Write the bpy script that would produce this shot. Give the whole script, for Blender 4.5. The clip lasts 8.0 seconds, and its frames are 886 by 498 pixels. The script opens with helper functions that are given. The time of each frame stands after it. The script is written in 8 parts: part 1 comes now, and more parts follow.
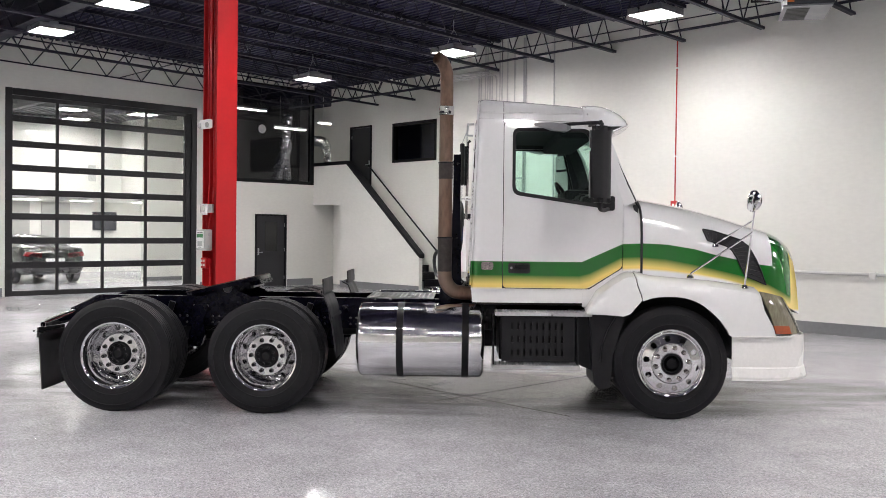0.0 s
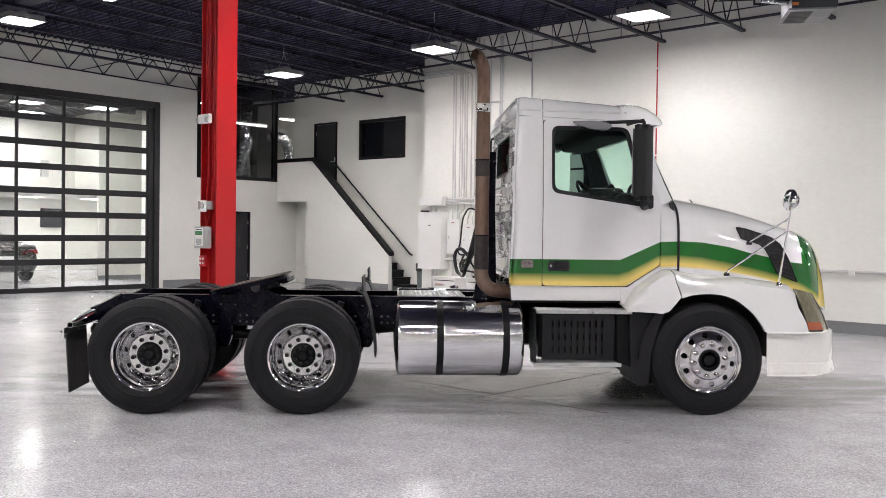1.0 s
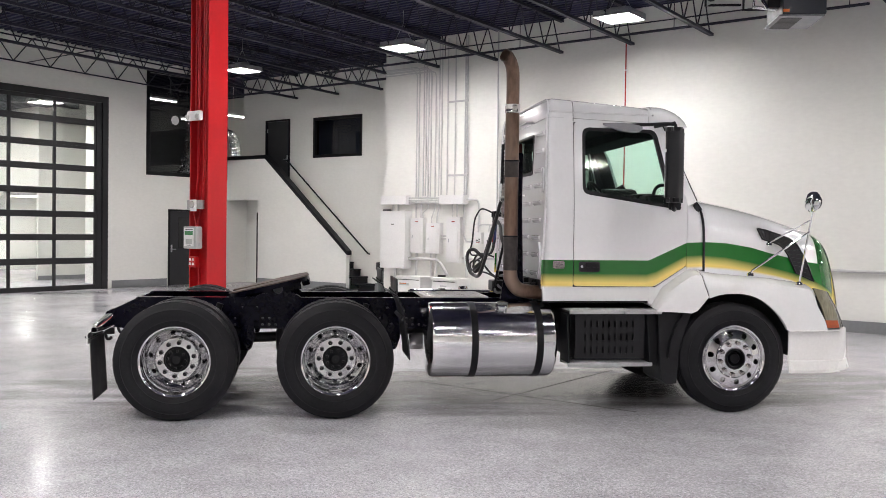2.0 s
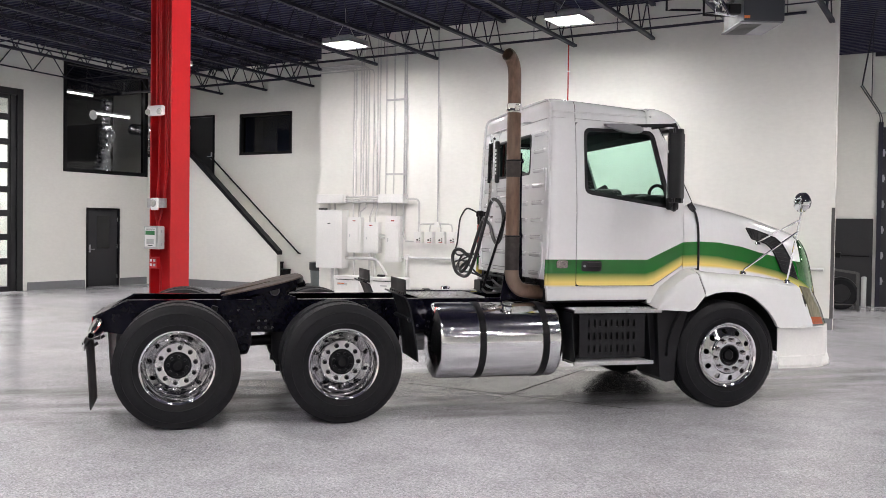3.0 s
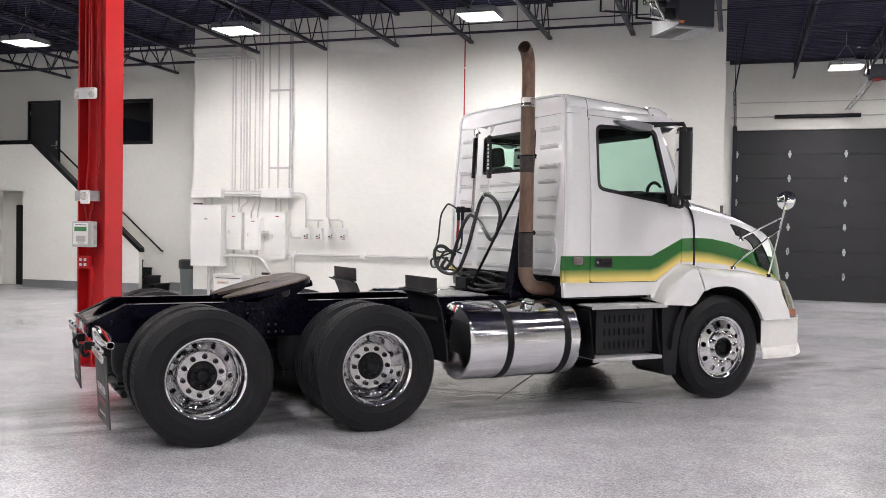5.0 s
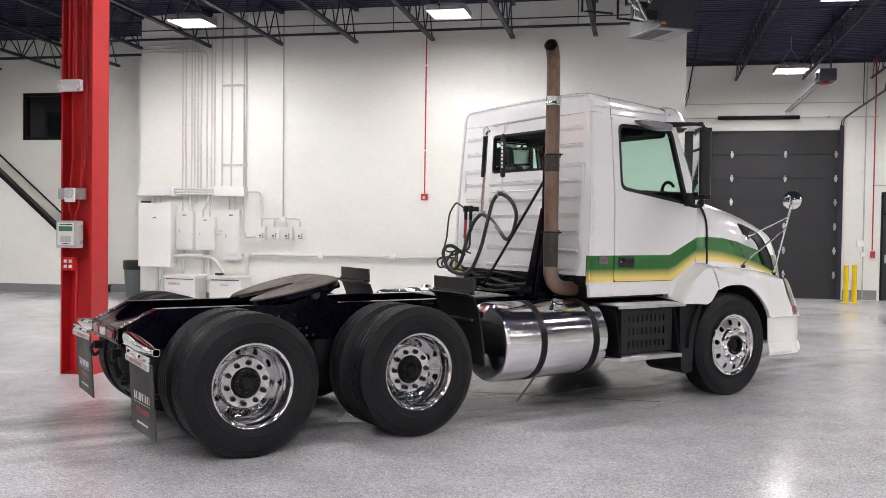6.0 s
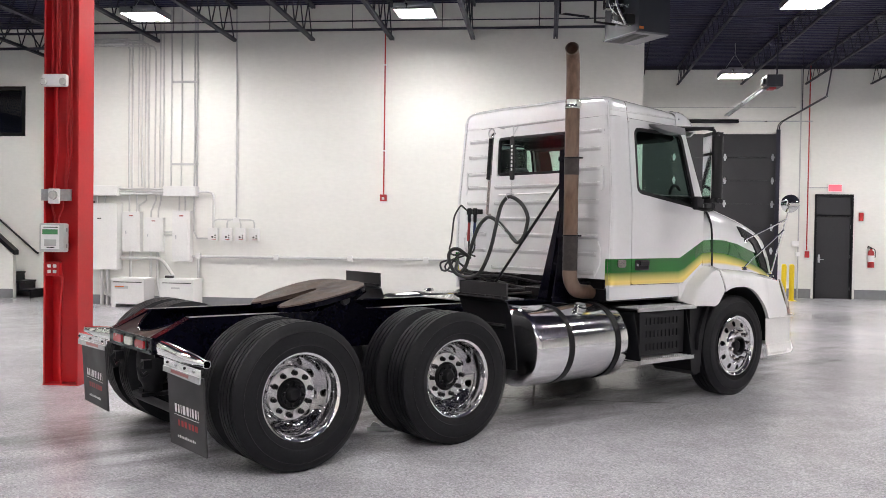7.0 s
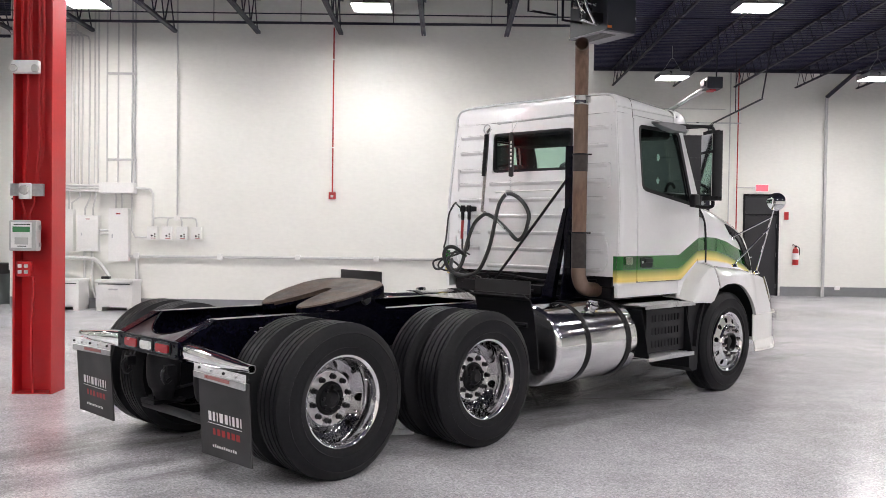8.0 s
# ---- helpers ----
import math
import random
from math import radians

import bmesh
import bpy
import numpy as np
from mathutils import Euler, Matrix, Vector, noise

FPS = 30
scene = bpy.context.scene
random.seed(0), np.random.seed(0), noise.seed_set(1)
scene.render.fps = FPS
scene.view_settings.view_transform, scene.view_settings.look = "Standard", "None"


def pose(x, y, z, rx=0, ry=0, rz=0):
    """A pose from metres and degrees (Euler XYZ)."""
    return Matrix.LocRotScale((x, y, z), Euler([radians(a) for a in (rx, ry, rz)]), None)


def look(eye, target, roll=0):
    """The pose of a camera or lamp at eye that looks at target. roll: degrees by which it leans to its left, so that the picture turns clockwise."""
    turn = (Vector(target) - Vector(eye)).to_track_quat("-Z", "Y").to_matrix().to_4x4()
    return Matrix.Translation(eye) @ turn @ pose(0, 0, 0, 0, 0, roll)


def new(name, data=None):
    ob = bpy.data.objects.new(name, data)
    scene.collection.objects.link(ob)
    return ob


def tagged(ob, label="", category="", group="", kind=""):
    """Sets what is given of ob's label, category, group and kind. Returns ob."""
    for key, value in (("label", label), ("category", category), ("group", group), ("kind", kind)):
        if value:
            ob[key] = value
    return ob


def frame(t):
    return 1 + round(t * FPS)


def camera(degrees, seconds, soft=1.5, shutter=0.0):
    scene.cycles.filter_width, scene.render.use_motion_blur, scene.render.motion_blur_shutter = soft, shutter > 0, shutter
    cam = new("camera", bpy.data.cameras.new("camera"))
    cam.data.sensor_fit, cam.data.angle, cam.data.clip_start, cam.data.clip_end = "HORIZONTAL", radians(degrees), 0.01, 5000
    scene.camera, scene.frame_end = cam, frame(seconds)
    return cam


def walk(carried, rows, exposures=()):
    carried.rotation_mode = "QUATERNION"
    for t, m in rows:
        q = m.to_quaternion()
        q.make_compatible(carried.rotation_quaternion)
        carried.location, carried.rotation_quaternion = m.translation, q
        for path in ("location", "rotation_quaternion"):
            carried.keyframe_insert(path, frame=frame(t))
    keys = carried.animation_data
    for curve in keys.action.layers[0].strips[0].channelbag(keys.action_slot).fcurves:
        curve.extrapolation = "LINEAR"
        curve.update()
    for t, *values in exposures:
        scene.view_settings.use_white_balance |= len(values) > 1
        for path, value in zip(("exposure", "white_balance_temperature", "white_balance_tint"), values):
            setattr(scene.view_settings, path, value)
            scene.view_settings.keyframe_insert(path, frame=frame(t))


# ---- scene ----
cam = camera(51.5, 8.0, soft=0.5)
PATH = [
    (0, (0.098, 0.054, 1.641), (-1.343, 1.44, 1.602), 0.7),
    (0.5, (-0.283, -0.254, 1.639), (-1.67, 1.187, 1.599), 0.8),
    (1, (-0.623, -0.569, 1.628), (-1.959, 0.918, 1.586), 0.8),
    (1.5, (-1.017, -0.875, 1.646), (-2.294, 0.664, 1.602), 0.8),
    (3, (-2.295, -1.639, 1.639), (-3.305, 0.087, 1.595), 0.8),
    (3.5, (-2.763, -1.784, 1.659), (-3.668, -0.001, 1.615), 0.8),
    (4, (-3.227, -1.995, 1.647), (-4.026, -0.162, 1.603), 0.9),
    (4.5, (-3.688, -2.088, 1.622), (-4.392, -0.217, 1.577), 0.9),
    (6, (-5.218, -2.287, 1.609), (-5.637, -0.332, 1.562), 0.8),
    (6.5, (-5.724, -2.306, 1.615), (-6.047, -0.333, 1.569), 0.8),
    (7, (-6.211, -2.322, 1.633), (-6.434, -0.335, 1.587), 0.8),
    (7.5, (-6.657, -2.216, 1.618), (-6.774, -0.22, 1.572), 0.8),
    (8, (-7.16, -2.176, 1.599), (-7.169, -0.176, 1.555), 0.8),
]
walk(cam, [(t, look(eye, target, roll)) for t, eye, target, roll in PATH], [(0, 0.03), (1.5, 0.05), (3.0, 0.1), (4.5, 0.14), (6.0, 0.08), (8.0, 0.05)])

# ---- light ----
world = bpy.data.worlds.new("world")
scene.world = world
world.use_nodes = True
world.node_tree.nodes["Background"].inputs[0].default_value = (0.5, 0.55, 0.6, 1)
world.node_tree.nodes["Background"].inputs[1].default_value = 0.02
LAMP_GLOW = 108.0
# the optics of the high-bay lights throw most of their light downwards
BEAM = bpy.data.lights.new("high_bay_beam", "AREA")
BEAM.shape, BEAM.size = "SQUARE", 0.55
BEAM.energy, BEAM.spread, BEAM.color = 38.0, radians(140), (1.0, 0.955, 0.95)


# ---- materials ----
def mat(name, base, rough=0.5, metal=0.0, vary=0.12, scale=3.0, fine=60.0, bump=0.0, coat=0.0, rough_vary=0.1, spec=0.5, stretch=(1, 1, 1), dirt=None, dirt_amount=0.0, dirt_scale=1.2):
    """Two scales of tone, roughness and relief on one base colour."""
    m = bpy.data.materials.new(name)
    m.use_nodes = True
    nt = m.node_tree
    p = nt.nodes["Principled BSDF"]
    n, l = nt.nodes.new, nt.links.new
    tc = n("ShaderNodeTexCoord")
    mp = n("ShaderNodeMapping")
    mp.inputs["Scale"].default_value = stretch
    l(tc.outputs["Object"], mp.inputs[0])
    big, small = n("ShaderNodeTexNoise"), n("ShaderNodeTexNoise")
    for node, sc, det in ((big, scale, 5), (small, fine, 3)):
        node.inputs["Scale"].default_value = sc
        node.inputs["Detail"].default_value = det
        l(mp.outputs[0], node.inputs["Vector"])
    tone = n("ShaderNodeMath")
    tone.operation = "ADD"
    l(big.outputs[0], tone.inputs[0])
    l(small.outputs[0], tone.inputs[1])
    ramp = n("ShaderNodeMapRange")
    ramp.inputs["From Min"].default_value, ramp.inputs["From Max"].default_value = 0.7, 1.3
    ramp.inputs["To Min"].default_value, ramp.inputs["To Max"].default_value = 1 - vary, 1 + vary
    l(tone.outputs[0], ramp.inputs[0])
    mul = n("ShaderNodeVectorMath")
    mul.operation = "SCALE"
    mul.inputs[0].default_value = base
    l(ramp.outputs[0], mul.inputs["Scale"])
    col = mul.outputs[0]
    if dirt:
        dn = n("ShaderNodeTexNoise")
        dn.inputs["Scale"].default_value, dn.inputs["Detail"].default_value = dirt_scale, 8
        l(mp.outputs[0], dn.inputs["Vector"])
        dr = n("ShaderNodeMapRange")
        dr.inputs["From Min"].default_value, dr.inputs["From Max"].default_value = 0.48, 0.7
        dr.inputs["To Max"].default_value = dirt_amount
        l(dn.outputs[0], dr.inputs[0])
        mx = n("ShaderNodeMix")
        mx.data_type = "RGBA"
        mx.inputs["B"].default_value = (*dirt, 1)
        l(dr.outputs[0], mx.inputs["Factor"])
        l(col, mx.inputs["A"])
        col = mx.outputs["Result"]
    l(col, p.inputs["Base Color"])
    rr = n("ShaderNodeMapRange")
    rr.inputs["From Min"].default_value, rr.inputs["From Max"].default_value = 0.3, 0.7
    rr.inputs["To Min"].default_value, rr.inputs["To Max"].default_value = max(0.02, rough - rough_vary), min(1, rough + rough_vary)
    l(big.outputs[0], rr.inputs[0])
    l(rr.outputs[0], p.inputs["Roughness"])
    p.inputs["Metallic"].default_value = metal
    p.inputs["Coat Weight"].default_value = coat
    p.inputs["Coat Roughness"].default_value = 0.06
    p.inputs["Specular IOR Level"].default_value = spec
    if bump:
        b = n("ShaderNodeBump")
        b.inputs["Strength"].default_value = 1.0
        b.inputs["Distance"].default_value = bump
        l(small.outputs[0], b.inputs["Height"])
        l(b.outputs[0], p.inputs["Normal"])
    return m


def glow(name, colour, strength):
    m = bpy.data.materials.new(name)
    m.use_nodes = True
    p = m.node_tree.nodes["Principled BSDF"]
    p.inputs["Base Color"].default_value = (*colour, 1)
    p.inputs["Emission Color"].default_value = (*colour, 1)
    p.inputs["Emission Strength"].default_value = strength
    return m


def glass(name, tint, gloss=0.05):
    """A thin clear sheet: tinted, with a faint sharp reflection."""
    m = bpy.data.materials.new(name)
    m.use_nodes = True
    nt = m.node_tree
    nt.nodes.remove(nt.nodes["Principled BSDF"])
    n, l = nt.nodes.new, nt.links.new
    clear, shine, mix = n("ShaderNodeBsdfTransparent"), n("ShaderNodeBsdfGlossy"), n("ShaderNodeMixShader")
    clear.inputs[0].default_value = (*tint, 1)
    shine.inputs["Roughness"].default_value = 0.03
    mix.inputs[0].default_value = gloss
    l(clear.outputs[0], mix.inputs[1])
    l(shine.outputs[0], mix.inputs[2])
    l(mix.outputs[0], nt.nodes["Material Output"].inputs[0])
    return m


def floor_material():
    """Grey epoxy with broadcast flakes, marbled with gentle wear; stains and shade under the truck painted in."""
    m = mat("epoxy_floor", (0.465, 0.46, 0.485), 0.2, vary=0.14, scale=0.35, fine=2.6, rough_vary=0.07)
    nt = m.node_tree
    p = nt.nodes["Principled BSDF"]
    n, l = nt.nodes.new, nt.links.new
    tc = n("ShaderNodeTexCoord")
    flakes = n("ShaderNodeTexVoronoi")
    flakes.inputs["Scale"].default_value = 105.0
    l(tc.outputs["Object"], flakes.inputs["Vector"])
    sep = n("ShaderNodeSeparateColor")
    l(flakes.outputs["Color"], sep.inputs[0])
    ramp = n("ShaderNodeValToRGB")
    e = ramp.color_ramp.elements
    e[0].position, e[0].color = 0.0, (0.62, 0.62, 0.64, 1)
    e[1].position, e[1].color = 1.0, (1.42, 1.42, 1.46, 1)
    for at, v in ((0.2, 0.84), (0.5, 0.99), (0.8, 1.12)):
        c = e.new(at)
        c.color = (v, v, v, 1)
    l(sep.outputs[0], ramp.inputs[0])
    old = p.inputs["Base Color"].links[0].from_socket
    mul = n("ShaderNodeMix")
    mul.data_type, mul.blend_type = "RGBA", "MULTIPLY"
    mul.inputs["Factor"].default_value = 1.0
    l(old, mul.inputs["A"])
    l(ramp.outputs[0], mul.inputs["B"])
    # older, oil-stained epoxy, with the shade under the truck painted in
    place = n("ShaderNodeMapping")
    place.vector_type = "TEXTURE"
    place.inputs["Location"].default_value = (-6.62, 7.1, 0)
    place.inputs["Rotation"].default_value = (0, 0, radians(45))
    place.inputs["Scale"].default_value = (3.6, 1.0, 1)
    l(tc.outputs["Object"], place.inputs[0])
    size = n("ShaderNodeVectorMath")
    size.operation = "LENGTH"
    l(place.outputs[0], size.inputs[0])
    mottle = n("ShaderNodeTexNoise")
    mottle.inputs["Scale"].default_value, mottle.inputs["Detail"].default_value = 2.6, 8
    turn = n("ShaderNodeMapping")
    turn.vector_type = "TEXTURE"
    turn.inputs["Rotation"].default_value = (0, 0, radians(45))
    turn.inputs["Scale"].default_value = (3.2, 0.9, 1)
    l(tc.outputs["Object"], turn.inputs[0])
    l(turn.outputs[0], mottle.inputs["Vector"])
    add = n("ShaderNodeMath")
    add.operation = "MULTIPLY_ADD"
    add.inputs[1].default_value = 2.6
    l(mottle.outputs[0], add.inputs[0])
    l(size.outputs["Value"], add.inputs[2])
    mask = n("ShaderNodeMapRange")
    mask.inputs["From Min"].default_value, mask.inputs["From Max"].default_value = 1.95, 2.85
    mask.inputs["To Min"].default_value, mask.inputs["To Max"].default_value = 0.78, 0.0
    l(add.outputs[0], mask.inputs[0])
    stain_shade = n("ShaderNodeMix")
    stain_shade.data_type = "RGBA"
    stain_shade.inputs["B"].default_value = (0.09, 0.087, 0.084, 1)
    l(mask.outputs[0], stain_shade.inputs["Factor"])
    l(mul.outputs["Result"], stain_shade.inputs["A"])
    l(stain_shade.outputs["Result"], p.inputs["Base Color"])
    b = n("ShaderNodeBump")
    b.inputs["Distance"].default_value = 0.0006
    b.inputs["Strength"].default_value = 0.5
    l(sep.outputs[1], b.inputs["Height"])
    l(b.outputs[0], p.inputs["Normal"])
    return m


def paint_material():
    """White cab paint with the sprayed green band that fades to yellow at its lower edge; x runs along the vehicle, z up."""
    m = mat("cab_paint", (0.8, 0.8, 0.81), 0.2, vary=0.02, scale=1.5, fine=30, coat=1.0, rough_vary=0.05)
    nt = m.node_tree
    p = nt.nodes["Principled BSDF"]
    n, l = nt.nodes.new, nt.links.new
    tc = n("ShaderNodeTexCoord")
    xyz = n("ShaderNodeSeparateXYZ")
    l(tc.outputs["Object"], xyz.inputs[0])

    def line(points):
        """Height of an edge of the band along x."""
        r = n("ShaderNodeMapRange")
        r.inputs["From Min"].default_value, r.inputs["From Max"].default_value = 2.0, 6.0
        l(xyz.outputs["X"], r.inputs[0])
        c = n("ShaderNodeFloatCurve")
        cv = c.mapping.curves[0]
        pts = [((x - 2.0) / 4.0, z / 2.5) for x, z in points]
        cv.points[0].location, cv.points[1].location = pts[0], pts[-1]
        for q in pts[1:-1]:
            cv.points.new(*q)
        for q in cv.points:
            q.handle_type = "VECTOR"
        c.mapping.update()
        l(r.outputs[0], c.inputs["Value"])
        out = n("ShaderNodeMath")
        out.operation = "MULTIPLY"
        out.inputs[1].default_value = 2.5
        l(c.outputs[0], out.inputs[0])
        return out.outputs[0]

    def step(height, soft):
        """1 above the height, 0 below."""
        d = n("ShaderNodeMath")
        d.operation = "SUBTRACT"
        l(xyz.outputs["Z"], d.inputs[0])
        l(height, d.inputs[1])
        r = n("ShaderNodeMapRange")
        r.inputs["From Min"].default_value, r.inputs["From Max"].default_value = -soft, soft
        l(d.outputs[0], r.inputs[0])
        return r.outputs[0]

    def mix(f, a, b):
        x = n("ShaderNodeMix")
        x.data_type = "RGBA"
        l(f, x.inputs["Factor"])
        for sock, v in (("A", a), ("B", b)):
            if isinstance(v, tuple):
                x.inputs[sock].default_value = (*v, 1)
            else:
                l(v, x.inputs[sock])
        return x.outputs["Result"]

    top = line([(2.0, 1.375), (3.49, 1.38), (3.85, 1.545), (4.05, 1.553), (4.25, 1.545), (4.5, 1.507), (4.7, 1.455), (4.9, 1.415), (5.1, 1.375), (5.235, 1.36), (5.25, 1.9), (6.0, 1.9)])
    fade = line([(2.0, 1.215), (3.47, 1.215), (3.56, 1.24), (3.84, 1.385), (4.0, 1.392), (4.24, 1.375), (4.49, 1.33), (4.7, 1.285), (4.92, 1.235), (5.17, 1.165), (5.42, 1.04), (5.455, 1.5), (5.5, 1.9), (6.0, 1.9)])
    bottom = line([(2.0, 1.138), (3.53, 1.138), (3.84, 1.316), (4.0, 1.322), (4.25, 1.308), (4.5, 1.281), (4.75, 1.24), (4.92, 1.2), (5.17, 1.08), (5.43, 0.96), (6.0, 0.9)])
    white = p.inputs["Base Color"].links[0].from_socket
    side = n("ShaderNodeMath")
    side.operation = "ABSOLUTE"
    l(xyz.outputs["Y"], side.inputs[0])
    flank = n("ShaderNodeMath")
    flank.operation = "GREATER_THAN"
    flank.inputs[1].default_value = 1.02
    l(side.outputs[0], flank.inputs[0])
    ahead = n("ShaderNodeMath")
    ahead.operation = "GREATER_THAN"
    ahead.inputs[1].default_value = 3.0
    l(xyz.outputs["X"], ahead.inputs[0])
    where = n("ShaderNodeMath")
    where.operation = "MAXIMUM"
    l(flank.outputs[0], where.inputs[0])
    l(ahead.outputs[0], where.inputs[1])
    band = mix(step(fade, 0.042), (0.87, 0.68, 0.19), (0.006, 0.13, 0.013))
    col = mix(step(top, 0.003), band, white)
    col = mix(step(bottom, 0.012), white, col)
    col = mix(where.outputs[0], white, col)
    l(col, p.inputs["Base Color"])
    return m


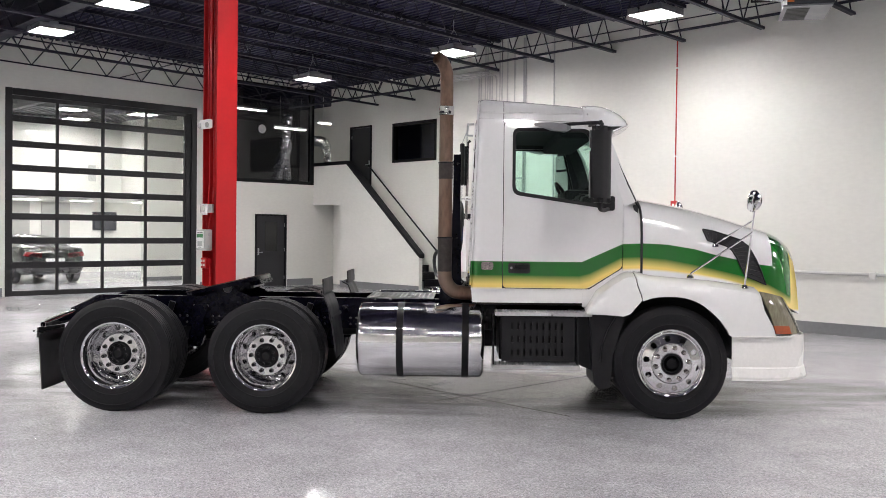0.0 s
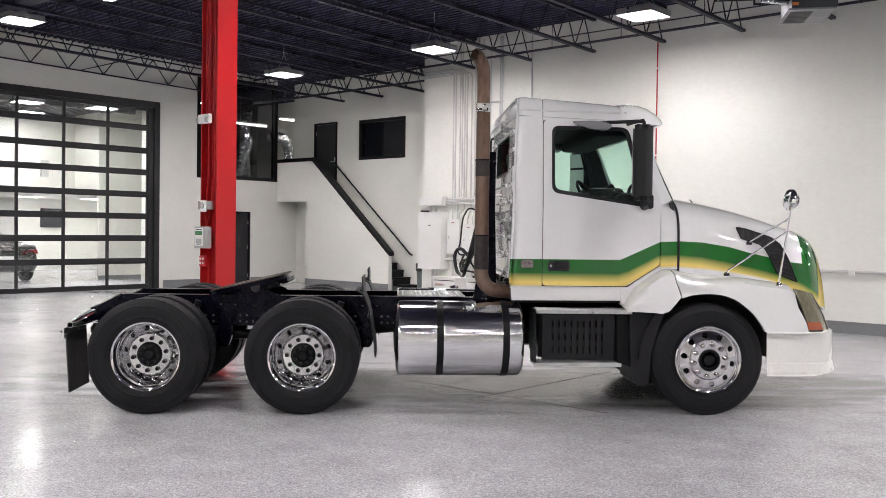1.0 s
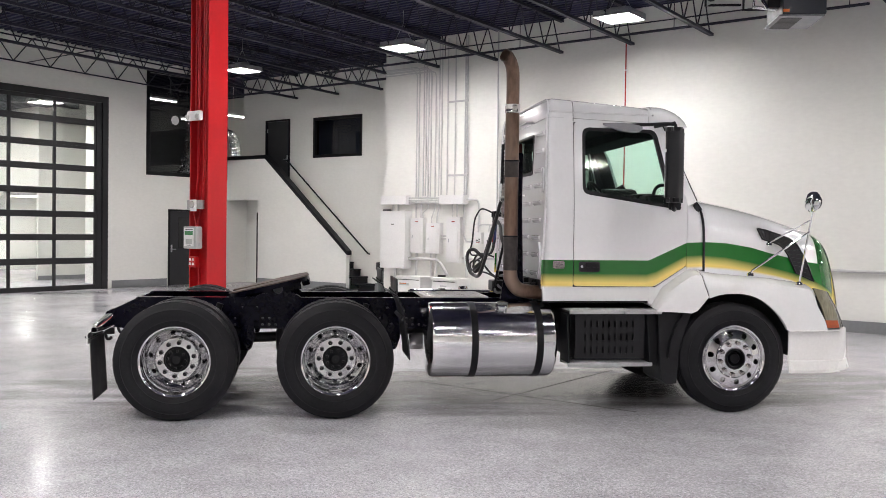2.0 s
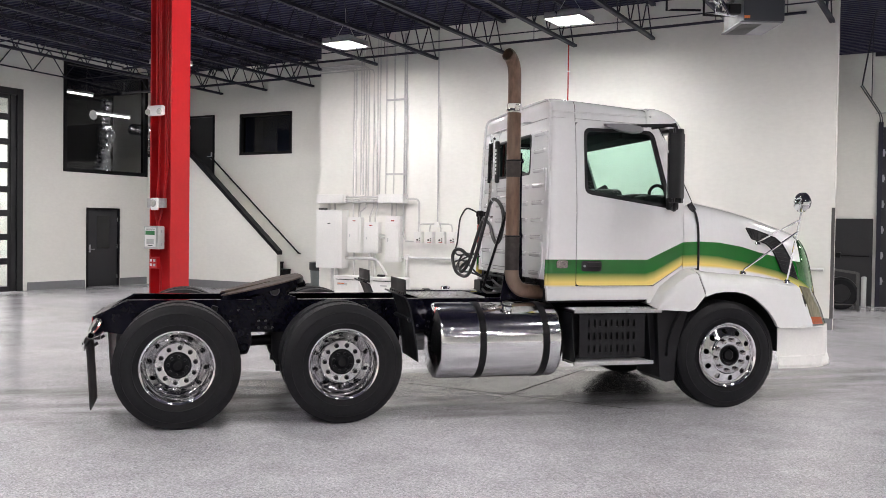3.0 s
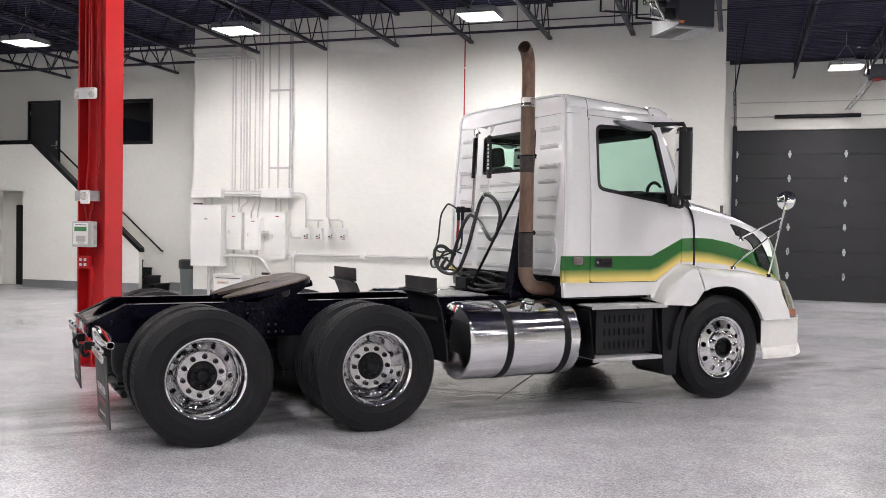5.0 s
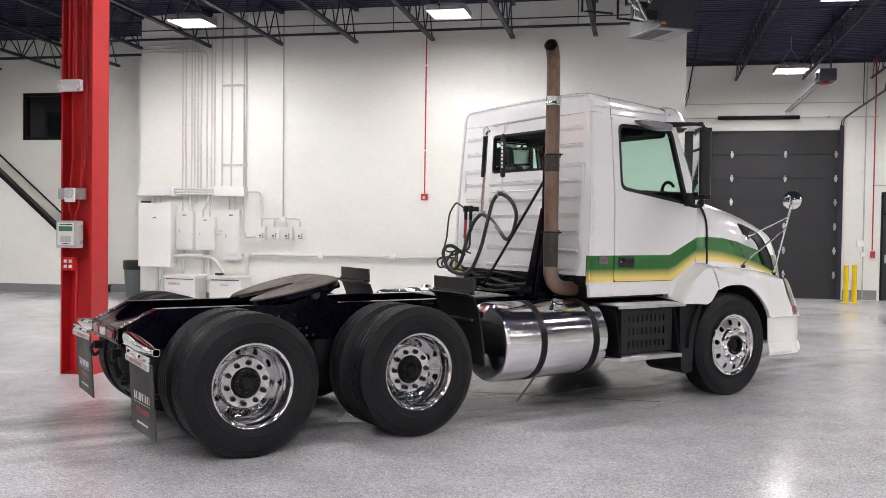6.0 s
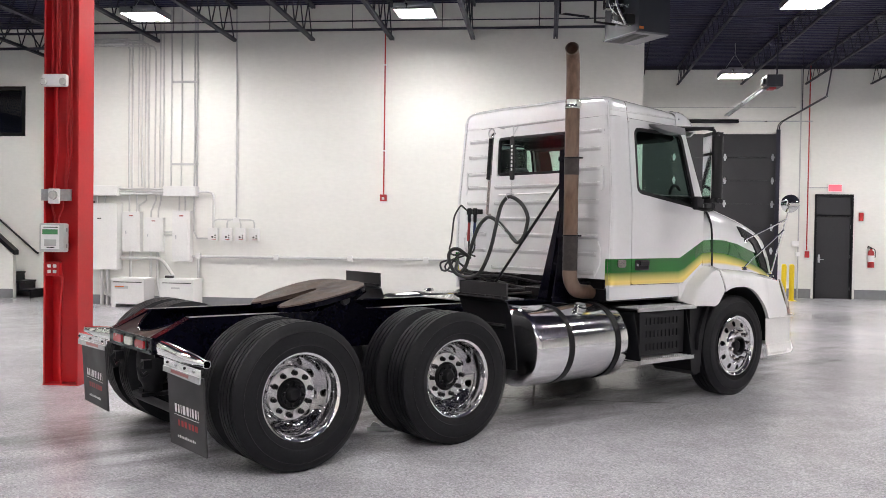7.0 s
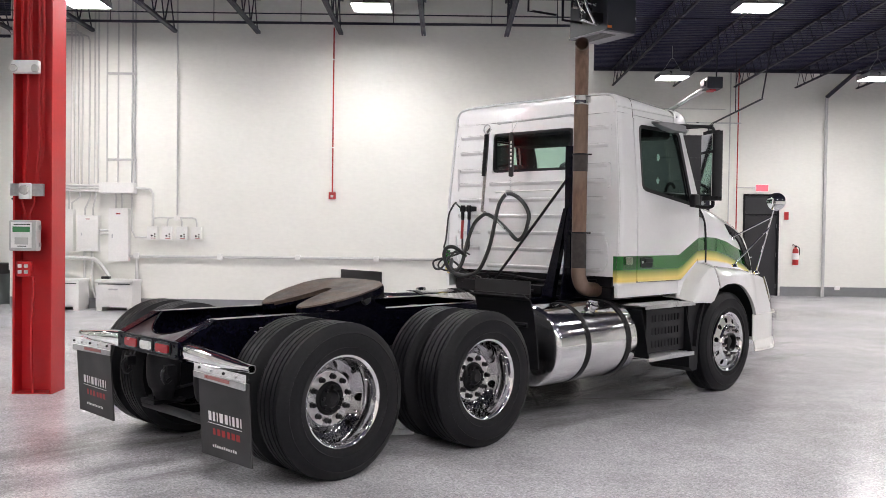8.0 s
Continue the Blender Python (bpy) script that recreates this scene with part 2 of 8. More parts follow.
M = {
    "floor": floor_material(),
    "wall": mat("white_wall_paint", (0.78, 0.777, 0.735), 0.62, vary=0.035, scale=0.5, fine=9, bump=0.0007, stretch=(1, 1, 2.2)),
    "band": mat("grey_band_paint", (0.2, 0.205, 0.215), 0.45, vary=0.08, scale=1.0, fine=14),
    "deck": mat("dark_ceiling_paint", (0.0205, 0.02, 0.047), 0.5, vary=0.25, scale=1.2, fine=12, spec=0.18),
    "joist": mat("dark_steel_paint", (0.023, 0.023, 0.037), 0.5, vary=0.2, scale=2, fine=20, spec=0.3),
    "black": mat("black_satin_paint", (0.0045, 0.0045, 0.006), 0.42, vary=0.2, scale=3, fine=30, spec=0.25),
    "frame_black": mat("gloss_black_chassis", (0.0028, 0.0028, 0.0075), 0.16, vary=0.3, scale=4, fine=26, coat=0.04, spec=0.13, bump=0.0012),
    "plastic": mat("black_moulded_plastic", (0.011, 0.011, 0.013), 0.5, vary=0.15, scale=4, fine=90, spec=0.3, bump=0.0004),
    "rubber": mat("tyre_rubber", (0.009, 0.009, 0.011), 0.55, vary=0.2, scale=4, fine=45, bump=0.0008, dirt=(0.028, 0.026, 0.025), dirt_amount=0.22, dirt_scale=3, spec=0.22),
    "alloy": mat("polished_aluminium", (0.78, 0.775, 0.785), 0.09, 1.0, vary=0.06, scale=6, fine=24, rough_vary=0.04, bump=0.0003),
    "tank": mat("polished_tank_aluminium", (0.9, 0.9, 0.91), 0.12, 1.0, vary=0.05, scale=2.0, fine=35, rough_vary=0.04, stretch=(0.2, 3, 3)),
    "brushed": mat("brushed_aluminium", (0.66, 0.65, 0.65), 0.28, 1.0, vary=0.1, scale=9, fine=30, rough_vary=0.06, bump=0.002),
    "chrome": mat("chrome", (0.9, 0.9, 0.9), 0.06, 1.0, vary=0.03, scale=5, fine=60, rough_vary=0.03),
    "ringgrey": mat("dull_machined_steel", (0.4, 0.37, 0.36), 0.16, 1.0, vary=0.2, scale=12, fine=40, rough_vary=0.08, bump=0.002),
    "mirror": mat("mirror_glass", (0.72, 0.73, 0.74), 0.11, 1.0, vary=0.03, scale=5, fine=60, rough_vary=0.02),
    "grip": mat("serrated_aluminium", (0.6, 0.6, 0.6), 0.35, 1.0, vary=0.2, scale=8, fine=80, bump=0.001),
    "paint": paint_material(),
    "white": mat("white_plastic_paint", (0.86, 0.86, 0.85), 0.35, vary=0.04, scale=2, fine=30),
    "fender": mat("white_fender_paint", (0.82, 0.82, 0.82), 0.22, vary=0.02, scale=1.5, fine=30, coat=0.8, rough_vary=0.05),
    "doorframe": mat("charcoal_aluminium", (0.013, 0.013, 0.015), 0.45, vary=0.15, scale=3, fine=30),
    "bumper": mat("white_bumper_plastic", (0.87, 0.86, 0.84), 0.3, vary=0.04, scale=2, fine=40),
    "red": mat("red_column_paint", (0.52, 0.012, 0.016), 0.35, vary=0.05, scale=2.5, fine=25, bump=0.0006, rough_vary=0.03),
    "redpipe": mat("red_pipe_paint", (0.4, 0.02, 0.02), 0.4, vary=0.1),
    "rust": mat("heat_stained_exhaust", (0.16, 0.1, 0.072), 0.4, 0.6, vary=0.35, scale=3, fine=30, dirt=(0.26, 0.2, 0.16), dirt_amount=0.7, dirt_scale=3.5, stretch=(1, 1, 0.35)),
    "sooty": mat("sooty_exhaust", (0.05, 0.042, 0.04), 0.5, 0.5, vary=0.3, scale=4, fine=30),
    "grease": mat("rusty_greased_plate", (0.07, 0.046, 0.034), 0.56, 0.25, vary=0.5, scale=9, fine=60, dirt=(0.008, 0.007, 0.007), dirt_amount=0.95, dirt_scale=5, bump=0.002),
    "flap": mat("mudflap_rubber", (0.022, 0.022, 0.024), 0.55, vary=0.1, scale=3, fine=80),
    "glass": glass("clear_glass", (0.96, 0.975, 0.965), 0.06),
    "tint": glass("tinted_cab_glass", (0.87, 0.965, 0.925), 0.02),
    "smoke": glass("smoked_glass", (0.64, 0.64, 0.67), 0.05),
    "lens": mat("yellowed_lamp_lens", (0.17, 0.155, 0.1), 0.12, vary=0.35, scale=9, fine=50, coat=1.0, stretch=(1, 1, 0.3)),
    "amber": mat("amber_lens", (0.36, 0.07, 0.02), 0.2, coat=0.8),
    "redlens": mat("red_lens", (0.3, 0.006, 0.01), 0.2, coat=0.3),
    "clearlens": mat("clear_lens", (0.6, 0.6, 0.58), 0.2, coat=0.8),
    "fabric": mat("grey_seat_cloth", (0.05, 0.05, 0.055), 0.85, vary=0.2, fine=120),
    "headliner": mat("grey_headliner_cloth", (0.03, 0.03, 0.036), 0.9, fine=120),
    "primer": mat("dark_red_primer", (0.016, 0.003, 0.004), 0.42, vary=0.25, scale=6, fine=40, spec=0.2),
    "tape": mat("faded_red_tape", (0.36, 0.13, 0.12), 0.35, vary=0.2, scale=8, fine=60),
    "trim": mat("red_brown_trim", (0.14, 0.02, 0.02), 0.6),
    "yellow": mat("yellow_bollard_paint", (0.75, 0.55, 0.01), 0.4, vary=0.06),
    "steel": mat("galvanised_steel", (0.5, 0.51, 0.52), 0.35, 0.9, vary=0.15, scale=6, fine=40),
    "foil": mat("silver_foil_duct", (0.75, 0.76, 0.78), 0.22, 1.0, vary=0.1, scale=20, fine=60, bump=0.01),
    "hose": mat("black_rubber_hose", (0.018, 0.018, 0.019), 0.4, vary=0.2, fine=100),
    "bluehose": mat("blue_air_hose", (0.02, 0.03, 0.12), 0.4),
    "redhose": mat("red_air_hose", (0.35, 0.02, 0.02), 0.4),
    "carpaint": mat("dark_car_paint", (0.006, 0.006, 0.007), 0.25, coat=0.8, spec=0.4, vary=0.05),
    "screen": mat("dark_screen", (0.01, 0.01, 0.012), 0.12),
    "lamp": glow("lamp_diffuser", (1.0, 0.955, 0.95), LAMP_GLOW),
    "exit": glow("exit_sign_red", (1.0, 0.13, 0.17), 0.6),
    "lcd": glow("green_display", (0.05, 0.2, 0.08), 0.15),
    "doorpaint": mat("dark_grey_door_paint", (0.02, 0.02, 0.023), 0.6, vary=0.12, scale=1.5, fine=30),
    "lining": mat("grey_lining_board", (0.085, 0.085, 0.083), 0.7, vary=0.1, scale=1.5, fine=25),
    "bluewall": mat("dark_blue_wall", (0.05, 0.065, 0.14), 0.7),
    # white paint toned down, so the conduits' shading is put into the colour
    "pipewhite": mat("white_painted_conduit", (0.57, 0.567, 0.555), 0.45, vary=0.05, scale=2, fine=30),
    "wallwhite": mat("white_painted_metal", (0.77, 0.765, 0.75), 0.45, vary=0.04, scale=2, fine=30),
    "conduit": mat("dull_grey_conduit", (0.5, 0.5, 0.5), 0.4, 0.3, vary=0.1),
    "mirrorgrey": mat("grey_mirror_plastic", (0.2, 0.2, 0.215), 0.4, vary=0.08),
    "heater": mat("dark_grey_enamel", (0.022, 0.025, 0.036), 0.4, vary=0.1),
    "panelgrey": mat("pale_grey_plastic", (0.5, 0.51, 0.5), 0.4, vary=0.05),
    "bin": mat("grey_green_plastic", (0.12, 0.14, 0.14), 0.5, vary=0.1),
    "showlamp": glow("showroom_diffuser", (1.0, 0.955, 0.95), 88.0),
    "softlamp": glow("recessed_diffuser", (1.0, 0.955, 0.95), 55.0),
    "striplamp": glow("strip_tube", (1.0, 0.97, 0.9), 40.0),
    "joint": mat("blackened_joint", (0.075, 0.07, 0.067), 0.8, vary=0.4, scale=6, fine=40, spec=0.1),
    "paleband": mat("pale_grey_panel", (0.42, 0.415, 0.4), 0.6, vary=0.05),
    "ink": mat("dark_marking", (0.03, 0.03, 0.03), 0.5),
    "inkwhite": mat("white_marking", (0.75, 0.75, 0.75), 0.5),
    "inkred": mat("red_marking", (0.3, 0.015, 0.015), 0.5),
    "orange": mat("orange_label", (0.7, 0.18, 0.03), 0.5),
}

# the tank is brushed round its girth, so reflections smear along it
_nt = M["tank"].node_tree
_t = _nt.nodes.new("ShaderNodeTangent")
_t.direction_type, _t.axis = "RADIAL", "X"
_p = _nt.nodes["Principled BSDF"]
_nt.links.new(_t.outputs[0], _p.inputs["Tangent"])
_p.inputs["Anisotropic"].default_value = 0.85
_p.inputs["Anisotropic Rotation"].default_value = 0.25

# ---- building blocks ----
def V(*a):
    return Vector(a)


BEVELLED = set()


def box(bm, x0, x1, y0, y1, z0, z1, bev=0.0, m=None):
    mx = Matrix.Translation(((x0 + x1) / 2, (y0 + y1) / 2, (z0 + z1) / 2)) @ Matrix.Diagonal((abs(x1 - x0), abs(y1 - y0), abs(z1 - z0), 1))
    if m:
        mx = m @ mx
    r = bmesh.ops.create_cube(bm, size=1, matrix=mx)
    if bev:
        BEVELLED.add(id(bm))
        edges = list({e for v in r["verts"] for e in v.link_edges})
        bmesh.ops.bevel(bm, geom=edges, offset=bev, segments=2, affect="EDGES", profile=0.5)


def grid(bm, rows, skip=None, closed=False):
    """A sheet through rows of points."""
    vs = [[bm.verts.new(p) for p in row] for row in rows]
    for i in range(len(vs) - 1):
        n = len(vs[i])
        for j in range(n if closed else n - 1):
            if skip and skip(i, j):
                continue
            k = (j + 1) % n
            bm.faces.new((vs[i][j], vs[i][k], vs[i + 1][k], vs[i + 1][j]))
    return vs


def lathe(bm, prof, seg=32, axis="y", at=(0, 0, 0)):
    """Turns (radius, along) pairs round an axis."""
    o = Vector(at)

    def spot(r, a, t):
        c, s = math.cos(t), math.sin(t)
        return o + {"y": V(r * c, a, r * s), "x": V(a, r * c, r * s), "z": V(r * c, r * s, a)}[axis]
    return grid(bm, [[spot(r, a, 2 * math.pi * k / seg) for k in range(seg)] for r, a in prof], closed=True)


def smooth_path(pts, n=6):
    """Catmull-Rom through the points."""
    p = [Vector(q) for q in pts]
    p = [p[0] * 2 - p[1]] + p + [p[-1] * 2 - p[-2]]
    out = []
    for i in range(1, len(p) - 2):
        a, b, c, d = p[i - 1:i + 3]
        for k in range(n):
            t = k / n
            out.append(0.5 * (2 * b + (c - a) * t + (2 * a - 5 * b + 4 * c - d) * t * t + (3 * b - a - 3 * c + d) * t ** 3))
    return out + [p[-2]]


def tube(bm, pts, r, seg=8, caps=True, bend=0):
    """A round bar along a path; r may be a list."""
    p = smooth_path(pts, bend) if bend else [Vector(q) for q in pts]
    rs = r if isinstance(r, (list, tuple)) else [r] * len(p)
    t0 = (p[1] - p[0]).normalized()
    up = t0.orthogonal().normalized()
    rows = []
    for i, q in enumerate(p):
        t = ((p[min(i + 1, len(p) - 1)] - p[max(i - 1, 0)])).normalized()
        up = (up - t * up.dot(t)).normalized()
        side = t.cross(up)
        rows.append([q + (up * math.cos(a) + side * math.sin(a)) * rs[i] for a in (2 * math.pi * k / seg for k in range(seg))])
    vs = grid(bm, rows, closed=True)
    if caps:
        bm.faces.new(list(reversed(vs[0])))
        bm.faces.new(vs[-1])


def prism(bm, poly, c0, c1, axis="y"):
    """Extrudes a polygon; its pairs are the two other axes in order."""
    def spot(a, b, c):
        return {"y": V(a, c, b), "x": V(c, a, b), "z": V(a, b, c)}[axis]
    a = [bm.verts.new(spot(u, v, c0)) for u, v in poly]
    b = [bm.verts.new(spot(u, v, c1)) for u, v in poly]
    n = len(poly)
    for k in range(n):
        bm.faces.new((a[k], a[(k + 1) % n], b[(k + 1) % n], b[k]))
    bm.faces.new(list(reversed(a)))
    bm.faces.new(b)


def ring(bm, outer, inner):
    """A flat frame between two outlines of as many points."""
    grid(bm, [outer, inner], closed=True)


def rounded(x0, x1, z0, z1, r, n=4):
    out = []
    for cx, cz, a0 in ((x1 - r, z1 - r, 0), (x0 + r, z1 - r, 90), (x0 + r, z0 + r, 180), (x1 - r, z0 + r, 270)):
        for k in range(n + 1):
            a = radians(a0 + 90 * k / n)
            out.append((cx + r * math.cos(a), cz + r * math.sin(a)))
    return out


def soften(poly, r, n=4):
    """Rounds the corners of an outline of pairs."""
    out, c = [], len(poly)
    for i in range(c):
        a, b, d = (Vector(poly[(i + k) % c]) for k in (-1, 0, 1))
        u, w = (a - b), (d - b)
        q = min(r, u.length * 0.45, w.length * 0.45)
        s, e = b + u.normalized() * q, b + w.normalized() * q
        for k in range(n + 1):
            t = k / n
            out.append(tuple(s * (1 - t) ** 2 + b * 2 * t * (1 - t) + e * t * t))
    return out


def broad_normals(me, angle):
    """Normals weighted by area, so that the broad faces of a bevelled block stay flat."""
    at, limit = {}, math.cos(radians(angle))
    for p in me.polygons:
        for v in p.vertices:
            at.setdefault(v, []).append((p.normal.copy(), p.area))
    out = []
    for p in me.polygons:
        for v in p.vertices:
            total = V(0, 0, 0)
            for n, area in at[v]:
                if n.dot(p.normal) > limit:
                    total += n * area
            out.append(tuple(total.normalized() if total.length > 0 else p.normal))
    me.normals_split_custom_set(out)


def mesh_of(name, bm, material, angle=38):
    bmesh.ops.recalc_face_normals(bm, faces=bm.faces)
    bevelled = id(bm) in BEVELLED
    BEVELLED.discard(id(bm))
    me = bpy.data.meshes.new(name)
    bm.to_mesh(me)
    bm.free()
    me.materials.append(material)
    me.polygons.foreach_set("use_smooth", [True] * len(me.polygons))
    me.set_sharp_from_angle(angle=radians(angle))
    if bevelled:
        broad_normals(me, angle)
    return me


def part(name, bm, material, parent, label="", angle=38, m=None):
    ob = new(name, mesh_of(name, bm, material, angle))
    ob.parent = parent
    if m:
        ob.matrix_basis = m
    return tagged(ob, label)


def thing(name, label, category, m=None, group="", kind=""):
    ob = new(name)
    ob.empty_display_size = 0.2
    if m:
        ob.matrix_basis = m
    return tagged(ob, label, category, group, kind)


def solid(name, bm, material, label, category, m=None, group="", kind="", angle=38):
    ob = new(name, mesh_of(name, bm, material, angle))
    if m:
        ob.matrix_basis = m
    return tagged(ob, label, category, group, kind)


def shell(ob, thickness, offset=-1):
    md = ob.modifiers.new("thickness", "SOLIDIFY")
    md.thickness, md.offset = thickness, offset
    es = ob.modifiers.new("crisp_edges", "EDGE_SPLIT")
    es.split_angle = radians(40)
    return ob


def wall_mesh(axis, c0, c1, u0, u1, z0, z1, holes=()):
    """A thick wall across an axis, with openings (ua, ub, za, zb) right through it."""
    us = sorted({u0, u1, *(h[0] for h in holes), *(h[1] for h in holes)})
    zs = sorted({z0, z1, *(h[2] for h in holes), *(h[3] for h in holes)})

    def full(i, j):
        if not (0 <= i < len(us) - 1 and 0 <= j < len(zs) - 1):
            return False
        u, z = (us[i] + us[i + 1]) / 2, (zs[j] + zs[j + 1]) / 2
        return not any(h[0] < u < h[1] and h[2] < z < h[3] for h in holes)
    bm = bmesh.new()
    cache = {}

    def vert(u, z, c):
        key = (u, z, c)
        if key not in cache:
            cache[key] = bm.verts.new((c, u, z) if axis == "x" else (u, c, z))
        return cache[key]
    for i in range(len(us) - 1):
        for j in range(len(zs) - 1):
            if not full(i, j):
                continue
            a, b, c, d = us[i], us[i + 1], zs[j], zs[j + 1]
            for k in (c0, c1):
                bm.faces.new([vert(a, c, k), vert(b, c, k), vert(b, d, k), vert(a, d, k)])
            for di, dj, p, q in ((-1, 0, (a, c), (a, d)), (1, 0, (b, c), (b, d)), (0, -1, (a, c), (b, c)), (0, 1, (a, d), (b, d))):
                if not full(i + di, j + dj):
                    bm.faces.new([vert(*p, c0), vert(*q, c0), vert(*q, c1), vert(*p, c1)])
    return bm


def wall(name, label, *a, material="wall"):
    return solid(name, wall_mesh(*a), M[material], label, "wall", kind="structure", angle=20)


# ---- the hall ----
LEFT, FACE, STAIR_Y, BACK, BAY, CORNER_L, CORNER_R = -22.2, 15.2, 16.15, 16.89, 21.42, -15.45, -4.45
EAST, SOUTH, WEST = 12.0, -10.0, -36.0


def deck_z(y):
    return 5.92 - 0.022 * (y - FACE)


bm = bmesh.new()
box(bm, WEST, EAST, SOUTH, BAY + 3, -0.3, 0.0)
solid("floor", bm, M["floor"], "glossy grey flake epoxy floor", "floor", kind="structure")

bm = bmesh.new()
box(bm, -7.5, -5.0, 6.539, 6.56, -0.001, 0.0012)
solid("floor_joint", bm, M["joint"], "thin dark saw-cut joint in the floor", "floor joint", kind="structure")
bm = bmesh.new()
box(bm, -6.318, -6.3, 6.15, 8.7, -0.001, 0.0012)
solid("floor_joint", bm, M["joint"], "thin dark saw-cut joint in the floor", "floor joint", kind="structure")

# corrugated roof deck
bm = bmesh.new()
rows, y = [], SOUTH
while y < BAY + 0.1:
    for dy, dz in ((0.0, 0.0), (0.06, 0.0), (0.08, 0.045), (0.13, 0.045)):
        rows.append([V(WEST, y + dy, deck_z(y + dy) + dz), V(EAST, y + dy, deck_z(y + dy) + dz)])
    y += 0.15
grid(bm, rows)
deck = solid("ceiling", bm, M["deck"], "dark painted corrugated steel roof deck", "ceiling", kind="structure", angle=10)
shell(deck, 0.05, 1)

GAR = (7.46, 12.33, 0.0, 4.84)
MEZ = (13.45, 16.15, 2.95, 5.75)
wall("wall_west", "white painted wall with glazed openings", "x", LEFT - 0.15, LEFT, SOUTH, STAIR_Y, 0.0, 6.6, (GAR, MEZ, (14.15, 15.2, 0.0, 2.06)))
wall("wall_alcove_west", "white wall of the alcove under the landing", "x", LEFT - 0.15, LEFT, STAIR_Y, BACK, 0.0, 2.4)
wall("wall_north", "white painted block wall carrying conduits", "y", FACE, FACE + 0.15, CORNER_L, CORNER_R, 0.0, 6.3)
wall("wall_stair_back", "white painted wall behind the stair", "y", BACK, BACK + 0.15, LEFT - 0.15, CORNER_L, 0.0, 6.3, ((-21.4, -20.41, 2.55, 4.66), (-19.5, -17.7, 3.53, 4.63)))
wall("wall_stair_return", "white painted return wall", "x", CORNER_L, CORNER_L + 0.15, FACE + 0.15, BACK, 0.0, 6.3)
wall("wall_bay_side", "white painted side wall of the loading bay", "x", -6.0, -5.85, FACE + 0.15, BAY, 0.0, 6.3)
wall("wall_bay", "white painted end wall of the loading bay", "y", BAY, BAY + 0.15, -6.0, EAST, 0.0, 6.3, ((-4.3, -0.52, 0.0, 4.09), (0.41, 1.33, 0.0, 2.6)))
wall("wall_east", "plain white wall", "x", EAST, EAST + 0.15, SOUTH, BAY + 0.15, 0.0, 6.8)
wall("wall_south", "plain white wall", "y", SOUTH - 0.15, SOUTH, WEST, EAST + 0.15, 0.0, 6.8)
wall("wall_bay_outside", "dark wall beyond the loading bay doors", "y", BAY + 0.6, BAY + 0.7, CORNER_R - 0.6, 2.0, 0.0, 5.0, material="black")

# grey painted base band
for name, a in (("baseboard", (CORNER_L, CORNER_R, FACE - 0.006, FACE - 0.001, 0.002, 0.2)), ("baseboard", (-17.2, CORNER_L, BACK - 0.006, BACK - 0.001, 0.002, 0.2)),
                ("baseboard", (-0.52 + 0.1, 0.35, BAY - 0.006, BAY - 0.001, 0.002, 0.24)), ("baseboard", (1.39, EAST, BAY - 0.006, BAY - 0.001, 0.002, 0.24)),
                ("baseboard", (LEFT + 0.001, LEFT + 0.006, 12.45, 14.12, 0.002, 0.2)), ("baseboard", (LEFT + 0.001, LEFT + 0.006, 15.24, STAIR_Y, 0.002, 0.2)),
                ("baseboard", (LEFT + 0.001, LEFT + 0.006, SOUTH, 7.4, 0.002, 0.2)), ("baseboard", (-20.88, -17.53, STAIR_Y - 0.006, STAIR_Y - 0.001, 0.002, 0.2))):
    bm = bmesh.new()
    box(bm, *a)
    solid(name, bm, M["band"], "grey painted band along the foot of the wall", "baseboard", kind="structure")


# ---- roof steel ----
def joist_mesh(y0, y1, panel=0.61, deep=0.68, chord=0.028, rod=0.013):
    bm = bmesh.new()
    top, low = (lambda y: deck_z(y) - 0.05), (lambda y: deck_z(y) - deep)
    for z, h in ((top, chord), (low, chord * 0.9)):
        for s in (-0.8 * chord, 0.8 * chord):
            a, b = V(s, y0, z(y0)), V(s, y1, z(y1))
            grid(bm, [[p + V(dx, 0, dz) for dx, dz in ((-0.65 * chord, -h), (0.65 * chord, -h), (0.65 * chord, h), (-0.65 * chord, h))] for p in (a, b)], closed=True)
            for p in (a, b):
                bm.faces.new([bm.verts.new(p + V(dx, 0, dz)) for dx, dz in ((-0.65 * chord, -h), (0.65 * chord, -h), (0.65 * chord, h), (-0.65 * chord, h))])
    n = int((y1 - y0 - 0.2) / panel)
    for k in range(n):
        ya, yb = y1 - 0.08 - k * panel, y1 - 0.08 - (k + 0.5) * panel
        yc = y1 - 0.08 - (k + 1) * panel
        tube(bm, [V(0, ya, low(ya)), V(0, yb, top(yb))], rod, 5, False)
        tube(bm, [V(0, yb, top(yb)), V(0, yc, low(yc))], rod, 5, False)
    return bm


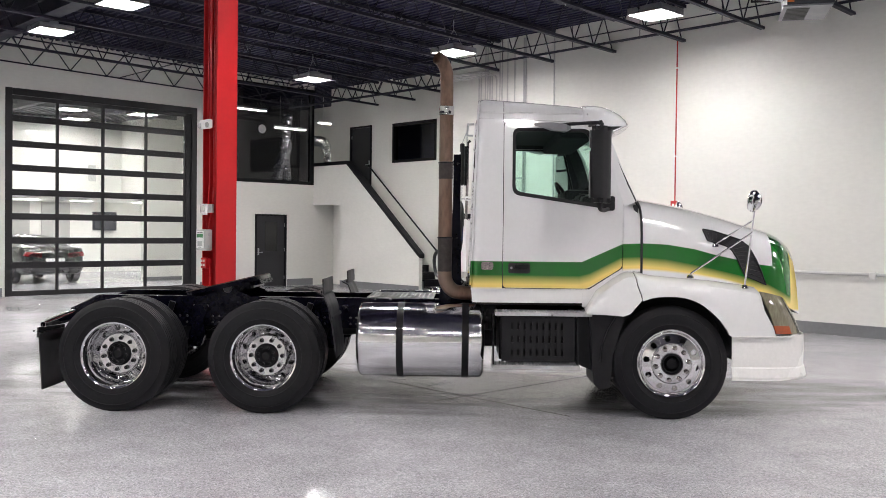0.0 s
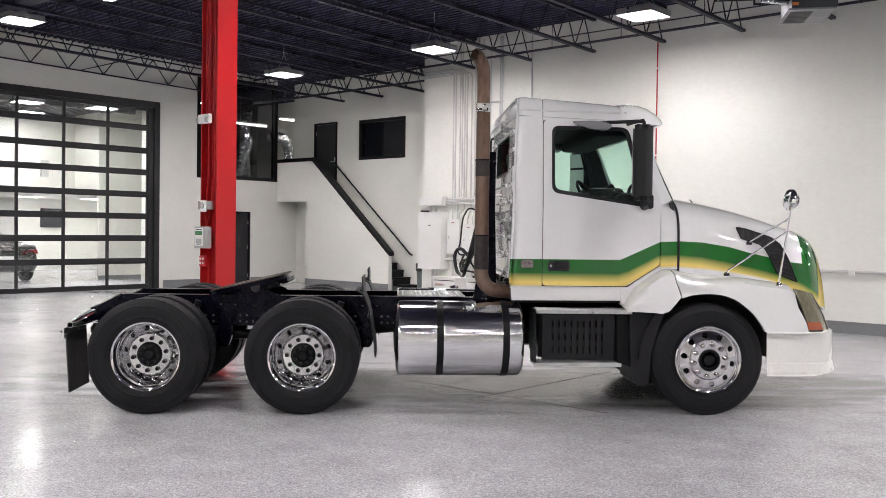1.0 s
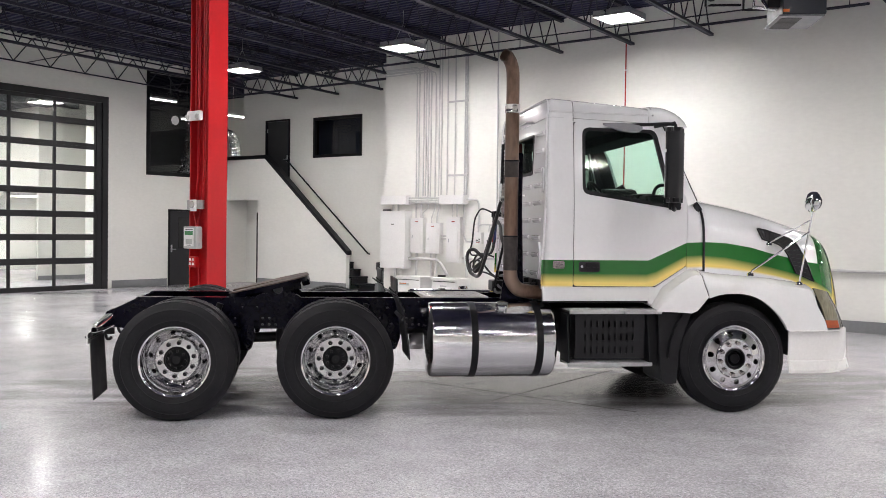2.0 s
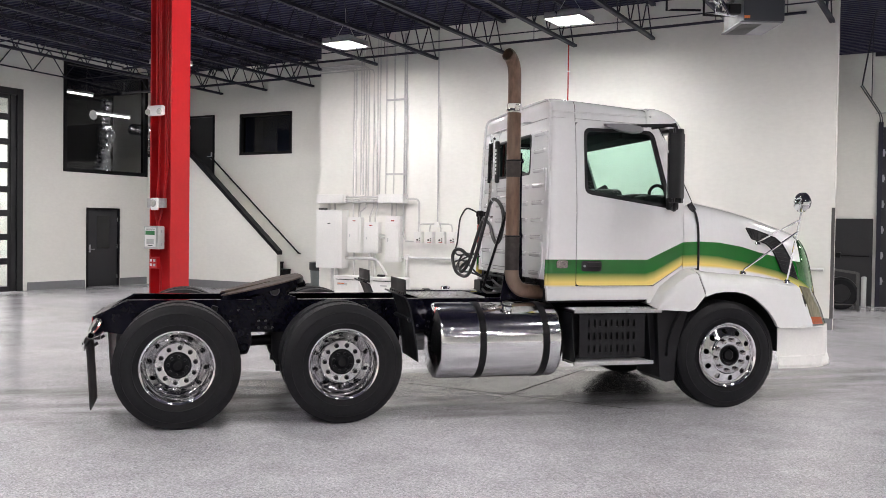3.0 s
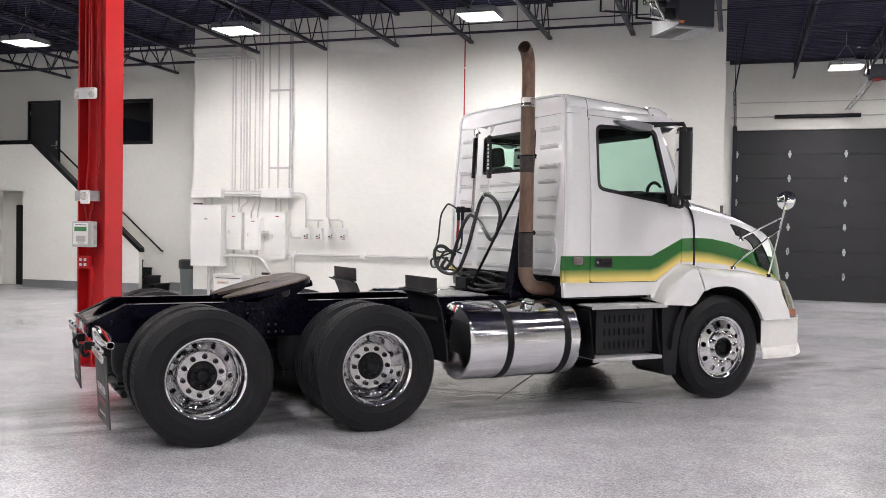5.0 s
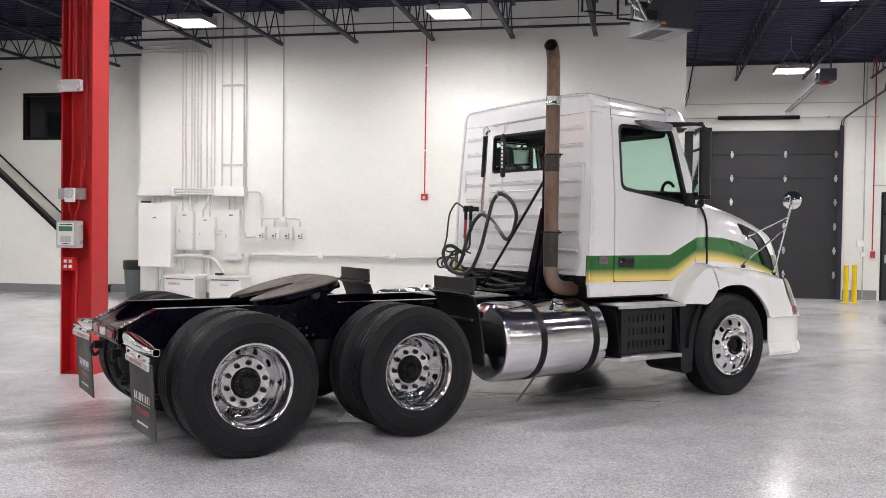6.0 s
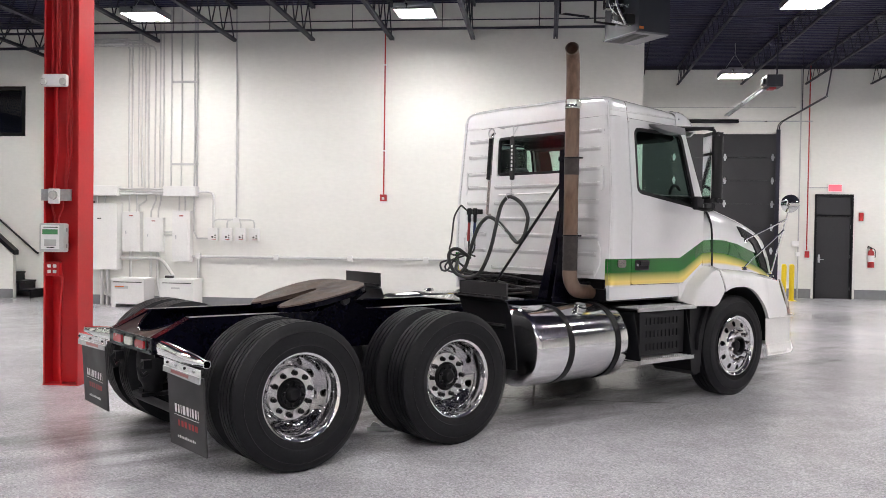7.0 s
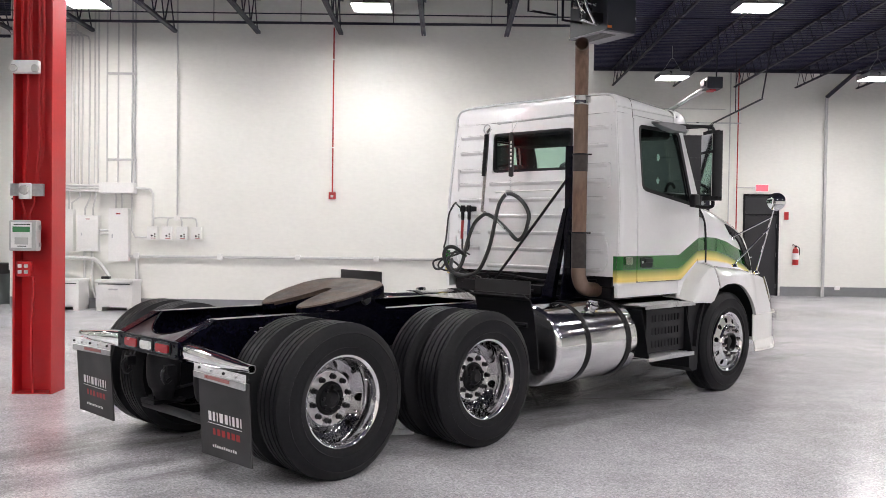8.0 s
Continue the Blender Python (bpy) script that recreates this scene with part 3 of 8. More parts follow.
joists = []
long_joist = mesh_of("steel_joist", joist_mesh(SOUTH, BAY - 0.02, 0.5, 0.46, 0.017, 0.009), M["joist"])
short_joist = mesh_of("steel_joist", joist_mesh(SOUTH, FACE - 0.03), M["joist"])
stair_joist = mesh_of("steel_joist", joist_mesh(SOUTH, BACK - 0.05), M["joist"])
x = -20.095
while x < EAST:
    data = stair_joist if x < CORNER_L else short_joist if x < CORNER_R else long_joist
    ob = tagged(new("steel_joist", data), "dark painted open-web steel roof joist", "roof joist", "roof joists", "structure")
    ob.location = (x, 0, 0)
    x += 1.555
bm = bmesh.new()
for y in (13.9, 10.2, 6.0, 1.8, -2.5):
    tube(bm, [V(LEFT, y, deck_z(y) - 0.64), V(EAST, y, deck_z(y) - 0.64)], 0.012, 5)
    tube(bm, [V(LEFT, y + 0.05, deck_z(y) - 0.1), V(EAST, y + 0.05, deck_z(y) - 0.1)], 0.012, 5)
solid("joist_bridging", bm, M["joist"], "dark steel rods bracing the roof joists", "bridging", kind="structure")


def girder(name, a, b, depth, chord):
    """A trussed girder between two points of its top line."""
    bm = bmesh.new()
    a, b = Vector(a), Vector(b)
    d = V(0, 0, -depth)
    for p, q in ((a, b), (a + d, b + d)):
        tube(bm, [p, q], chord, 4)
    n = max(2, int((b - a).length / 0.9))
    for k in range(n):
        p, q, r = a.lerp(b, k / n), a.lerp(b, (k + 0.5) / n), a.lerp(b, (k + 1) / n)
        tube(bm, [p + d, q], 0.014, 5, False)
        tube(bm, [q, r + d], 0.014, 5, False)
    return solid(name, bm, M["joist"], "dark painted trussed roof girder", "roof girder", group="roof girders", kind="structure")


girder("roof_girder", (LEFT, FACE + 0.1, deck_z(FACE) - 0.12), (CORNER_L, FACE + 0.1, deck_z(FACE) - 0.12), 0.66, 0.035)
girder("roof_girder", (LEFT + 0.12, SOUTH, deck_z(SOUTH) - 0.1), (LEFT + 0.12, FACE, deck_z(FACE) - 0.1), 0.58, 0.022)
bm = bmesh.new()
box(bm, LEFT, EAST, 6.45, 6.61, deck_z(6.5) - 0.62, deck_z(6.5) - 0.07)
box(bm, LEFT, EAST, 6.38, 6.68, deck_z(6.5) - 0.64, deck_z(6.5) - 0.61)
box(bm, LEFT, EAST, 6.38, 6.68, deck_z(6.5) - 0.08, deck_z(6.5) - 0.06)
solid("roof_beam", bm, M["joist"], "dark painted steel roof beam", "roof beam", kind="structure")

bm = bmesh.new()
box(bm, CORNER_R, EAST, BAY - 0.07, BAY - 0.001, deck_z(BAY) - 0.09, deck_z(BAY) - 0.005)
solid("ledger_angle", bm, M["joist"], "dark steel ledger along the head of the wall", "ledger", kind="structure")

# sprinkler pipe along the north wall
bm = bmesh.new()
pz = 5.32
tube(bm, [V(-17.0, FACE - 0.45, pz), V(-4.9, FACE - 0.45, pz + 0.03)], 0.025, 8)
for x in (-15.2, -13.4, -11.5, -9.9, -8.2, -6.4, -5.2):
    tube(bm, [V(x, FACE - 0.45, pz), V(x, FACE - 0.45, deck_z(FACE))], 0.008, 5)
solid("sprinkler_pipe", bm, M["joist"], "dark sprinkler pipe hung along the wall", "pipe", kind="structure")

# ---- lights ----
bm = bmesh.new()
box(bm, -0.33, 0.33, -0.33, 0.33, 0.0, 0.07, 0.012)
for a in ((-0.33, -0.312, -0.33, 0.33), (0.312, 0.33, -0.33, 0.33), (-0.312, 0.312, -0.33, -0.312), (-0.312, 0.312, 0.312, 0.33)):
    box(bm, *a, -0.04, 0.0)
box(bm, -0.16, 0.16, -0.09, 0.09, 0.07, 0.15, 0.01)
tube(bm, [V(-0.25, 0, 0.06), V(-0.02, 0, 0.42)], 0.004, 5)
tube(bm, [V(0.25, 0, 0.06), V(0.02, 0, 0.42)], 0.004, 5)
tube(bm, [V(0, 0, 0.4), V(0, 0, 0.74)], 0.006, 5)
lamp_body = mesh_of("housing", bm, M["steel"])
bm = bmesh.new()
box(bm, -0.285, 0.285, -0.285, 0.285, -0.012, -0.001)
lamp_face = mesh_of("diffuser", bm, M["lamp"])
show_face = lamp_face.copy()
show_face.materials[0] = M["showlamp"]
# unseen lamps at y 6.6, 0.2 and -6 are added to brighten the truck
LAMPS = [(-18.05, 13.1), (-13.2, 13.07), (-8.46, 13.07), (-2.2, 12.8), (2.6, 12.8), (7.4, 12.8), (-2.09, 18.86), (2.48, 18.65), (7.2, 18.7), (-17.9, 6.86), (-14.8, 6.86),
         (-8.6, 6.6), (-0.8, 6.6), (4.0, 6.6), (-17.6, 0.2), (-12.8, 0.2), (-8.0, 0.2), (-3.2, 0.2), (1.6, 0.2), (6.4, 0.2),
         (-12.8, -6), (-8, -6), (-3.2, -6), (1.6, -6), (6.4, -6)]
for lx, ly in LAMPS:
    lamp = thing("high_bay_light", "flat square white LED light hung from the roof joists", "ceiling light", pose(lx, ly, 5.27 - 0.022 * (ly - 13.07)), "ceiling lights")
    for name, data in (("housing", lamp_body), ("diffuser", lamp_face)):
        new(name, data).parent = lamp
    beam = new("beam", BEAM)
    beam.parent = lamp
    beam.location = (0, 0, -0.016)

# ---- red column ----
col = thing("red_column", "red painted steel H column with conduits", "column", kind="structure")
bm = bmesh.new()
cx0, cx1, cy0, cy1 = -11.215, -10.85, 6.375, 6.68
box(bm, cx0, cx0 + 0.02, cy0, cy1, 0, 6.0)
box(bm, cx1 - 0.02, cx1, cy0, cy1, 0, 6.0)
box(bm, cx0 + 0.02, cx1 - 0.02, (cy0 + cy1) / 2 - 0.008, (cy0 + cy1) / 2 + 0.008, 0, 6.0)
box(bm, cx0 - 0.004, cx1 + 0.004, cy0 - 0.004, cy1 + 0.004, 0.0, 0.012)
part("steel_section", bm, M["red"], col)

# ---- glazed garage door ----
gy0, gy1, gz1 = 7.61, 12.03, 4.68
gd = thing("garage_door", "black-framed overhead garage door with clear glass panes", "garage door")
for a in ((LEFT - 0.16, LEFT + 0.02, GAR[0], gy0, 0, GAR[3]), (LEFT - 0.16, LEFT + 0.02, gy1 + 0.14, GAR[1], 0, GAR[3]), (LEFT - 0.16, LEFT + 0.02, gy0, gy1 + 0.14, gz1, GAR[3]), (LEFT - 0.14, LEFT - 0.03, gy1, gy1 + 0.14, 0.0, gz1)):
    bm = bmesh.new()
    box(bm, *a, 0.006)
    part("frame", bm, M["doorframe"], gd)
cols = [gy0, 8.68, 9.80, 10.93, gy1]
rails = [0.06, 0.72, 1.30, 1.865, 2.43, 3.0, 3.56, 4.15, gz1 - 0.03]
for k, z in enumerate(rails):
    bm = bmesh.new()
    h = 0.075 if 0 < k < len(rails) - 1 else 0.06
    box(bm, LEFT - 0.115, LEFT - 0.05, gy0, gy1, z - h, z + h, 0.006)
    if 0 < k < len(rails) - 1:
        box(bm, LEFT - 0.05, LEFT - 0.044, gy0, gy1, z - 0.004, z + 0.004)
    part("rail", bm, M["doorframe"], gd)
for y in cols:
    bm = bmesh.new()
    box(bm, LEFT - 0.11, LEFT - 0.055, y - 0.035, y + 0.035, 0.0, gz1, 0.005)
    part("stile", bm, M["doorframe"], gd)
for k in range(8):
    for j in range(4):
        bm = bmesh.new()
        box(bm, LEFT - 0.085, LEFT - 0.079, cols[j] + 0.02, cols[j + 1] - 0.02, rails[k] + 0.05, rails[k + 1] - 0.05)
        part("pane", bm, M["glass"], gd).visible_shadow = False

# ---- showroom behind it ----
wall("wall_showroom_end", "white wall at the end of the showroom", "x", -33.15, -33.0, 3.0, 17.0, 0.0, 6.6)
wall("wall_showroom_soffit", "white upper wall of the showroom", "x", -28.15, -28.0, 3.0, 12.9, 2.55, 4.9)
wall("wall_showroom_step", "white upper wall of the showroom", "y", 12.9, 13.0, -28.0, -26.6, 2.55, 6.6)
wall("wall_showroom_right", "white side wall of the showroom", "x", -26.6, -26.5, 12.9, 15.0, 0.0, 6.6)
wall("wall_showroom_near", "white side wall of the showroom", "y", 2.9, 3.0, -33.0, LEFT - 0.15, 0.0, 6.6)
wall("wall_showroom_partition", "white partition of the showroom", "x", -24.6, -24.5, 13.3, 15.0, 0.0, 6.6)
wall("wall_showroom_corner", "white partition of the showroom", "y", 13.2, 13.3, -24.6, LEFT - 0.15, 0.0, 6.6)
wall("wall_showroom_back", "white partition of the showroom", "y", 15.0, 15.1, -26.6, -24.5, 0.0, 6.6)
wall("wall_showroom_deep", "white wall of the deep bay", "y", 16.5, 16.6, -33.0, -28.15, 0.0, 2.6)
bm = bmesh.new()
box(bm, -33.0, -28.15, 3.0, 16.5, 2.55, 2.65)
solid("showroom_soffit", bm, M["wall"], "white lowered ceiling", "ceiling", kind="structure")
bm = bmesh.new()
box(bm, -32.99, -32.95, 10.4, 11.85, 0.0, 2.5)
box(bm, -32.99, -32.95, 12.25, 13.25, 0.0, 2.5)
solid("showroom_panel", bm, M["paleband"], "pale grey wall panels between white ones", "panel", kind="structure")
bm = bmesh.new()
box(bm, -26.499, -26.49, 12.9, 15.0, 0.002, 0.12)
solid("baseboard", bm, M["band"], "dark base band of the showroom wall", "baseboard", kind="structure")
bm = bmesh.new()
y = 3.0
while y < 13.15:
    box(bm, -28.15, LEFT - 0.151, y, y + 0.08, 4.95, 5.0)
    box(bm, -28.15, LEFT - 0.151, y + 0.08, y + 0.16, 4.98, 5.03)
    y += 0.16
solid("showroom_ceiling", bm, M["band"], "grey ribbed ceiling of the showroom", "ceiling", kind="structure")
bm = bmesh.new()
box(bm, -28.0, LEFT - 0.151, 8.6, 8.75, 4.7, 4.95)
box(bm, -24.9, -24.78, 3.0, 13.1, 4.8, 4.95)
solid("showroom_beam", bm, M["band"], "grey beams under the showroom ceiling", "beam", kind="structure")
# the two lamps beyond x -26 are added to brighten the showroom
for x, y in ((-24.56, 9.92), (-24.1, 11.72), (-24.6, 5.4), (-26.6, 7.6), (-26.7, 10.9)):
    lamp = thing("high_bay_light", "flat square white LED light hung from the ceiling", "ceiling light", pose(x, y, 4.8), "ceiling lights")
    for name, data in (("housing", lamp_body), ("diffuser", show_face)):
        new(name, data).parent = lamp
for y in (6.4, 8.8, 11.2, 13.0, 15.2):
    sl = thing("recessed_light", "white recessed ceiling light", "ceiling light", pose(-31.4, y, 2.546), "recessed lights")
    bm = bmesh.new()
    box(bm, -0.3, 0.3, -0.3, 0.3, -0.02, 0.0)
    part("frame", bm, M["white"], sl)
    bm = bmesh.new()
    box(bm, -0.27, 0.27, -0.27, 0.27, -0.026, -0.021)
    part("diffuser", bm, M["softlamp"], sl)
tv = thing("wall_screen", "dark flat screen on the far wall", "screen", pose(-32.9, 14.5, 1.85, 0, 0, -16))
bm = bmesh.new()
box(bm, -0.03, 0.03, -0.42, 0.42, -0.34, 0.34, 0.008)
part("panel", bm, M["heater"], tv)
bm = bmesh.new()
box(bm, -0.12, -0.03, -0.1, 0.1, -0.1, 0.1)
part("bracket", bm, M["black"], tv)
wv = thing("wall_vent", "grey louvred wall vent", "vent", pose(-28.0, 11.95, 3.05))
bm = bmesh.new()
box(bm, 0, 0.03, -0.12, 0.12, 0, 0.5, 0.005)
part("frame", bm, M["panelgrey"], wv)
for k in range(6):
    bm = bmesh.new()
    box(bm, 0.03, 0.04, -0.1, 0.1, 0.04 + k * 0.075, 0.08 + k * 0.075)
    part("louvre", bm, M["panelgrey"], wv)


# dark saloon car
def car():
    c = thing("car", "dark grey saloon car parked with its tail towards the door", "car", pose(-28.55, 10.2, 0, 0, 0, 180))
    sec = [(-2.2, 0.74, 0.42, 0.86, 0.86), (-2.1, 0.84, 0.3, 0.98, 0.98), (-1.75, 0.9, 0.25, 1.05, 1.06), (-1.2, 0.92, 0.22, 1.04, 1.16), (-0.6, 0.93, 0.2, 1.0, 1.32), (0.2, 0.93, 0.2, 0.97, 1.38), (0.8, 0.92, 0.2, 0.95, 1.25), (1.2, 0.91, 0.2, 0.93, 1.0), (1.8, 0.87, 0.24, 0.84, 0.86), (2.2, 0.7, 0.34, 0.66, 0.68)]
    bm = bmesh.new()
    rows = []
    for x, w, z0, zb, zt in sec:
        rows.append([V(x, -w * 0.9, z0), V(x, -w, z0 + 0.12), V(x, -w, (z0 + zb) / 2), V(x, -w * 0.97, zb), V(x, -w * 0.78, (zb + zt) / 2 + 0.02), V(x, -w * 0.62, zt), V(x, 0, zt + 0.02), V(x, w * 0.62, zt), V(x, w * 0.78, (zb + zt) / 2 + 0.02), V(x, w * 0.97, zb), V(x, w, (z0 + zb) / 2), V(x, w, z0 + 0.12), V(x, w * 0.9, z0)])
    cols_ = [smooth_path([r[i] for r in rows], 3) for i in range(len(rows[0]))]
    rows = [[q[k] for q in cols_] for k in range(len(cols_[0]))]
    vs = grid(bm, rows, closed=True)
    bm.faces.new(vs[0]), bm.faces.new(list(reversed(vs[-1])))
    part("body", bm, M["carpaint"], c)
    for x in (-1.35, 1.4):
        for s in (-1, 1):
            bm = bmesh.new()
            lathe(bm, [(0.2, s * 0.95), (0.3, s * 0.96), (0.33, s * 0.93), (0.33, s * 0.75), (0.2, s * 0.74)], 24, at=(x, 0, 0.33))
            w = part("wheel", bm, M["rubber"], c)
            bm = bmesh.new()
            lathe(bm, [(0.001, s * 0.94), (0.06, s * 0.94), (0.2, s * 0.955)], 10, at=(x, 0, 0.33))
            part("rim", bm, M["steel"], w)
    for s in (-1, 1):
        bm = bmesh.new()
        prism(bm, [(s * 0.36, 0.87), (s * 0.8, 0.92), (s * 0.84, 0.8), (s * 0.36, 0.75)], -2.2, -2.06, "x")
        part("tail_light", bm, M["redlens"], c, "red tail light")
    bm = bmesh.new()
    box(bm, -2.225, -2.2, -0.26, 0.26, 0.62, 0.73)
    part("number_plate", bm, M["white"], c, "pale plate with no writing")
    bm = bmesh.new()
    grid(bm, [[V(-1.62, y, 1.09) for y in (-0.6, 0, 0.6)], [V(-0.95, y, 1.26) for y in (-0.55, 0, 0.55)]])
    shell(part("rear_window", bm, M["screen"], c), 0.02)
    return c


car()

# ---- mezzanine glazing and landing ----
mw = thing("mezzanine_window", "large black-framed dark glass mezzanine window", "window", kind="structure")
y0, y1, z0, z1 = MEZ
for a in ((y0, y0 + 0.1, z0, z1), (y1 - 0.1, y1, z0, z1), (y0 + 0.1, y1 - 0.1, z0, z0 + 0.1), (y0 + 0.1, y1 - 0.1, z1 - 0.1, z1)):
    bm = bmesh.new()
    box(bm, LEFT - 0.15, LEFT + 0.015, *a, 0.004)
    part("frame", bm, M["black"], mw)
bm = bmesh.new()
box(bm, LEFT - 0.075, LEFT - 0.067, y0 + 0.1, y1 - 0.1, z0 + 0.1, z1 - 0.1)
part("pane", bm, M["smoke"], mw).visible_shadow = False
bm = bmesh.new()
lathe(bm, [(0.001, LEFT - 0.06), (0.13, LEFT - 0.06), (0.13, LEFT - 0.064)], 8, axis="x", at=(0, 14.4, 4.47))
sticker = part("sticker", bm, M["inkwhite"], mw, "pale round sticker")

bm = bmesh.new()
box(bm, -24.5, LEFT - 0.15, 13.3, 19.0, 2.4, 2.55)
box(bm, -27.0, -24.5, 15.1, 19.0, 2.4, 2.55)
box(bm, LEFT - 0.15, -20.47, STAIR_Y + 0.12, BACK, 2.4, 2.55)
solid("mezzanine_floor", bm, M["band"], "grey mezzanine floor and landing", "floor", kind="structure")
for a in ((-24.5, -24.47, 13.33, 15.1, 2.55, 6.3), (-24.47, LEFT - 0.15, 13.3, 13.33, 2.55, 6.3), (-27.0, -24.47, 15.1, 15.13, 2.55, 6.3), (-27.1, -27.0, 15.1, 19.0, 2.4, 6.3)):
    bm = bmesh.new()
    box(bm, *a)
    solid("mezzanine_lining", bm, M["lining"], "grey wall lining of the mezzanine room", "wall", kind="structure")
wall("wall_mezzanine_end", "pale wall of the mezzanine room", "y", 19.0, 19.1, -27.0, LEFT, 2.4, 6.6)
wall("wall_mezzanine_return", "white wall between mezzanine and stair", "x", LEFT - 0.15, LEFT, BACK + 0.15, 19.0, 2.4, 6.6)
for x, y, z in ((-23.3, 14.62, 5.15), (-23.45, 17.8, 5.0), (-24.5, 16.9, 4.86)):
    tl = thing("strip_light", "white tube strip light hung from the ceiling", "ceiling light", pose(x, y, z), "strip lights")
    bm = bmesh.new()
    box(bm, -0.05, 0.05, -0.6, 0.6, 0.0, 0.06, 0.004)
    tube(bm, [V(0, -0.4, 0.05), V(0, -0.4, 1.0)], 0.005, 5)
    tube(bm, [V(0, 0.4, 0.05), V(0, 0.4, 1.0)], 0.005, 5)
    part("housing", bm, M["white"], tl)
    bm = bmesh.new()
    tube(bm, [V(0, -0.58, -0.02), V(0, 0.58, -0.02)], 0.018, 8)
    part("tube", bm, M["striplamp"], tl)
for k, pts in enumerate(([(-24.3, 18.3, 2.55), (-24.3, 18.3, 3.4), (-24.25, 18.2, 4.1), (-24.5, 18.2, 4.5), (-25.2, 18.2, 4.6)], [(-25.2, 17.2, 2.55), (-25.2, 17.2, 3.4), (-25.3, 17.2, 4.3), (-25.4, 17.4, 5.4)], [(-24.2, 16.2, 2.55), (-24.2, 16.2, 3.4), (-24.3, 16.6, 4.2), (-25.0, 17.0, 4.5)])):
    bm = bmesh.new()
    path_ = smooth_path([V(*q) for q in pts], 14)
    tube(bm, path_, [0.17 + (0.012 if i % 2 else -0.012) for i in range(len(path_))], 14)
    solid("flexible_duct", bm, M["foil"], "crinkled silver foil flexible air duct", "duct", group="air ducts", angle=20)

# stair: solid white side wall with a sloping black cap
bm = bmesh.new()
prism(bm, [(-20.88, 0.0), (-17.53, 0.0), (-17.53, 0.93), (-20.58, 3.5), (-22.2, 3.5), (-22.2, 2.36), (-20.88, 2.36)], STAIR_Y, STAIR_Y + 0.12)
solid("wall_stair_side", bm, M["wall"], "white solid stair side wall", "wall", kind="structure", angle=10)
bm = bmesh.new()
prism(bm, [(-17.49, 0.93), (-17.49, 1.03), (-20.56, 3.6), (-22.2, 3.6), (-22.2, 3.5), (-20.6, 3.5)], STAIR_Y - 0.03, STAIR_Y + 0.15)
solid("stair_cap", bm, M["black"], "black sloping cap on the stair side wall", "stair rail", kind="structure", angle=10)
bm = bmesh.new()
box(bm, -20.9, -20.8, STAIR_Y + 0.12, BACK, 0.0, 2.4)
solid("wall_alcove", bm, M["wall"], "white wall of the alcove under the landing", "wall", kind="structure")
bm = bmesh.new()
box(bm, -21.74, -20.95, BACK - 0.03, BACK - 0.002, 0.0, 2.03, 0.004)
solid("alcove_door", bm, M["black"], "dark door in the alcove under the landing", "door", kind="structure")
stair = thing("stair", "black-painted steps climbing beside a white wall", "stair", kind="structure")
for k in range(13):
    z, x = 0.182 * (k + 1), -17.2 - 0.25 * k
    bm = bmesh.new()
    box(bm, x - 0.27, x + 0.02, STAIR_Y + 0.12, BACK - 0.002, z - 0.04, z, 0.004)
    part("tread", bm, M["black"], stair)
    bm = bmesh.new()
    box(bm, x - 0.02, x - 0.001, STAIR_Y + 0.12, BACK - 0.002, z - 0.182, z - 0.04)
    part("riser", bm, M["black"], stair)
bm = bmesh.new()
tube(bm, [V(-20.45, BACK - 0.02, 3.5), V(-20.45, BACK - 0.09, 3.5), V(-17.38, BACK - 0.09, 0.97), V(-17.38, BACK - 0.02, 0.95)], 0.022, 8)
for f in (0.1, 0.5, 0.9):
    p = V(-20.45, BACK - 0.09, 3.48).lerp(V(-17.38, BACK - 0.09, 0.95), f)
    tube(bm, [p, p + V(0, 0.09, -0.05)], 0.009, 6)
solid("handrail", bm, M["black"], "black wall-mounted stair handrail", "handrail")


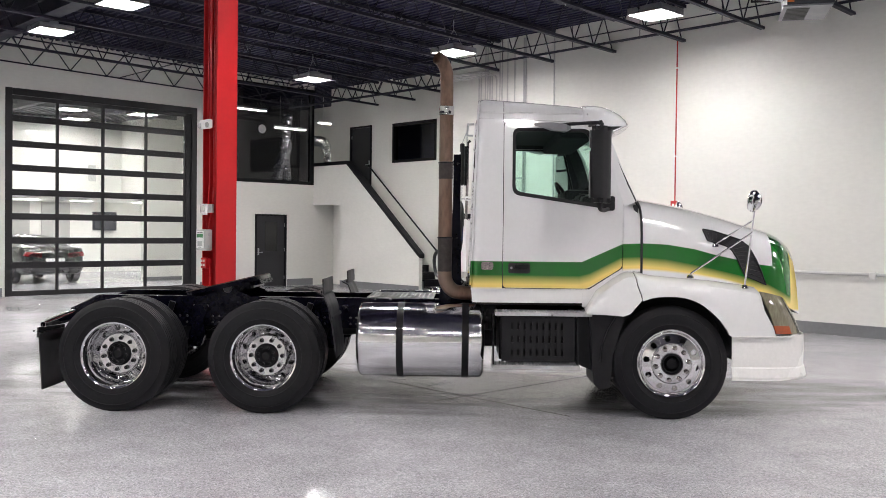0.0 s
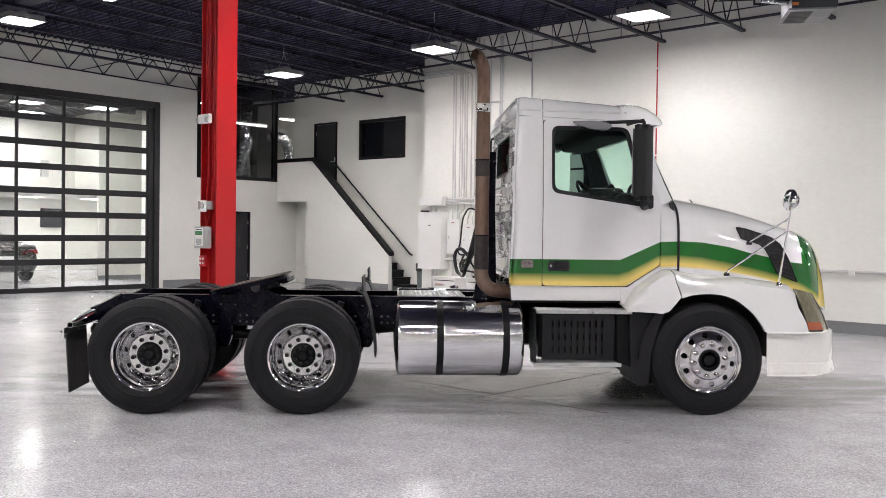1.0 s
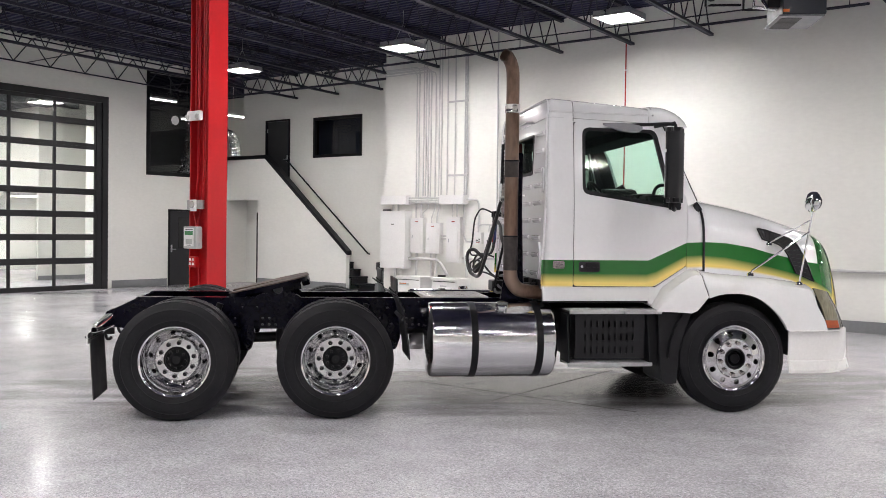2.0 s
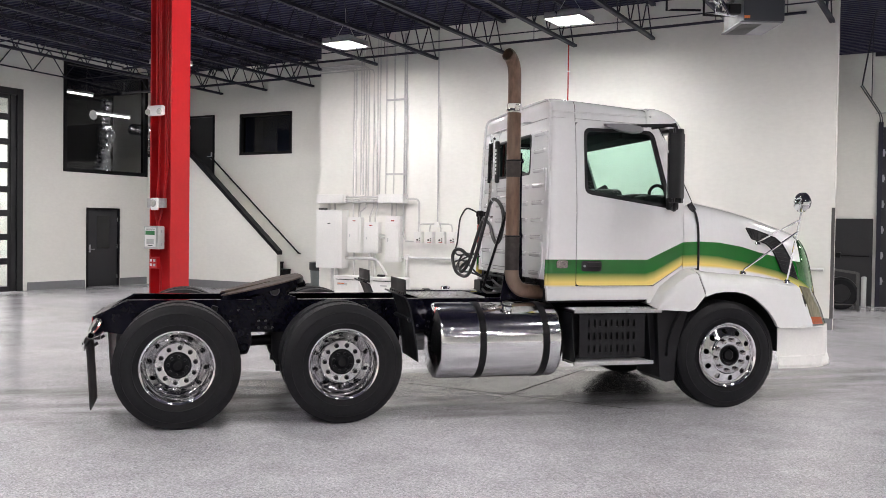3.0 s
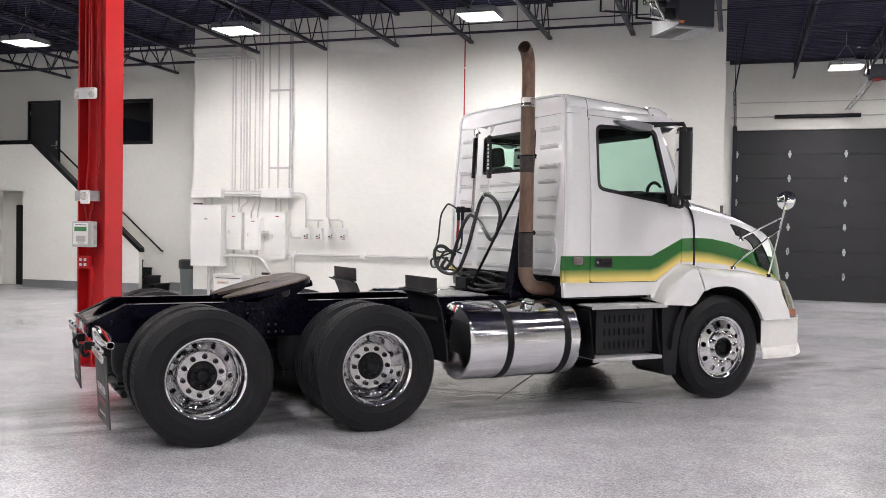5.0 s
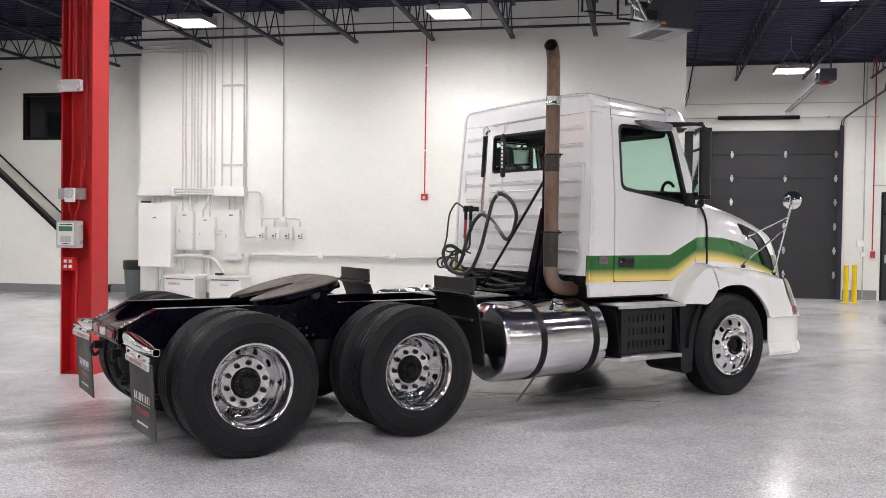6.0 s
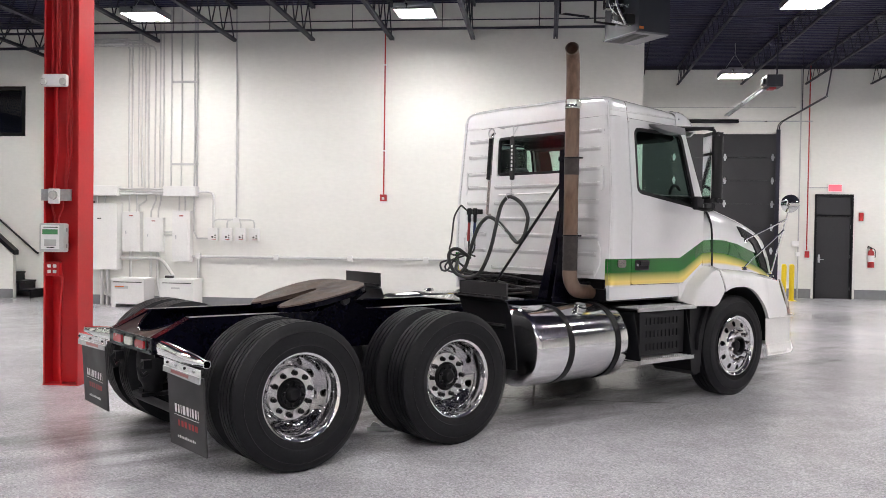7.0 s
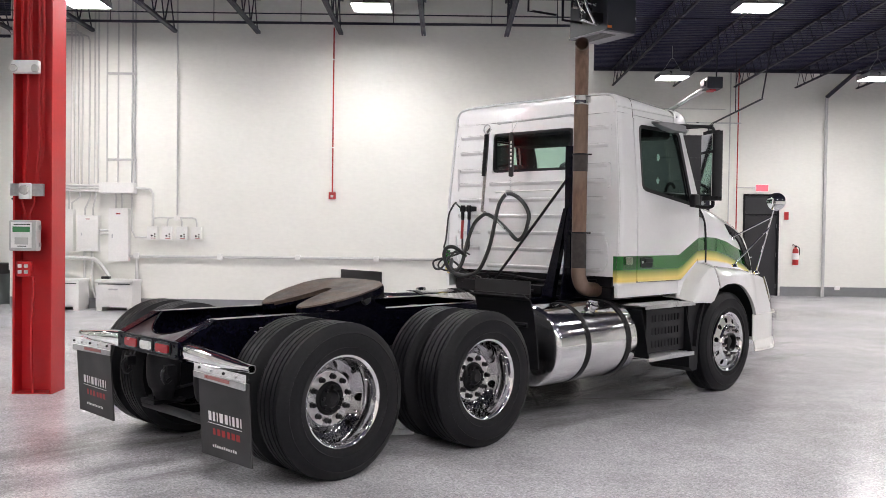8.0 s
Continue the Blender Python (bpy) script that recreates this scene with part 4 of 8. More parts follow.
# doors and windows of the hall
def flush_door(name, label, m, w, h, lite=None, transom=0.0, handle=-1):
    """A dark steel door in its frame; local x along the wall, y out of it."""
    d = thing(name, label, "door", m, kind="structure")
    for a in ((-w / 2, -w / 2 + 0.05, 0, h), (w / 2 - 0.05, w / 2, 0, h), (-w / 2 + 0.05, w / 2 - 0.05, h - 0.05, h)):
        bm = bmesh.new()
        box(bm, a[0], a[1], -0.03, 0.12, a[2], a[3], 0.004)
        part("frame", bm, M["black"], d)
    top = h - 0.05 - transom
    bm = bmesh.new()
    box(bm, -w / 2 + 0.053, w / 2 - 0.053, 0.02, 0.065, 0.01, top - 0.004, 0.003)
    leaf = part("leaf", bm, M["doorpaint"], d)
    if transom:
        bm = bmesh.new()
        box(bm, -w / 2 + 0.05, w / 2 - 0.05, 0.0, 0.08, top, top + 0.05, 0.003)
        part("transom_bar", bm, M["black"], d)
        bm = bmesh.new()
        box(bm, -w / 2 + 0.053, w / 2 - 0.053, 0.03, 0.06, top + 0.05, h - 0.053)
        part("transom_panel", bm, M["doorpaint"], d)
    if lite:
        bm = bmesh.new()
        box(bm, lite[0], lite[1], 0.012, 0.0195, lite[2], lite[3], 0.002)
        part("glass", bm, M["screen"], leaf)
    bm = bmesh.new()
    hx = handle * (w / 2 - 0.13)
    lathe(bm, [(0.03, 0.019), (0.03, 0.01), (0.012, 0.008), (0.012, -0.04), (0.001, -0.04)], 14, at=(hx, 0, 0.98))
    tube(bm, [V(hx, -0.035, 0.98), V(hx - handle * 0.11, -0.035, 0.98)], 0.009, 8)
    box(bm, hx - 0.025, hx + 0.025, 0.012, 0.0195, 0.9, 1.1, 0.002)
    part("handle", bm, M["steel"], leaf, "bright lever handle")
    for z in (0.25, 1.05, top - 0.25):
        bm = bmesh.new()
        tube(bm, [V(-handle * (w / 2 - 0.05), 0.012, z - 0.05), V(-handle * (w / 2 - 0.05), 0.012, z + 0.05)], 0.009, 8)
        part("hinge", bm, M["steel"], leaf)
    return d


flush_door("door_office", "dark grey steel door with a narrow glass light", pose(LEFT, 14.675, 0, 0, 0, 90), 1.05, 2.06, (-0.18, 0.22, 1.0, 1.85), handle=-1)
flush_door("door_landing", "dark brown-black door at the head of the stair", pose(-20.905, BACK, 2.55), 0.99, 2.11, handle=1)
flush_door("door_exit", "dark grey steel exit door with a solid panel over it", pose(0.87, BAY, 0), 0.92, 2.6, transom=0.5, handle=-1)
bm = bmesh.new()
box(bm, -21.6, -20.2, BACK + 0.35, BACK + 0.4, 2.4, 4.8)
solid("wall_behind_landing_door", bm, M["black"], "dark room behind the landing door", "wall", kind="structure")

hw = thing("window_stair", "dark black-framed interior window above the stair", "window", kind="structure")
for a in ((-19.5, -19.42, 3.53, 4.63), (-17.78, -17.7, 3.53, 4.63), (-19.42, -17.78, 3.53, 3.61), (-19.42, -17.78, 4.55, 4.63)):
    bm = bmesh.new()
    box(bm, a[0], a[1], BACK - 0.015, BACK + 0.14, a[2], a[3], 0.004)
    part("frame", bm, M["black"], hw)
bm = bmesh.new()
box(bm, -19.42, -17.78, BACK + 0.06, BACK + 0.066, 3.61, 4.55)
part("pane", bm, M["smoke"], hw)
for a in ((-20.2, -17.0, BACK + 1.6, BACK + 1.7, 3.0, 5.2), (-20.2, -20.1, BACK + 0.15, BACK + 1.6, 3.0, 5.2), (-17.1, -17.0, BACK + 0.15, BACK + 1.6, 3.0, 5.2), (-20.2, -17.0, BACK + 0.15, BACK + 1.7, 5.2, 5.3), (-20.2, -17.0, BACK + 0.15, BACK + 1.7, 2.9, 3.0)):
    bm = bmesh.new()
    box(bm, *a)
    solid("wall_dark_office", bm, M["bluewall"], "dark blue office wall behind the window", "wall", kind="structure")

# ---- loading bay door ----
bd = thing("bay_door", "dark grey sectional loading bay door with bright hinges", "garage door", kind="structure")
bx0, bx1, bz = -4.3, -0.52, 4.09
nsec = 7
for k in range(nsec):
    z0, z1 = bz * k / nsec, bz * (k + 1) / nsec
    bm = bmesh.new()
    box(bm, bx0, bx1, BAY + 0.03, BAY + 0.08, z0 + 0.003, z1 - 0.003, 0.004)
    sec = part("section", bm, M["doorpaint"], bd)
    if k < nsec - 1:
        for j, x in enumerate((bx0 + 0.06, -3.03, -1.78, bx1 - 0.1)):
            bm = bmesh.new()
            box(bm, x - 0.035, x + 0.035, BAY + 0.012, BAY + 0.0295, z1 - 0.035, z1 + 0.035, 0.004)
            prism(bm, [(x - 0.02, z1 - 0.085), (x + 0.02, z1 - 0.085), (x + 0.03, z1), (x + 0.02, z1 + 0.085), (x - 0.02, z1 + 0.085), (x - 0.03, z1)], BAY + 0.02, BAY + 0.029)
            tube(bm, [V(x - 0.04, BAY + 0.008, z1), V(x + 0.04, BAY + 0.008, z1)], 0.012, 8)
            part("hinge", bm, M["steel"], sec)
for x, s in ((bx0, -1), (bx1, 1)):
    bm = bmesh.new()
    box(bm, x - 0.02 * (s < 0), x + 0.02 * (s > 0) + 0.001, BAY - 0.07, BAY, 0, bz + 0.1)
    box(bm, x - 0.05, x + 0.05, BAY - 0.075, BAY - 0.07, 0, bz + 0.1)
    pts = [V(x, BAY - 0.06, bz + 0.1), V(x, BAY - 0.12, bz + 0.2), V(x, BAY - 0.4, bz + 0.26), V(x, BAY - 4.0, bz + 0.36)]
    for dx in (-0.02, 0.02):
        tube(bm, [q + V(dx, 0, 0) for q in pts], 0.012, 6)
    tube(bm, [V(x, BAY - 4.0, bz + 0.37), V(x + 0.22, BAY - 4.0, deck_z(BAY - 4.0))], 0.016, 6)
    tube(bm, [V(x, BAY - 2.2, bz + 0.32), V(x, BAY - 2.2, deck_z(BAY - 2.2))], 0.01, 6)
    part("track", bm, M["joist"], bd)
bm = bmesh.new()
tube(bm, [V(bx0 - 0.1, BAY - 0.12, bz + 0.3), V(bx1 + 0.8, BAY - 0.12, bz + 0.3)], 0.014, 8)
part("shaft", bm, M["steel"], bd)
bm = bmesh.new()
tube(bm, [V(-3.4, BAY - 0.12, bz + 0.3), V(-1.5, BAY - 0.12, bz + 0.3)], [0.05, 0.05], 12)
part("torsion_spring", bm, M["black"], bd)
bm = bmesh.new()
box(bm, bx0, bx1, BAY - 0.02, BAY - 0.001, bz + 0.01, bz + 0.16)
part("lintel", bm, M["wall"], bd)
op = thing("door_opener", "grey overhead door opener with its drive rail", "door opener")
bm = bmesh.new()
box(bm, -1.87, -1.55, 16.75, 17.2, 4.56, 4.8, 0.02)
box(bm, -1.92, -1.87, 16.85, 17.1, 4.62, 4.74, 0.01)
tube(bm, [V(-1.62, 17.0, 4.8), V(-1.6, 17.0, deck_z(17.0))], 0.016, 6)
part("motor", bm, M["heater"], op)
bm = bmesh.new()
box(bm, -1.8, -1.66, 16.85, 17.1, 4.525, 4.559, 0.008)
part("lens", bm, M["redpipe"], op)
bm = bmesh.new()
tube(bm, [V(-1.77, 17.2, 4.66), V(-1.83, BAY - 0.15, 4.53)], 0.026, 6)
tube(bm, [V(-1.69, 17.2, 4.66), V(-1.75, BAY - 0.15, 4.53)], 0.026, 6)
for f in (0.02, 0.5, 0.97):
    p = V(-1.73, 17.2, 4.66).lerp(V(-1.79, BAY - 0.15, 4.53), f)
    box(bm, p.x - 0.05, p.x + 0.05, p.y - 0.015, p.y + 0.015, p.z - 0.018, p.z + 0.018)
part("rail", bm, M["steel"], op)

# dark dado and rack on the bay's side wall
bm = bmesh.new()
box(bm, -5.84, -4.42, BAY - 0.03, BAY - 0.001, 0.002, 2.005)
solid("dado_panel", bm, M["doorpaint"], "dark grey wall panelling of the loading bay", "wall panel", kind="structure")
bm = bmesh.new()
box(bm, CORNER_R - 0.045, CORNER_R + 0.006, FACE - 0.006, FACE - 0.001, 0.2, 2.09)
box(bm, CORNER_R + 0.001, CORNER_R + 0.006, FACE - 0.001, FACE + 0.05, 0.2, 2.09)
solid("corner_guard", bm, M["lining"], "grey steel guard on the wall corner", "corner guard", kind="structure")
bar = thing("lock_bar", "black steel bar across the dark wall panel", "bar", pose(-4.81, BAY - 0.03, 1.14))
bm = bmesh.new()
tube(bm, [V(-0.34, -0.03, 0.02), V(0.33, -0.03, 0.0)], 0.014, 8)
part("rod", bm, M["black"], bar)
bm = bmesh.new()
box(bm, -0.39, -0.27, -0.06, 0.0, -0.045, 0.075, 0.008)
part("catch", bm, M["black"], bar)


def tyre_rack():
    """A low frame on the floor that holds one tyre upright."""
    r = thing("tyre_rack", "low grey steel rack with sloping top rails", "rack", pose(-4.66, 19.95, 0, 0, 0, 8))
    for dx in (-0.55, 0.1):
        for dy in (-0.3, 0.4):
            bm = bmesh.new()
            box(bm, dx - 0.022, dx + 0.022, dy - 0.022, dy + 0.022, 0, 0.8 if dx > 0 else 0.9)
            part("post", bm, M["lining"], r)
    for dy in (-0.3, 0.4):
        bm = bmesh.new()
        tube(bm, [V(-0.57, dy, 0.9), V(0.12, dy, 0.8)], 0.022, 4)
        part("top_rail", bm, M["lining"], r)
        bm = bmesh.new()
        tube(bm, [V(-0.53, dy, 0.14), V(0.08, dy, 0.14)], 0.016, 4)
        part("low_rail", bm, M["lining"], r)
    for dx in (-0.55, 0.1):
        bm = bmesh.new()
        box(bm, dx - 0.018, dx + 0.018, -0.278, 0.378, 0.122, 0.158)
        part("cross_rail", bm, M["lining"], r)
    t = thing("spare_tyre", "black tyre standing upright in the rack", "tyre", pose(-4.9, 19.93, 0.0, 0, 0, 8))
    bm = bmesh.new()
    lathe(bm, [(0.2, -0.09), (0.3, -0.115), (0.35, -0.09), (0.36, 0.0), (0.35, 0.09), (0.3, 0.115), (0.2, 0.09), (0.2, -0.09)], 32, axis="y", at=(0, 0, 0.362))
    part("casing", bm, M["rubber"], t)


tyre_rack()
post = thing("guard_post", "short pale grey steel post by the bay door", "post", pose(-4.56, 21.15, 0))
bm = bmesh.new()
lathe(bm, [(0.055, 0.0), (0.055, 0.67), (0.045, 0.685), (0.001, 0.69)], 18, axis="z")
part("tube", bm, M["panelgrey"], post)

# bollards, exit sign, extinguisher and wall services of the bay
def bollard(x, y):
    b = thing("bollard", "yellow painted steel bollard", "bollard", pose(x, y, 0), "bollards")
    bm = bmesh.new()
    lathe(bm, [(0.06, 0.0), (0.06, 0.84), (0.05, 0.868), (0.03, 0.88), (0.001, 0.883)], 20, axis="z")
    part("post", bm, M["yellow"], b)
    bm = bmesh.new()
    box(bm, -0.1, 0.1, -0.1, 0.1, 0, 0.012)
    part("base_plate", bm, M["yellow"], b)


bollard(-0.54, 20.43)
bollard(-0.36, 20.43)
sign = thing("exit_sign", "small glowing red exit sign over the door", "sign", pose(0.87, BAY - 0.03, 2.66))
bm = bmesh.new()
box(bm, -0.17, 0.17, -0.025, 0.03, 0.0, 0.19, 0.008)
part("case", bm, M["white"], sign)
bm = bmesh.new()
box(bm, -0.155, 0.155, -0.028, -0.0255, 0.015, 0.175)
part("face", bm, M["exit"], sign)
fe = thing("fire_extinguisher", "red fire extinguisher hung on a wall bracket", "fire extinguisher", pose(1.74, BAY - 0.1, 0.8))
bm = bmesh.new()
lathe(bm, [(0.001, 0.0), (0.07, 0.0), (0.075, 0.02), (0.075, 0.36), (0.06, 0.41), (0.03, 0.43), (0.03, 0.46)], 20, axis="z")
part("cylinder", bm, M["redpipe"], fe)
bm = bmesh.new()
box(bm, -0.02, 0.02, -0.02, 0.02, 0.46, 0.5)
tube(bm, [V(0, 0, 0.49), V(-0.09, -0.03, 0.53)], 0.01, 6)
tube(bm, [V(0, 0, 0.48), V(-0.1, -0.03, 0.49)], 0.01, 6)
tube(bm, [V(0, 0, 0.47), V(0.09, 0, 0.44), V(0.1, 0, 0.25)], 0.012, 6, bend=3)
part("valve", bm, M["black"], fe)
bm = bmesh.new()
lathe(bm, [(0.076, 0.14), (0.077, 0.14), (0.077, 0.3), (0.076, 0.3)], 20, axis="z")
part("label", bm, M["inkwhite"], fe)
bm = bmesh.new()
box(bm, -0.03, 0.03, 0.07, 0.1, 0.1, 0.42)
part("bracket", bm, M["steel"], fe)
pull = thing("fire_alarm_pull", "small red fire alarm station on the wall", "alarm", pose(1.51, BAY - 0.03, 1.95))
bm = bmesh.new()
box(bm, -0.05, 0.05, -0.03, 0.03, 0, 0.2, 0.006)
part("case", bm, M["redpipe"], pull)


def pipe(label, material, pts, r, bend=0, group="wall pipes", clips=()):
    bm = bmesh.new()
    tube(bm, [V(*p) for p in pts], r, 8, bend=bend)
    return solid("pipe", bm, M[material], label, "pipe", group=group)


pipe("red painted sprinkler pipe down the wall", "redpipe", [(0.22, BAY - 0.06, deck_z(BAY)), (0.22, BAY - 0.06, 1.2)], 0.015)
pipe("grey conduit down the wall", "conduit", [(0.02, BAY - 0.04, deck_z(BAY)), (0.02, BAY - 0.04, 0.0)], 0.016)
pipe("pale conduit to the exit sign", "conduit", [(0.22, BAY - 0.03, 2.76), (0.7, BAY - 0.03, 2.76)], 0.012)
pipe("grey steel drain pipe down the wall", "conduit", [(2.45, BAY - 0.09, deck_z(BAY) - 0.7), (2.45, BAY - 0.09, 0.0)], 0.045)
pipe("dark raking steel pipe below the roof", "joist", [(2.45, BAY - 0.09, deck_z(BAY) - 0.7), (2.95, BAY - 0.8, deck_z(BAY) - 0.1)], 0.05)
pipe("thin white conduit across the wall", "conduit", [(-4.2, BAY - 0.02, 4.75), (-0.1, BAY - 0.02, 4.75)], 0.01)
for x, z, w, h in ((-0.05, 1.36, 0.16, 0.14), (0.02, 1.1, 0.1, 0.1), (2.85, 0.22, 0.12, 0.1), (0.24, 1.1, 0.1, 0.16)):
    b = thing("wall_box", "small pale electrical box on the wall", "electrical box", pose(x, BAY - 0.06, z), "wall boxes")
    bm = bmesh.new()
    box(bm, -w / 2, w / 2, 0, 0.06, -h / 2, h / 2, 0.005)
    part("case", bm, M["white" if x != 0.24 else "redpipe"], b)

# hanging unit heater with its pipes
uh = thing("unit_heater", "dark grey gas unit heater hung below the roof", "heater", pose(-5.1, 11.0, 4.36, 0, 0, 31))
bm = bmesh.new()
box(bm, -0.13, 0.4, -0.42, 0.4, 0.02, 0.75, 0.012)
part("case", bm, M["heater"], uh)
bm = bmesh.new()
box(bm, -0.17, 0.385, -0.405, 0.38, 0.0, 0.019, 0.004)
under = part("bottom_panel", bm, M["mirrorgrey"], uh, "grey bottom panel")
bm = bmesh.new()
box(bm, -0.12, 0.14, -0.3, 0.33, -0.004, -0.001)
for k in range(9):
    box(bm, -0.11, 0.13, -0.28 + k * 0.07, -0.25 + k * 0.07, -0.008, -0.0045)
part("louvre", bm, M["lining"], under, "dark grey louvred inset")
for dx in (-0.08, 0.35):
    for dy in (-0.35, 0.33):
        bm = bmesh.new()
        tube(bm, [V(dx, dy, 0.75), V(dx, dy, deck_z(11.2) - 4.36 + 0.03)], 0.008, 6)
        part("hanger_rod", bm, M["joist"], uh)
for k, (pts, r, m) in enumerate((([(-0.16, 0.1, 0.2), (-0.5, 0.1, 0.2), (-0.5, 0.1, 0.5), (-0.45, 0.2, 0.9)], 0.02, "black"), ([(-0.16, -0.1, 0.35), (-0.48, -0.1, 0.35), (-0.48, -0.1, 0.6), (-0.16, -0.1, 0.65)], 0.03, "ringgrey"), ([(-0.16, -0.25, 0.12), (-0.45, -0.25, 0.15), (-0.42, -0.2, 0.4), (-0.16, -0.2, 0.4)], 0.025, "foil"), ([(-0.5, 0.25, 0.3), (-0.9, 0.25, 0.3), (-0.95, 0.3, 0.3), (-0.95, 0.3, 0.7), (-1.3, 0.3, 0.75), (-1.3, 0.3, 1.6)], 0.016, "black"))):
    bm = bmesh.new()
    tube(bm, [V(*p) for p in pts], r, 8)
    part("pipework", bm, M[m], uh)
bm = bmesh.new()
box(bm, -0.3, -0.135, -0.35, -0.14, 0.12, 0.26, 0.02)
box(bm, -0.27, -0.135, -0.08, 0.1, 0.38, 0.58, 0.02)
part("burner_box", bm, M["black"], uh)
bm = bmesh.new()
lathe(bm, [(0.001, -0.4), (0.05, -0.4), (0.06, -0.37), (0.06, -0.3), (0.001, -0.28)], 16, axis="y", at=(-0.24, 0, 0.5))
tube(bm, [V(-0.2, -0.3, 0.7), V(-0.4, -0.32, 0.72), V(-0.42, -0.3, 0.4), V(-0.3, -0.36, 0.1)], 0.022, 8, bend=5)
tube(bm, [V(-0.18, -0.2, 0.25), V(-0.46, -0.25, 0.3), V(-0.48, -0.2, 0.6), V(-0.3, -0.2, 0.8)], 0.014, 8, bend=5)
part("gas_valve", bm, M["chrome"], uh)
bm = bmesh.new()
box(bm, -0.125, -0.05, -0.425, -0.421, 0.05, 0.085)
part("label", bm, M["orange"], uh, "orange label")

# trash can
tc = thing("trash_can", "grey-green plastic bin with black liner", "trash can", pose(-16.0, 15.95, 0))
bm = bmesh.new()
lathe(bm, [(0.001, 0.02), (0.2, 0.02), (0.21, 0.0), (0.215, 0.03), (0.25, 0.74), (0.262, 0.75), (0.262, 0.78), (0.245, 0.78), (0.205, 0.05), (0.001, 0.05)], 28, axis="z")
part("bin", bm, M["bin"], tc)
bm = bmesh.new()
lathe(bm, [(0.258, 0.6), (0.268, 0.64), (0.266, 0.79), (0.24, 0.8), (0.23, 0.6)], 28, axis="z")
part("liner", bm, M["hose"], tc)

# ---- column fittings ----
fy = 6.37
def on_column(name, label, category, z):
    return thing(name, label, category, pose(-11.08, fy, z))


em = on_column("emergency_light", "white twin-head emergency light on the column", "light", 2.98)
bm = bmesh.new()
box(bm, -0.13, 0.13, -0.06, 0.005, 0, 0.125, 0.02)
part("case", bm, M["white"], em)
for dx in (-0.1, 0.1):
    bm = bmesh.new()
    lathe(bm, [(0.001, -0.085), (0.03, -0.085), (0.036, -0.075), (0.034, -0.06)], 16, at=(dx, 0, 0.045))
    part("lamp_head", bm, M["clearlens"], em)
st = on_column("strut_with_sensor", "grey steel strut carrying a round white sensor", "sensor", 1.84)
bm = bmesh.new()
box(bm, -0.15, 0.165, -0.025, 0.005, 0.01, 0.125, 0.003)
part("strut", bm, M["steel"], st)
bm = bmesh.new()
box(bm, -0.055, 0.06, -0.06, -0.025, -0.02, 0.13, 0.01)
part("plate", bm, M["white"], st)
bm = bmesh.new()
lathe(bm, [(0.045, -0.06), (0.042, -0.085), (0.03, -0.09), (0.001, -0.09)], 20, at=(0.002, 0, 0.065))
part("sensor", bm, M["clearlens"], st)
cb = on_column("gas_detector_panel", "pale grey control panel with a green display", "control panel", 1.34)
bm = bmesh.new()
box(bm, -0.125, 0.135, -0.1, 0.005, 0.0, 0.285, 0.015)
part("case", bm, M["panelgrey"], cb)
bm = bmesh.new()
box(bm, -0.1, 0.09, -0.104, -0.1005, 0.03, 0.265)
part("face", bm, M["white"], cb)
bm = bmesh.new()
box(bm, -0.085, 0.075, -0.106, -0.1045, 0.175, 0.225)
part("display", bm, M["lcd"], cb, "green display")
bm = bmesh.new()
box(bm, -0.065, 0.06, -0.106, -0.1045, 0.06, 0.125)
part("keypad", bm, M["panelgrey"], cb)
for z, w in ((0.245, 0.15), (0.045, 0.08)):
    bm = bmesh.new()
    box(bm, -w / 2, w / 2, -0.106, -0.1045, z - 0.004, z + 0.004)
    part("printed_bar", bm, M["ink"], cb)
for z in (0.06, 0.22):
    bm = bmesh.new()
    box(bm, 0.135, 0.15, -0.06, -0.03, z - 0.02, z + 0.02, 0.003)
    part("latch", bm, M["steel"], cb)
ou = on_column("outlet_box", "red box with four white socket outlets", "outlet", 1.1)
bm = bmesh.new()
box(bm, -0.075, 0.06, -0.05, 0.005, 0.0, 0.14, 0.006)
part("box", bm, M["red"], ou)
for dx in (-0.042, 0.016):
    for dz in (0.045, 0.1):
        bm = bmesh.new()
        box(bm, dx - 0.018, dx + 0.018, -0.056, -0.051, dz - 0.016, dz + 0.016, 0.004)
        part("socket", bm, M["white"], ou)
for x, z0, jog in ((-11.15, 3.05, 0), (-11.1, 1.95, -0.03), (-11.07, 3.05, 0), (-10.99, 1.95, -0.02), (-10.95, 1.95, -0.05)):
    bm = bmesh.new()
    pts = [V(x, 6.42, 6.0), V(x, 6.42, z0 + 0.35), V(x + jog, 6.42, z0 + 0.1), V(x + jog, 6.42, z0 - 0.05)]
    tube(bm, pts, 0.013, 8)
    solid("conduit", bm, M["red"], "red painted conduit in the column's channel", "conduit", group="column conduits")
for x0, x1 in ((-11.13, -11.1), (-11.02, -11.06)):
    bm = bmesh.new()
    tube(bm, [V(x0, 6.385, 1.85), V(x0, 6.385, 1.78), V(x1, 6.385, 1.68), V(x1, 6.385, 1.6)], 0.009, 8, bend=4)
    solid("conduit", bm, M["red"], "thin red painted conduit into the control panel", "conduit", group="column conduits")
bm = bmesh.new()
tube(bm, [V(-11.04, 6.385, 1.15), V(-11.02, 6.385, 1.02), V(-11.04, 6.385, 0.6), V(-11.03, 6.385, 0.0)], 0.013, 8, bend=4)
solid("conduit", bm, M["red"], "red painted conduit below the outlet box", "conduit", group="column conduits")

